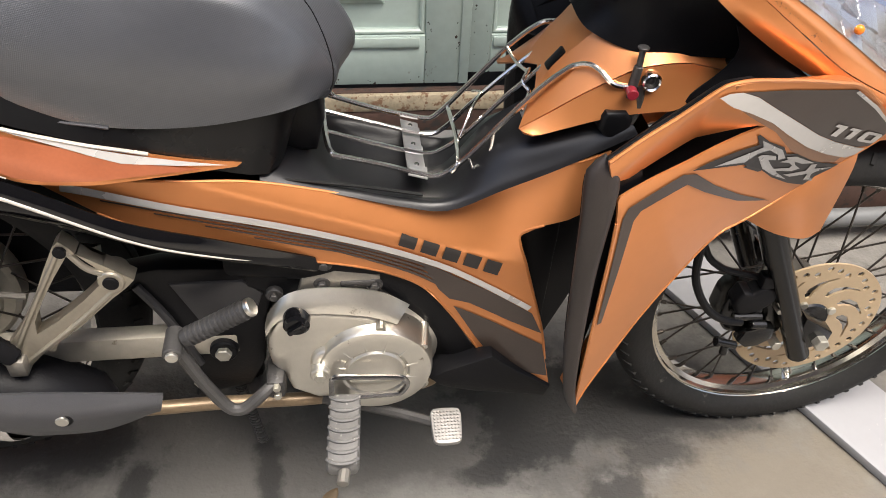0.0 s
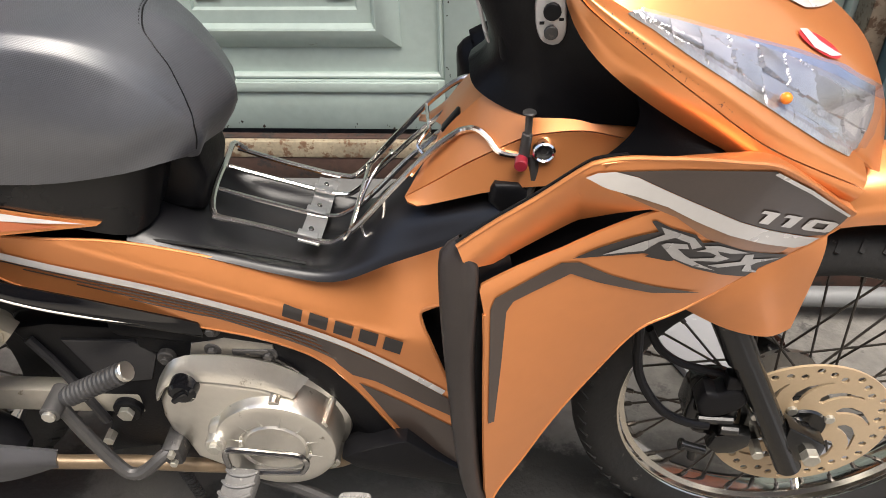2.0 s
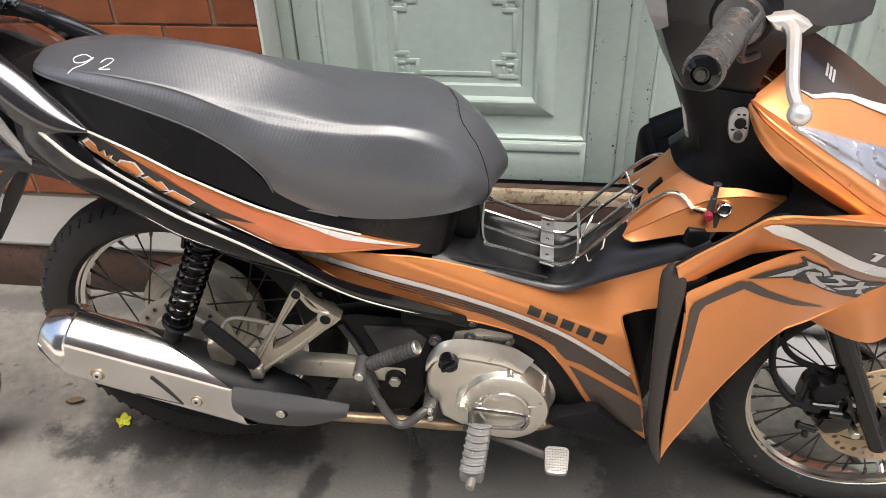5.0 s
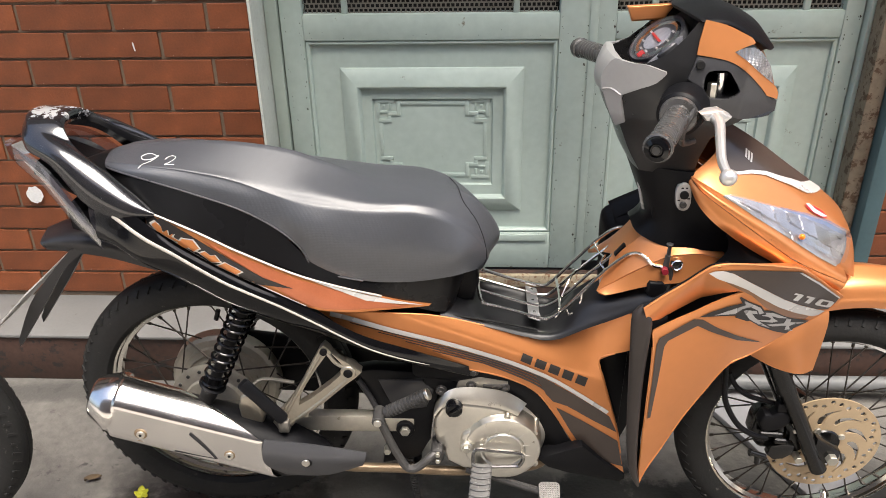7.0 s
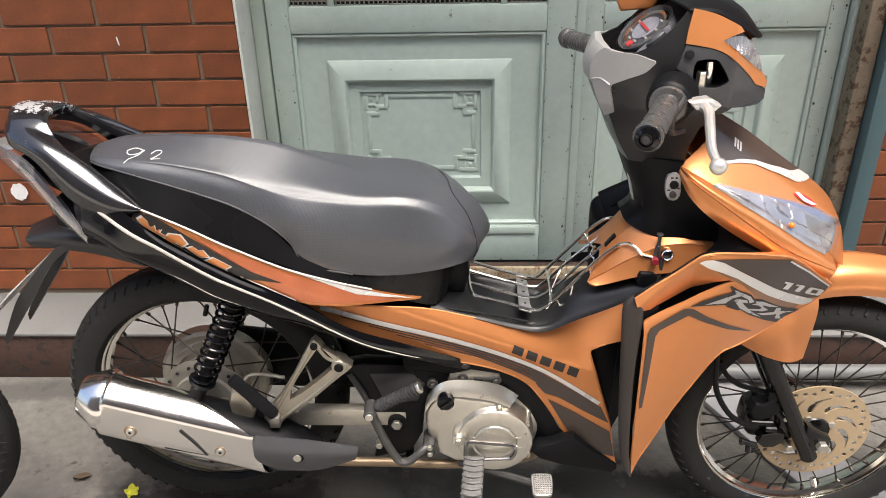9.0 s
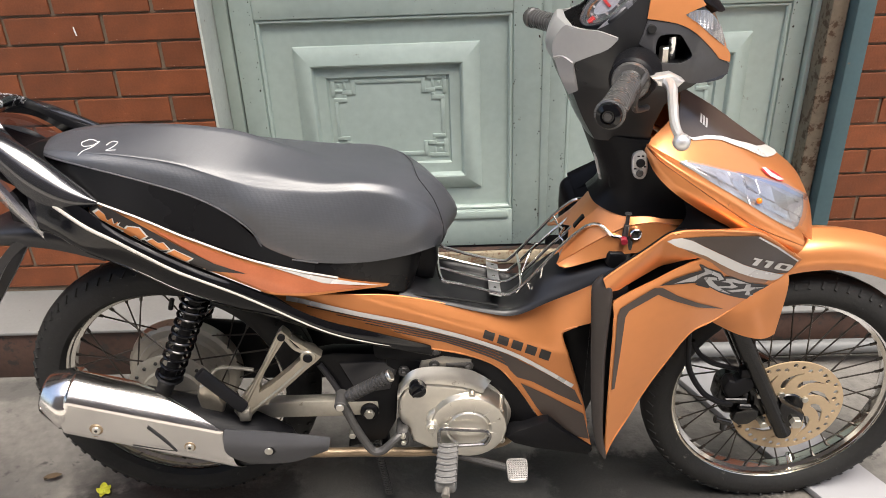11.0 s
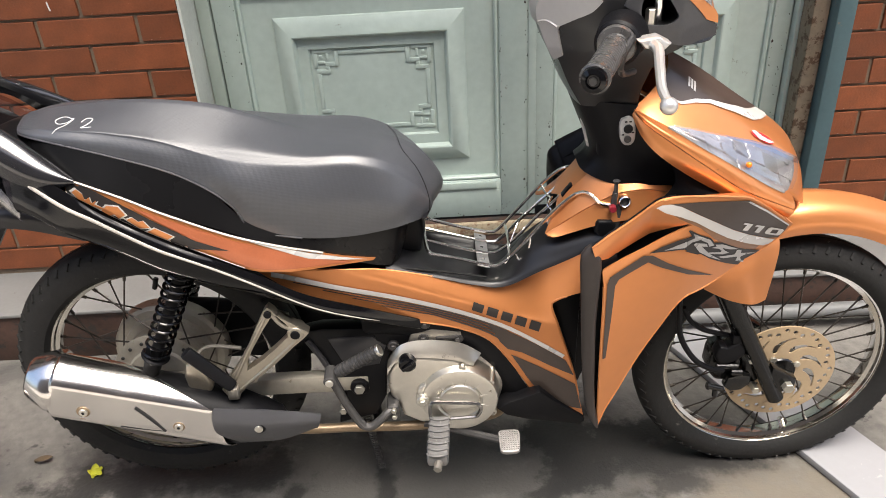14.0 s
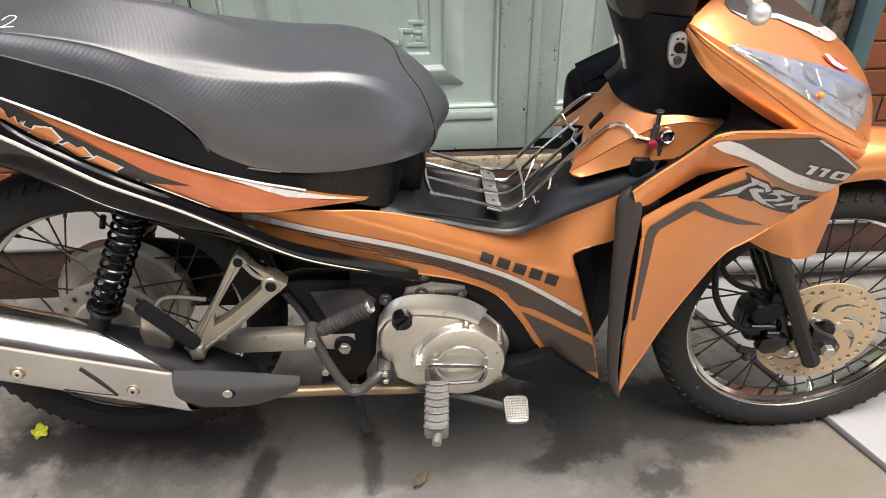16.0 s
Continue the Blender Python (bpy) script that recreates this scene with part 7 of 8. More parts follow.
bm.transform(Matrix.Translation((0.228, 0.878, 0.278)) @ Matrix.Rotation(radians(-3), 4, "Z"))
part("peg_ribs", bm, PEGR, peg)
part("peg_bolt", cyl((0.225, 0.812, 0.275), (0.228, 0.832, 0.277), 0.0075, 10), ALUD, peg)
part("peg_guard", tube([(0.214, 0.935, 0.285), (0.2145, 0.932, 0.312), (0.217, 0.932, 0.322), (0.226, 0.932, 0.326), (0.26, 0.932, 0.323), (0.298, 0.932, 0.319), (0.308, 0.932, 0.312), (0.310, 0.932, 0.303), (0.303, 0.933, 0.288), (0.295, 0.934, 0.284), (0.246, 0.935, 0.281), (0.232, 0.936, 0.280)], 0.0038, 90, 8), IRONG, bike, "bent chrome guard loop")
part("peg_bar", cyl((0.225, 0.93, 0.258), (0.225, 1.25, 0.235), 0.011, 14), IRON, bike, "black foot-peg bar")
pad = [(-0.021, -0.014), (-0.020, -0.021), (-0.013, -0.025), (0.012, -0.025), (0.019, -0.021), (0.020, -0.010), (0.018, 0.016), (0.015, 0.023), (0.006, 0.025), (-0.010, 0.025), (-0.018, 0.022), (-0.020, 0.014)]
pedal = part("brake_pedal", prism(pad, -0.005, 0.0045, 0.002, 2, None, 40, Matrix.Translation((0.362, 0.912, 0.236)) @ Matrix.Rotation(radians(12), 4, "X") @ Matrix.Rotation(radians(90), 4, "X")), PADM, bike, "grey metal brake pedal with studded pad")
bm = bmesh.new()
for i in range(8):
    for j in range(9):
        cyl((-0.0158 + 0.0045 * i, -0.019 + 0.0048 * j, 0.0045), (-0.0158 + 0.0045 * i, -0.019 + 0.0048 * j, 0.0068), 0.0016, 6, bm)
bm.transform(Matrix.Translation((0.362, 0.912, 0.236)) @ Matrix.Rotation(radians(12), 4, "X"))
part("pedal_studs", bm, PADM, pedal)
part("pedal_arm", tube([(0.345, 0.925, 0.230), (0.30, 0.945, 0.228), (0.255, 0.955, 0.236), (0.20, 0.965, 0.245)], 0.0075, 20, 8), IRON, pedal)
part("header_pipe", tube([(0.44, 1.04, 0.335), (0.415, 1.00, 0.295), (0.365, 0.985, 0.268), (0.325, 0.985, 0.238), (0.19, 0.985, 0.222), (0.06, 0.980, 0.230), (-0.06, 0.965, 0.248), (-0.15, 0.955, 0.290)], 0.0095, 50, 14), PIPEM, bike, "heat-tinted brown exhaust pipe")
part("shroud_wedge", prism([(0.343, 0.273), (0.362, 0.287), (0.425, 0.312), (0.46, 0.280), (0.512, 0.242), (0.505, 0.222), (0.40, 0.243), (0.36, 0.257)], 0.962, 1.0, 0.004), BLACK, bike, "black lower body wedge")
MU0, MU1 = Vector((-0.505, 0.962, 0.410)), Vector((-0.120, 0.972, 0.285))
ax = (MU1 - MU0).normalized()
mq = Matrix.Translation(MU0) @ Vector((0, 1, 0)).rotation_difference(ax).to_matrix().to_4x4()
muffler = part("muffler", lathe([(0, 0.035), (0.030, 0.035), (0.050, 0.045), (0.058, 0.09), (0.060, 0.30), (0.054, 0.37), (0.035, 0.44), (0.015, 0.46), (0, 0.46)], 40, Matrix.Translation((0.0, 0.004, -0.016)) @ mq), BLACK, bike, "black exhaust silencer body")
part("muffler_tip", lathe([(0.0, 0.006), (0.022, 0.006), (0.026, -0.012), (0.034, -0.016), (0.040, -0.012), (0.0575, 0.022), (0.0590, 0.036), (0.0575, 0.040), (0.050, 0.040)], 44, mq), SHIELDM, muffler, "chrome end cap")


FLAT = radians(7)


def shell_radius(a, r):
    """A round shell with one flat facet low on its outer side."""
    c = math.cos(a - FLAT)
    return min(r, 0.857 * r / c) if c > 0 else r


def shield(r, n=80, m=32):
    """The heat shield over the silencer's outer half: rounded above, flat below, stepped at its front upper corner."""
    bm = bmesh.new()
    rows = []
    for j in range(n + 1):
        t = j / n
        row = []
        for i in range(m + 1):
            u = i / m
            low = -80
            y_flat = 0.031 + (0.345 - 0.031) * t
            k = max(0.0, min(1.0, (y_flat - 0.150) / 0.185))
            top = 100 - 60 * k
            # one row of points keeps to the crease between the round and the flat
            a = radians(top + (38 - top) * u * 2) if u <= 0.5 else radians(38 + (low - 38) * (u * 2 - 1))
            ad = math.degrees(a)
            y = 0.031 + (0.326 + (0.050 * max(0.0, min(1.0, (24 - ad) / 80)) if ad < 24 else 0.0) - 0.031) * t
            k2 = min(1.0, t / 0.03)
            rr = (0.0600 + (shell_radius(a, r) - 0.0600) * k2 * k2 * (3 - 2 * k2)) * (1.0 + 0.05 * t)
            rr -= 0.0025 * (math.exp(-((u - 0.0) / 0.03) ** 2) + math.exp(-((t - 0.0) / 0.012) ** 2) + math.exp(-((t - 1.0) / 0.012) ** 2))
            a2 = radians(out_a) + top_sign * a
            row.append(mq @ Vector((rr * math.cos(a2), y, rr * math.sin(a2))))
        rows.append(row)
    add_grid(bm, rows)
    bmesh.ops.recalc_face_normals(bm, faces=bm.faces)
    return bm


test = [(mq.to_3x3() @ Vector((math.cos(radians(a)), 0, math.sin(radians(a)))), a) for a in range(0, 360, 5)]
out_a = max(test, key=lambda q: -q[0].y)[1]
top_sign = 1 if (mq.to_3x3() @ Vector((math.cos(radians(out_a + 40)), 0, math.sin(radians(out_a + 40))))).z > (mq.to_3x3() @ Vector((math.cos(radians(out_a - 40)), 0, math.sin(radians(out_a - 40))))).z else -1
heat = part("heat_shield", shield(0.0655), SHIELDM, muffler, "mirror-chrome heat shield", 33, 0.0022)
for yy, aa in ((0.098, -8), (0.268, -6)):
    d = mq.to_3x3() @ Vector((math.cos(radians(out_a + top_sign * 7)), 0, math.sin(radians(out_a + top_sign * 7))))
    a_ = radians(out_a + top_sign * aa)
    c = mq @ Vector((0.0592 * math.cos(a_), yy, 0.0592 * math.sin(a_)))
    part("shield_washer", lathe([(0.0, 0.0012), (0.0100, 0.0012), (0.0115, -0.0004), (0.0180, -0.0010), (0.0200, -0.0030), (0.0210, -0.006)], 28, Matrix.Translation(c) @ Vector((0, 1, 0)).rotation_difference(d).to_matrix().to_4x4()), PIPEM, heat, "sunk brown-stained washer")
    part("shield_bolt", cyl(c, c + d * 0.0052, 0.0078, 16), ALU, heat)
    part("bolt_socket", cyl(c + d * 0.005, c + d * 0.0058, 0.0032, 6), DARK, heat)
d0 = [mq @ Vector((q * math.cos(radians(out_a + top_sign * a)), y, q * math.sin(radians(out_a + top_sign * a)))) for y, a, q in ((0.186, 20, 0.0600), (0.218, 0, 0.0592), (0.246, -20, 0.0640), (0.21, -23, 0.0650), (0.165, -26, 0.0660))]
part("shield_groove", tube(d0[:3], 0.0026, 14, 6), DARK, heat, "black slot in the heat shield")
part("shield_groove", tube(d0[2:], 0.0016, 10, 6), DARK, heat)
guard = part("front_heat_guard", loft([[(-0.182, 0.172, 0.352), (-0.10, 0.165, 0.338), (0.007, 0.150, 0.307)], [(-0.186, 0.180, 0.330), (-0.10, 0.176, 0.315), (0.004, 0.155, 0.295)], [(-0.182, 0.178, 0.300), (-0.10, 0.172, 0.285), (-0.002, 0.150, 0.280)], [(-0.150, 0.165, 0.266), (-0.07, 0.160, 0.262), (-0.006, 0.146, 0.276)]], 18, 5, False), PODM, bike, "dark grey plastic heat guard", 50, 0.006)
part("guard_bolt", cyl((-0.105, YB - 0.185, 0.305), (-0.105, YB - 0.165, 0.305), 0.0080, 14), ALU, guard)
part("guard_washer", cyl((-0.105, YB - 0.182, 0.305), (-0.105, YB - 0.165, 0.305), 0.0125, 18), BLACK, guard)

# rear peg bracket, swing arm, damper, stand
loops = [[(-0.0679, 0.5326), (-0.0596, 0.5411), (-0.0509, 0.5319), (-0.0464, 0.5232), (-0.0328, 0.5020), (-0.0217, 0.5047), (0.0063, 0.4821), (-0.0054, 0.4697), (-0.0234, 0.4546), (-0.0669, 0.4129), (-0.1008, 0.3850), (-0.1060, 0.3736), (-0.1171, 0.3749), (-0.1343, 0.3556), (-0.1557, 0.3355), (-0.1651, 0.3444), (-0.1736, 0.3607), (-0.1593, 0.3813), (-0.1334, 0.4155), (-0.1101, 0.4531), (-0.0827, 0.5056)], [(-0.0572, 0.5152), (-0.0499, 0.5166), (-0.0310, 0.4925), (-0.0345, 0.4775), (-0.0570, 0.4550), (-0.0900, 0.4265), (-0.1130, 0.4110), (-0.1100, 0.4290), (-0.0965, 0.4550), (-0.0755, 0.4885)]]
mid = sum((Vector(p) for p in loops[1]), Vector((0, 0))) / len(loops[1])
loops[1] = [tuple(mid + (Vector(p) - mid) * 1.14) for p in loops[1]]
bracket = part("peg_bracket", fill(loops, 0.978), BRACKM, bike, "cast grey passenger-peg bracket", 30, 0.020, 0.0045)
part("bracket_bolt", cyl((-0.018, 0.9515, 0.482), (-0.018, 0.985, 0.482), 0.0088, 14), BLACK, bracket, "dark socket bolt")
for a_, b_, c_ in (((-0.066, 0.522), (-0.107, 0.452), (-0.158, 0.362)), ((-0.008, 0.477), (-0.068, 0.4205), (-0.140, 0.358)), ((-0.056, 0.527), (-0.040, 0.503), (-0.022, 0.492))):
    part("bracket_rim", tube([(a_[0], 0.9600, a_[1]), (b_[0], 0.9580, b_[1]), (c_[0], 0.9590, c_[1])], 0.0038, 16, 8), BRACKM, bracket, "raised rim of the cast bracket")
part("bracket_boss", cyl((-0.018, 0.9545, 0.482), (-0.018, 0.985, 0.482), 0.0150, 24), BRACKM, bracket)
part("bracket_bolt", cyl((-0.0605, 0.9530, 0.528), (-0.0605, 0.985, 0.528), 0.0070, 14), BLACK, bracket, "dark socket bolt")
ka, kb = Vector((-0.150, 0.953, 0.372)), Vector((-0.217, 0.940, 0.468))
kq = Matrix.Translation(ka) @ Vector((0, 1, 0)).rotation_difference(kb - ka).to_matrix().to_4x4()
rear_peg = part("passenger_peg", box(-0.0120, 0.0120, 0.0, (kb - ka).length, -0.010, 0.010, 0.006, None, kq), BLACK, bike, "folded black rubber passenger peg")
for k in range(9):
    y = 0.012 + 0.0115 * k
    part("peg_rib", box(-0.0108, 0.0108, y, y + 0.0045, -0.0118, -0.0085, 0.0008, None, kq), BLACK, rear_peg)
part("peg_hinge", box(-0.162, -0.140, 0.944, 0.978, 0.345, 0.372, 0.004), ALUD, bracket)
part("peg_plate", prism([(-0.240, 0.392), (-0.232, 0.418), (-0.210, 0.424), (-0.200, 0.398), (-0.190, 0.372), (-0.196, 0.352), (-0.236, 0.352)], 0.962, 0.985, 0.006, 3), BRACKM, bike, "cast lug behind the passenger peg")
part("peg_loop", tube([(-0.135, 1.0, 0.425), (-0.195, 1.0, 0.432), (-0.215, 0.99, 0.420), (-0.208, 0.98, 0.405)], 0.004, 16, 8), ALUD, bike)
for s in (1, -1):
    y = YB - s * 0.082
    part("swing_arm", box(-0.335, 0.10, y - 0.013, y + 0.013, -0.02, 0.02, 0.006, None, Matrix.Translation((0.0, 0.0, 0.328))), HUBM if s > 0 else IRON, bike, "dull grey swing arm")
    part("axle_block", box(-0.345, -0.250, y - 0.016, y + 0.016, 0.315, 0.362, 0.005), ALUD, bike)
    top_, bot_ = Vector((-0.190, YB - s * 0.105, 0.635)), Vector((-0.316, YB - s * 0.105, 0.378))
    d = (bot_ - top_).normalized()
    damper = part("shock_absorber", cyl(top_, top_ + (bot_ - top_) * 0.82, 0.0115, 16), BLACK, bike, "black spring shock absorber with gloss coil")
    bm = cyl(top_ + (bot_ - top_) * 0.80, bot_, 0.0185, 18, None, 0.0135)
    cyl(bot_ - Vector((0, 0.018, 0)), bot_ + Vector((0, 0.018, 0)), 0.016, 16, bm)
    part("damper_body", bm, KICKM, damper, "dull grey damper foot")
    u = d.cross(Vector((0, 1, 0))).normalized()
    w = d.cross(u)
    hel = []
    for k in range(150):
        t = k / 149
        turns = 12.5 * (t ** 0.80)
        hel.append(top_ + (bot_ - top_) * (0.02 + 0.76 * t) + 0.0225 * (math.cos(2 * math.pi * turns) * u + math.sin(2 * math.pi * turns) * w))
    part("coil_spring", tube(hel, 0.0031, 300, 8, False), GLOSS, damper, "black coil spring")
    part("spring_seat", cyl(top_ + (bot_ - top_) * 0.79, top_ + (bot_ - top_) * 0.815, 0.0265, 22), BLACK, damper)
part("chain_case", prism([(-0.36, 0.40), (-0.30, 0.44), (0.06, 0.40), (0.12, 0.36), (0.08, 0.28), (-0.30, 0.29), (-0.37, 0.34)], YB + 0.060, YB + 0.082, 0.006), BLACK, bike, "black chain case")
stand = part("centre_stand", tube([(0.085, YB + 0.06, 0.225), (0.080, YB + 0.09, 0.12), (0.074, YB + 0.13, 0.014), (0.050, YB + 0.135, 0.012)], 0.011, 24, 10), BLACK, bike, "black steel centre stand")
part("stand_leg", tube([(0.085, YB + 0.11, 0.225), (0.080, YB + 0.17, 0.12), (0.074, YB + 0.24, 0.014), (0.050, YB + 0.245, 0.012)], 0.011, 24, 10), BLACK, stand)
part("stand_bar", cyl((0.084, YB + 0.03, 0.20), (0.084, YB + 0.16, 0.20), 0.010, 12), IRON, stand)
hel = []
for k in range(160):
    t = k / 159
    p = Vector((0.078, 1.035, 0.215)).lerp(Vector((0.095, 1.05, 0.045)), t)
    hel.append(p + Vector((0.0075 * math.cos(2 * math.pi * 22 * t), 0.0075 * math.sin(2 * math.pi * 22 * t), 0)))
part("stand_spring", tube(hel, 0.0016, 320, 5, False), IRON, stand, "dark coil spring")

# ---- wire basket on the floor tunnel, with its lock ----
basket = tagged(empty("wire_basket", (0.28, YB, 0.56)), "bent chrome-wire carrier basket clipped over the motorcycle tunnel", "basket")


def wire(name, pts, r=0.003, n=30):
    part(name, tube(pts, r, n, 8), STEEL, basket)


wire("long_wire", [(0.230, 1.03, 0.592), (0.283, 1.03, 0.578), (0.339, 1.03, 0.560), (0.360, 1.03, 0.563), (0.386, 1.03, 0.586), (0.424, 1.03, 0.632), (0.460, 1.03, 0.672), (0.482, 1.03, 0.691), (0.492, 1.03, 0.697), (0.505, 1.02, 0.704), (0.516, 1.01, 0.701), (0.525, 1.0, 0.693), (0.535, 1.0, 0.689), (0.546, 1.0, 0.688)], 0.0034, 70)
wire("long_wire", [(0.222, 1.08, 0.592), (0.277, 1.08, 0.574), (0.338, 1.08, 0.557), (0.365, 1.08, 0.564), (0.392, 1.08, 0.588), (0.431, 1.08, 0.631), (0.456, 1.08, 0.655), (0.488, 1.085, 0.685), (0.492, 1.095, 0.692), (0.484, 1.11, 0.686), (0.468, 1.122, 0.664), (0.440, 1.125, 0.637), (0.400, 1.125, 0.597), (0.368, 1.125, 0.563), (0.344, 1.125, 0.555), (0.281, 1.125, 0.573), (0.222, 1.125, 0.592)], 0.0029, 110)
wire("long_wire", [(0.222, 1.165, 0.592), (0.284, 1.165, 0.570), (0.345, 1.165, 0.554), (0.366, 1.165, 0.561), (0.410, 1.165, 0.610), (0.450, 1.165, 0.654), (0.485, 1.165, 0.682), (0.507, 1.165, 0.685), (0.525, 1.160, 0.696), (0.540, 1.15, 0.708)], 0.0034, 60)
wire("rear_bar", [(0.240, 1.03, 0.588), (0.230, 1.034, 0.593), (0.225, 1.05, 0.597), (0.222, 1.08, 0.600), (0.220, 1.125, 0.600), (0.220, 1.152, 0.603), (0.222, 1.162, 0.600), (0.232, 1.165, 0.590)], 0.0034, 40)
wire("cross_wire", [(0.366, 1.026, 0.566), (0.374, 1.03, 0.577), (0.377, 1.08, 0.580), (0.377, 1.125, 0.576), (0.377, 1.168, 0.570)], 0.0028, 24)
wire("cross_wire", [(0.440, 1.028, 0.645), (0.452, 1.05, 0.655), (0.446, 1.06, 0.662), (0.455, 1.075, 0.670), (0.456, 1.085, 0.662), (0.452, 1.125, 0.652), (0.447, 1.165, 0.652)], 0.0022, 40)
wire("under_loop", [(0.386, 1.028, 0.582), (0.392, 1.022, 0.572), (0.408, 1.026, 0.590), (0.412, 1.03, 0.615)], 0.0019, 20)
wire("under_loop", [(0.380, 1.07, 0.585), (0.395, 1.09, 0.610), (0.410, 1.12, 0.615), (0.405, 1.15, 0.60)], 0.0017, 20)
part("clip_strip", loft([[(0.3165, YB - 1.026, 0.5645), (0.3165, YB - 1.045, 0.5625), (0.3165, YB - 1.080, 0.5590), (0.3165, YB - 1.125, 0.5570), (0.3165, YB - 1.160, 0.5560)], [(0.3385, YB - 1.026, 0.5575), (0.3385, YB - 1.045, 0.5555), (0.3385, YB - 1.080, 0.5520), (0.3385, YB - 1.125, 0.5500), (0.3385, YB - 1.160, 0.5490)]], 16, 2, False), CLIPM, basket, "flat steel strip under the wires", 30, 0.0014)
for y0, zc in ((1.030, 0.5665), (1.080, 0.5620), (1.125, 0.5600)):
    part("clip_fold", box(-0.0108, 0.0108, -0.0050, 0.0050, -0.0010, 0.0010, 0.0008, None, Matrix.Translation((0.3275, y0, zc + 0.0035)) @ Matrix.Rotation(radians(17), 4, "Y")), CLIPM, basket, "steel tab folded over the wire")
    part("clip_rivet", cyl((0.3275, y0 + 0.016, zc - 0.004), (0.3275, y0 + 0.016, zc - 0.0005), 0.0028, 10), IRONG, basket)
part("clip_plate", box(-0.022, 0.022, -0.010, 0.010, -0.0015, 0.0015, 0.001, None, Matrix.Translation((0.462, 1.055, 0.640)) @ Matrix.Rotation(radians(-45), 4, "Y")), CLIPM, basket)
lock = tagged(empty("hook_lock", (0.552, 1.0, 0.64)), "small steel pin lock with red button hanging on the basket hook", "lock")
part("pin", cyl((0.552, 1.0, 0.705), (0.5525, 1.0, 0.732), 0.0034, 12), KICKM, lock)
part("pin_head", cyl((0.5525, 1.0, 0.731), (0.5525, 1.0, 0.7335), 0.0062, 14), KICKM, lock)
part("lock_body", cyl((0.548, 0.999, 0.676), (0.5515, 0.999, 0.712), 0.0056, 14, None, 0.0048), KICKM, lock)
part("red_button", cyl((0.546, 0.984, 0.686), (0.547, 0.996, 0.686), 0.0060, 14), REDPL, lock)
part("lock_ring", lathe([(0.0075, -0.002), (0.0075, -0.007), (0.0090, -0.0085), (0.0105, -0.007), (0.0110, 0.010)], 28, Matrix.Translation((0.567, 0.9985, 0.696))), CHROME, lock, "thin chrome lock ring")
part("lock_barrel", lathe([(0.0, -0.0045), (0.0030, -0.0045), (0.0050, -0.0030), (0.0076, -0.0030), (0.0076, 0.012)], 24, Matrix.Translation((0.567, 0.9985, 0.696))), KICKM, lock, "dark lock barrel inside the ring")
part("lock_hasp", tube([(0.557, 0.998, 0.690), (0.559, 0.996, 0.673), (0.557, 0.995, 0.657), (0.550, 0.994, 0.642)], 0.0050, 16, 8), KICKM, lock)
part("lock_case", prism([(0.517, 0.643), (0.519, 0.658), (0.523, 0.664), (0.545, 0.664), (0.554, 0.655), (0.553, 0.632), (0.536, 0.626), (0.526, 0.633)], 0.986, 1.012, 0.006, 3), BLACK, lock, "black plastic lock case")
part("case_plug", cyl((0.512, 1.0, 0.652), (0.520, 1.0, 0.658), 0.0065, 12), IRON, lock)

# ---- loose things in the lane ----
d = Vector((0.30, -0.64, 0)).normalized()
bm = box(0.0, 1.15, 0.0, 0.155, 0.002, 0.020, 0.003)
m = Matrix(((d.x, 0.905, 0, 0.812), (d.y, 0.425, 0, 1.490), (0, 0, 1, 0), (0, 0, 0, 1)))
bm.transform(m)
bmesh.ops.recalc_face_normals(bm, faces=bm.faces)
tagged(part("white_board", bm, BOARDM), "flat white board lying on the concrete beside the front wheel", "board")

flower = tagged(empty("yellow_flower", (-0.568, 1.113, 0.0)), "small crumpled yellow flower lying on the concrete", "flower")
rng = random.Random(8)
for k in range(9):
    a = k * 2.4
    c = Vector((-0.568 + rng.uniform(0.004, 0.013) * math.cos(a), 1.113 + rng.uniform(0.004, 0.011) * math.sin(a), rng.uniform(0.006, 0.014)))
    bm = bmesh.new()
    bmesh.ops.create_icosphere(bm, subdivisions=2, radius=rng.uniform(0.008, 0.012), matrix=Matrix.Translation(c) @ Matrix.Rotation(a, 4, "Z") @ Matrix.Rotation(rng.uniform(-0.7, 0.9), 4, "Y") @ Matrix.Diagonal((1, 0.75, 0.22, 1)))
    for v in bm.verts:
        v.co += 0.0035 * noise.noise_vector(v.co * 120)
    part("petal", bm, YELLOW, flower)
part("flower_heart", lathe([(0, 0.015), (0.004, 0.013), (0.005, 0.006), (0, 0.004)], 12, Matrix.Translation((-0.568, 1.113, 0)) @ Matrix.Rotation(radians(90), 4, "X")), YELLOW, flower)


def leaf(x, y, turn, ln, material, label):
    bm = bmesh.new()
    rows = []
    for i in range(9):
        t = i / 8
        w = ln * 0.22 * math.sin(math.pi * t) ** 0.8 + 0.0006
        rows.append([Vector((ln * (t - 0.5), s * w, 0.003 + 0.010 * abs(s) * (1 - t) + 0.006 * t)) for s in (-1, 0, 1)])
    add_grid(bm, rows)
    bm.transform(Matrix.Translation((x, y, 0.003)) @ Matrix.Rotation(radians(turn), 4, "Z"))
    tagged(part("dry_leaf", bm, material, None, "", 180, 0.001), label, "leaf", "fallen leaves")


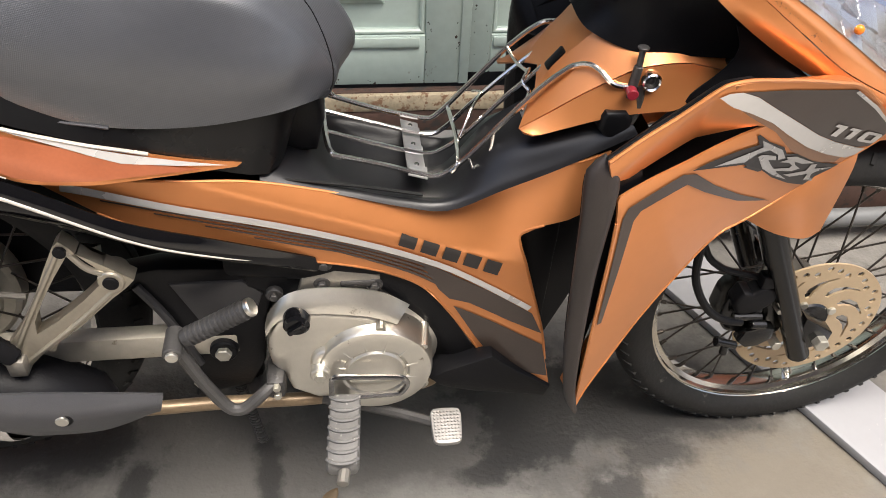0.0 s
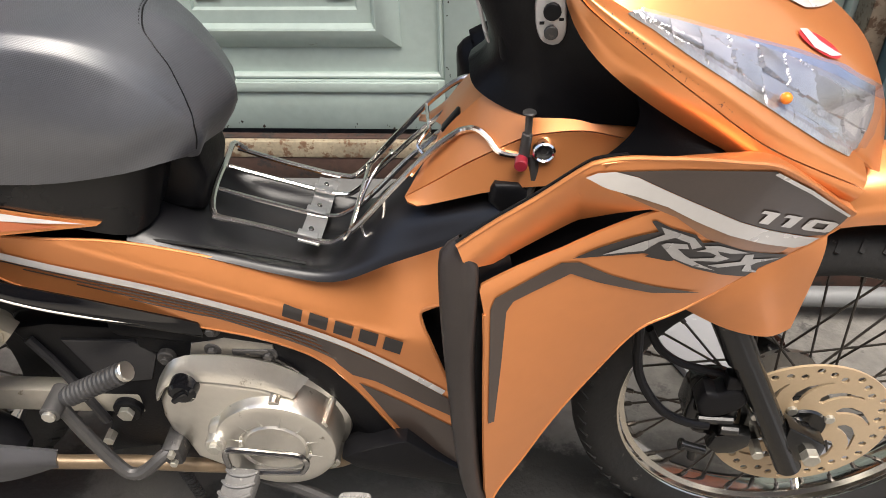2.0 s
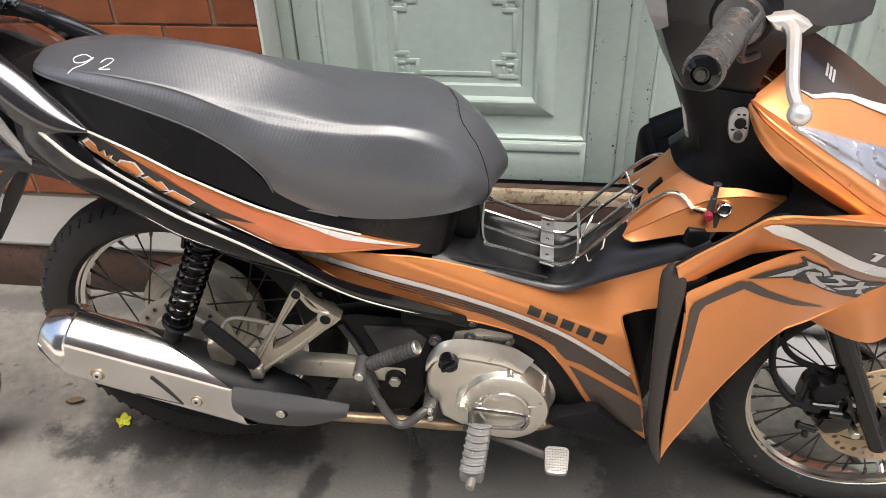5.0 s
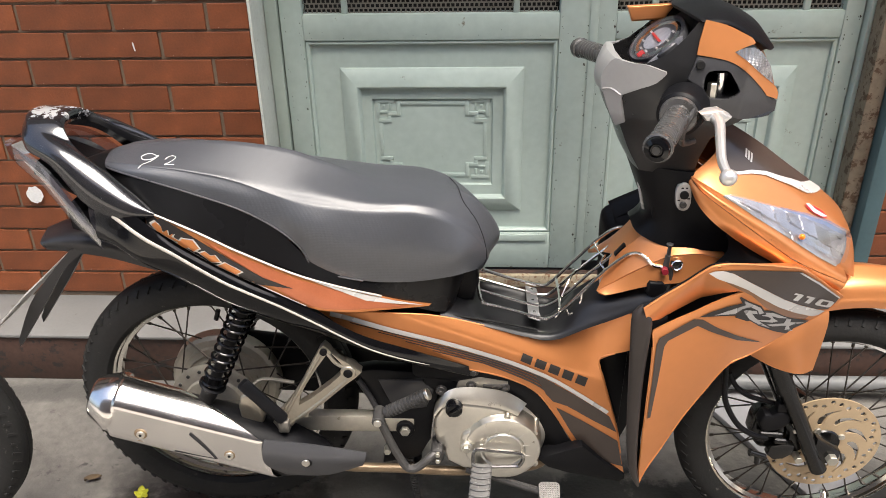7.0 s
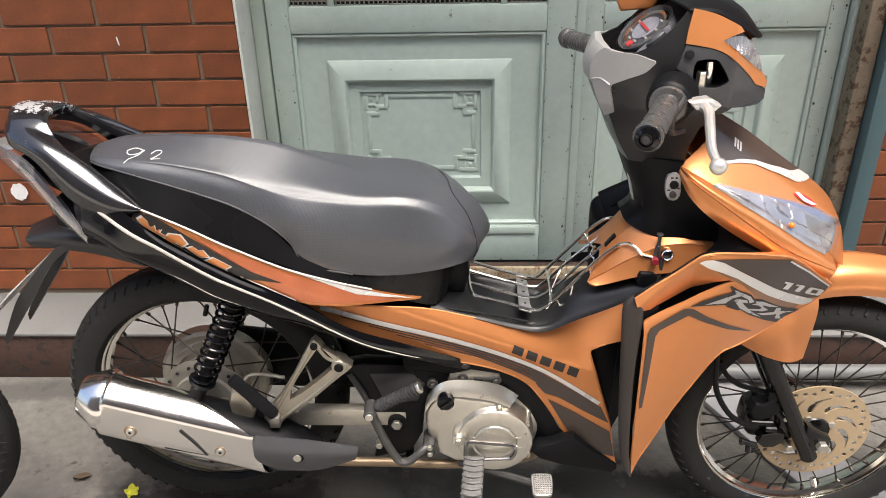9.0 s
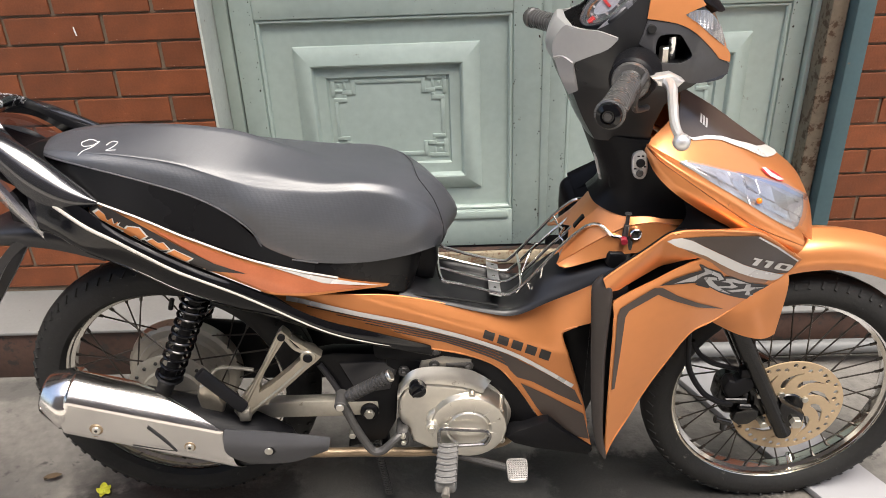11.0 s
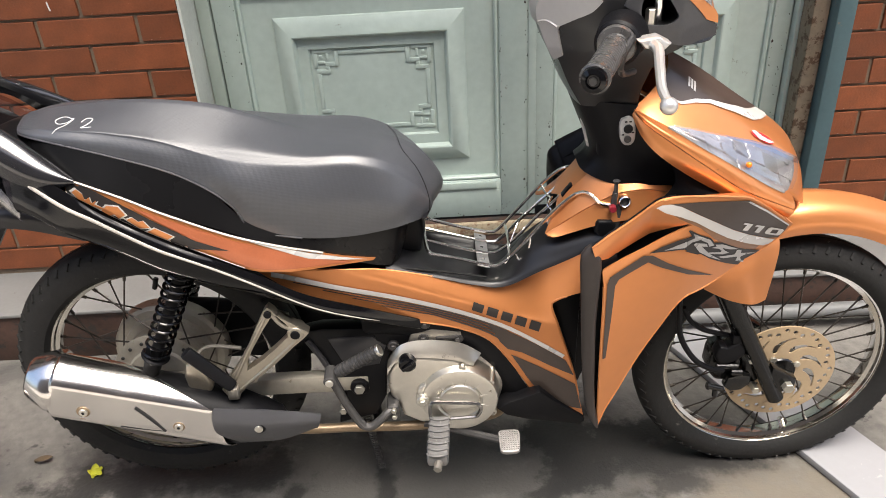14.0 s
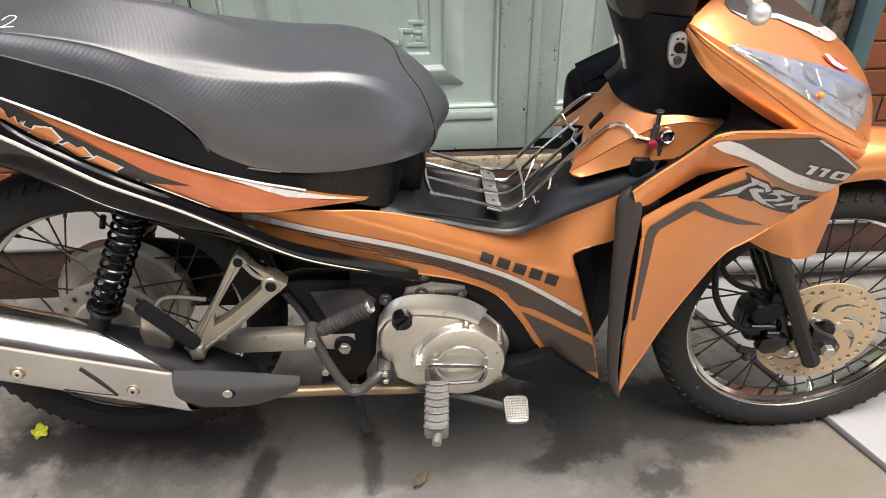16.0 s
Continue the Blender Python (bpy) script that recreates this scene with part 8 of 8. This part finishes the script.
leaf(0.196, 0.955, 55, 0.045, LEAFM, "small dry brown leaf on the concrete")
leaf(-0.705, 1.158, 20, 0.04, LEAFM, "curled dark dry leaf on the concrete")
other = tagged(empty("parked_motorcycle", (-1.005, 1.02, 0.0)), "black tyre of another motorcycle parked behind", "motorcycle")
ow = part("tyre", tyre_mesh(0.280, 0.036, 0.0022), RUBBER, None, "black front tyre")
ow.parent = other
ow.matrix_basis = Matrix.Translation((0, 0, 0.28))
orim = part("rim", rim_mesh(), RIMM, None, "shiny steel rim")
orim.parent = other
orim.matrix_basis = Matrix.Translation((0, 0, 0.28))


# paint splash and chalk tick on the brick wall
bm = bmesh.new()
ctr = bm.verts.new((-1.036, 1.7545, 0.492))
rim_ = [bm.verts.new((-1.036 + (0.024 + 0.008 * noise.noise((a, 2.0, 0))) * math.cos(a), 1.7545, 0.492 + (0.027 + 0.012 * noise.noise((a * 1.5, 5.0, 0))) * math.sin(a))) for a in [2 * math.pi * i / 40 for i in range(40)]]
for i in range(40):
    bm.faces.new((ctr, rim_[i], rim_[(i + 1) % 40]))
part("paint_splash", bm, CHALK, bpy.data.objects["wall_1"], "blot of white paint")
part("chalk_tick", tube([(-0.668, 1.7555, 0.915), (-0.667, 1.7555, 0.905), (-0.665, 1.7555, 0.893)], 0.0018, 8, 6), CHALK, bpy.data.objects["wall_1"], "short white chalk tick")

# ---- bricks of the house wall ----
PITCH, COURSE = 0.2455, 0.0702
bl, bh = PITCH - 0.0095, COURSE - 0.0068


def brick_mesh(length):
    bm = box(0, length, -0.0, 0.02, 0, bh, 0.0018)
    me = bpy.data.meshes.new("brick")
    bm.to_mesh(me)
    bm.free()
    me.materials.append(BRICKM)
    return me


MESHES = {}


def lay(wall, x0, x1, z0, z1, singly):
    """Courses of stretchers in half bond between x0 and x1; the nearest as bricks of their own."""
    rng = random.Random(5)
    far = bmesh.new()
    base = -0.715  # a joint of an even course
    zj = 0.809
    k0 = math.floor((z0 - zj) / COURSE)
    for r in range(k0, int((z1 - zj) / COURSE) + 1):
        zz = zj + r * COURSE - 0.0045
        off = base + (0.0 if r % 2 == 0 else 0.1165) + 0.0048
        i0 = math.floor((x0 - off) / PITCH) - 1
        for i in range(i0, int((x1 - off) / PITCH) + 2):
            a, b = max(off + i * PITCH, x0), min(off + i * PITCH + bl, x1)
            if b - a < 0.02:
                continue
            if zz < LEDGE or zz > 2.95:
                continue
            y = WY + rng.uniform(-0.0012, 0.0012)
            if singly and zz < 1.2 and -1.75 < a and a < 2.0:
                key = round(b - a, 3)
                if key not in MESHES:
                    MESHES[key] = brick_mesh(key)
                ob = new("brick", MESHES[key])
                ob.parent = wall
                ob.matrix_basis = Matrix.Translation((a, y, zz)) @ Matrix.Rotation(rng.uniform(-0.003, 0.003), 4, "Y")
            else:
                box(a, b, y, y + 0.02, zz, zz + bh, 0.0, far)
    ob = part("far_bricks", far, BRICKM, wall)
    ob["kind"] = "stuff"


lay(bpy.data.objects["wall_1"], -3.6, -0.364, LEDGE, 2.95, True)
lay(bpy.data.objects["wall_2"], 1.296, 3.4, LEDGE, 2.95, True)
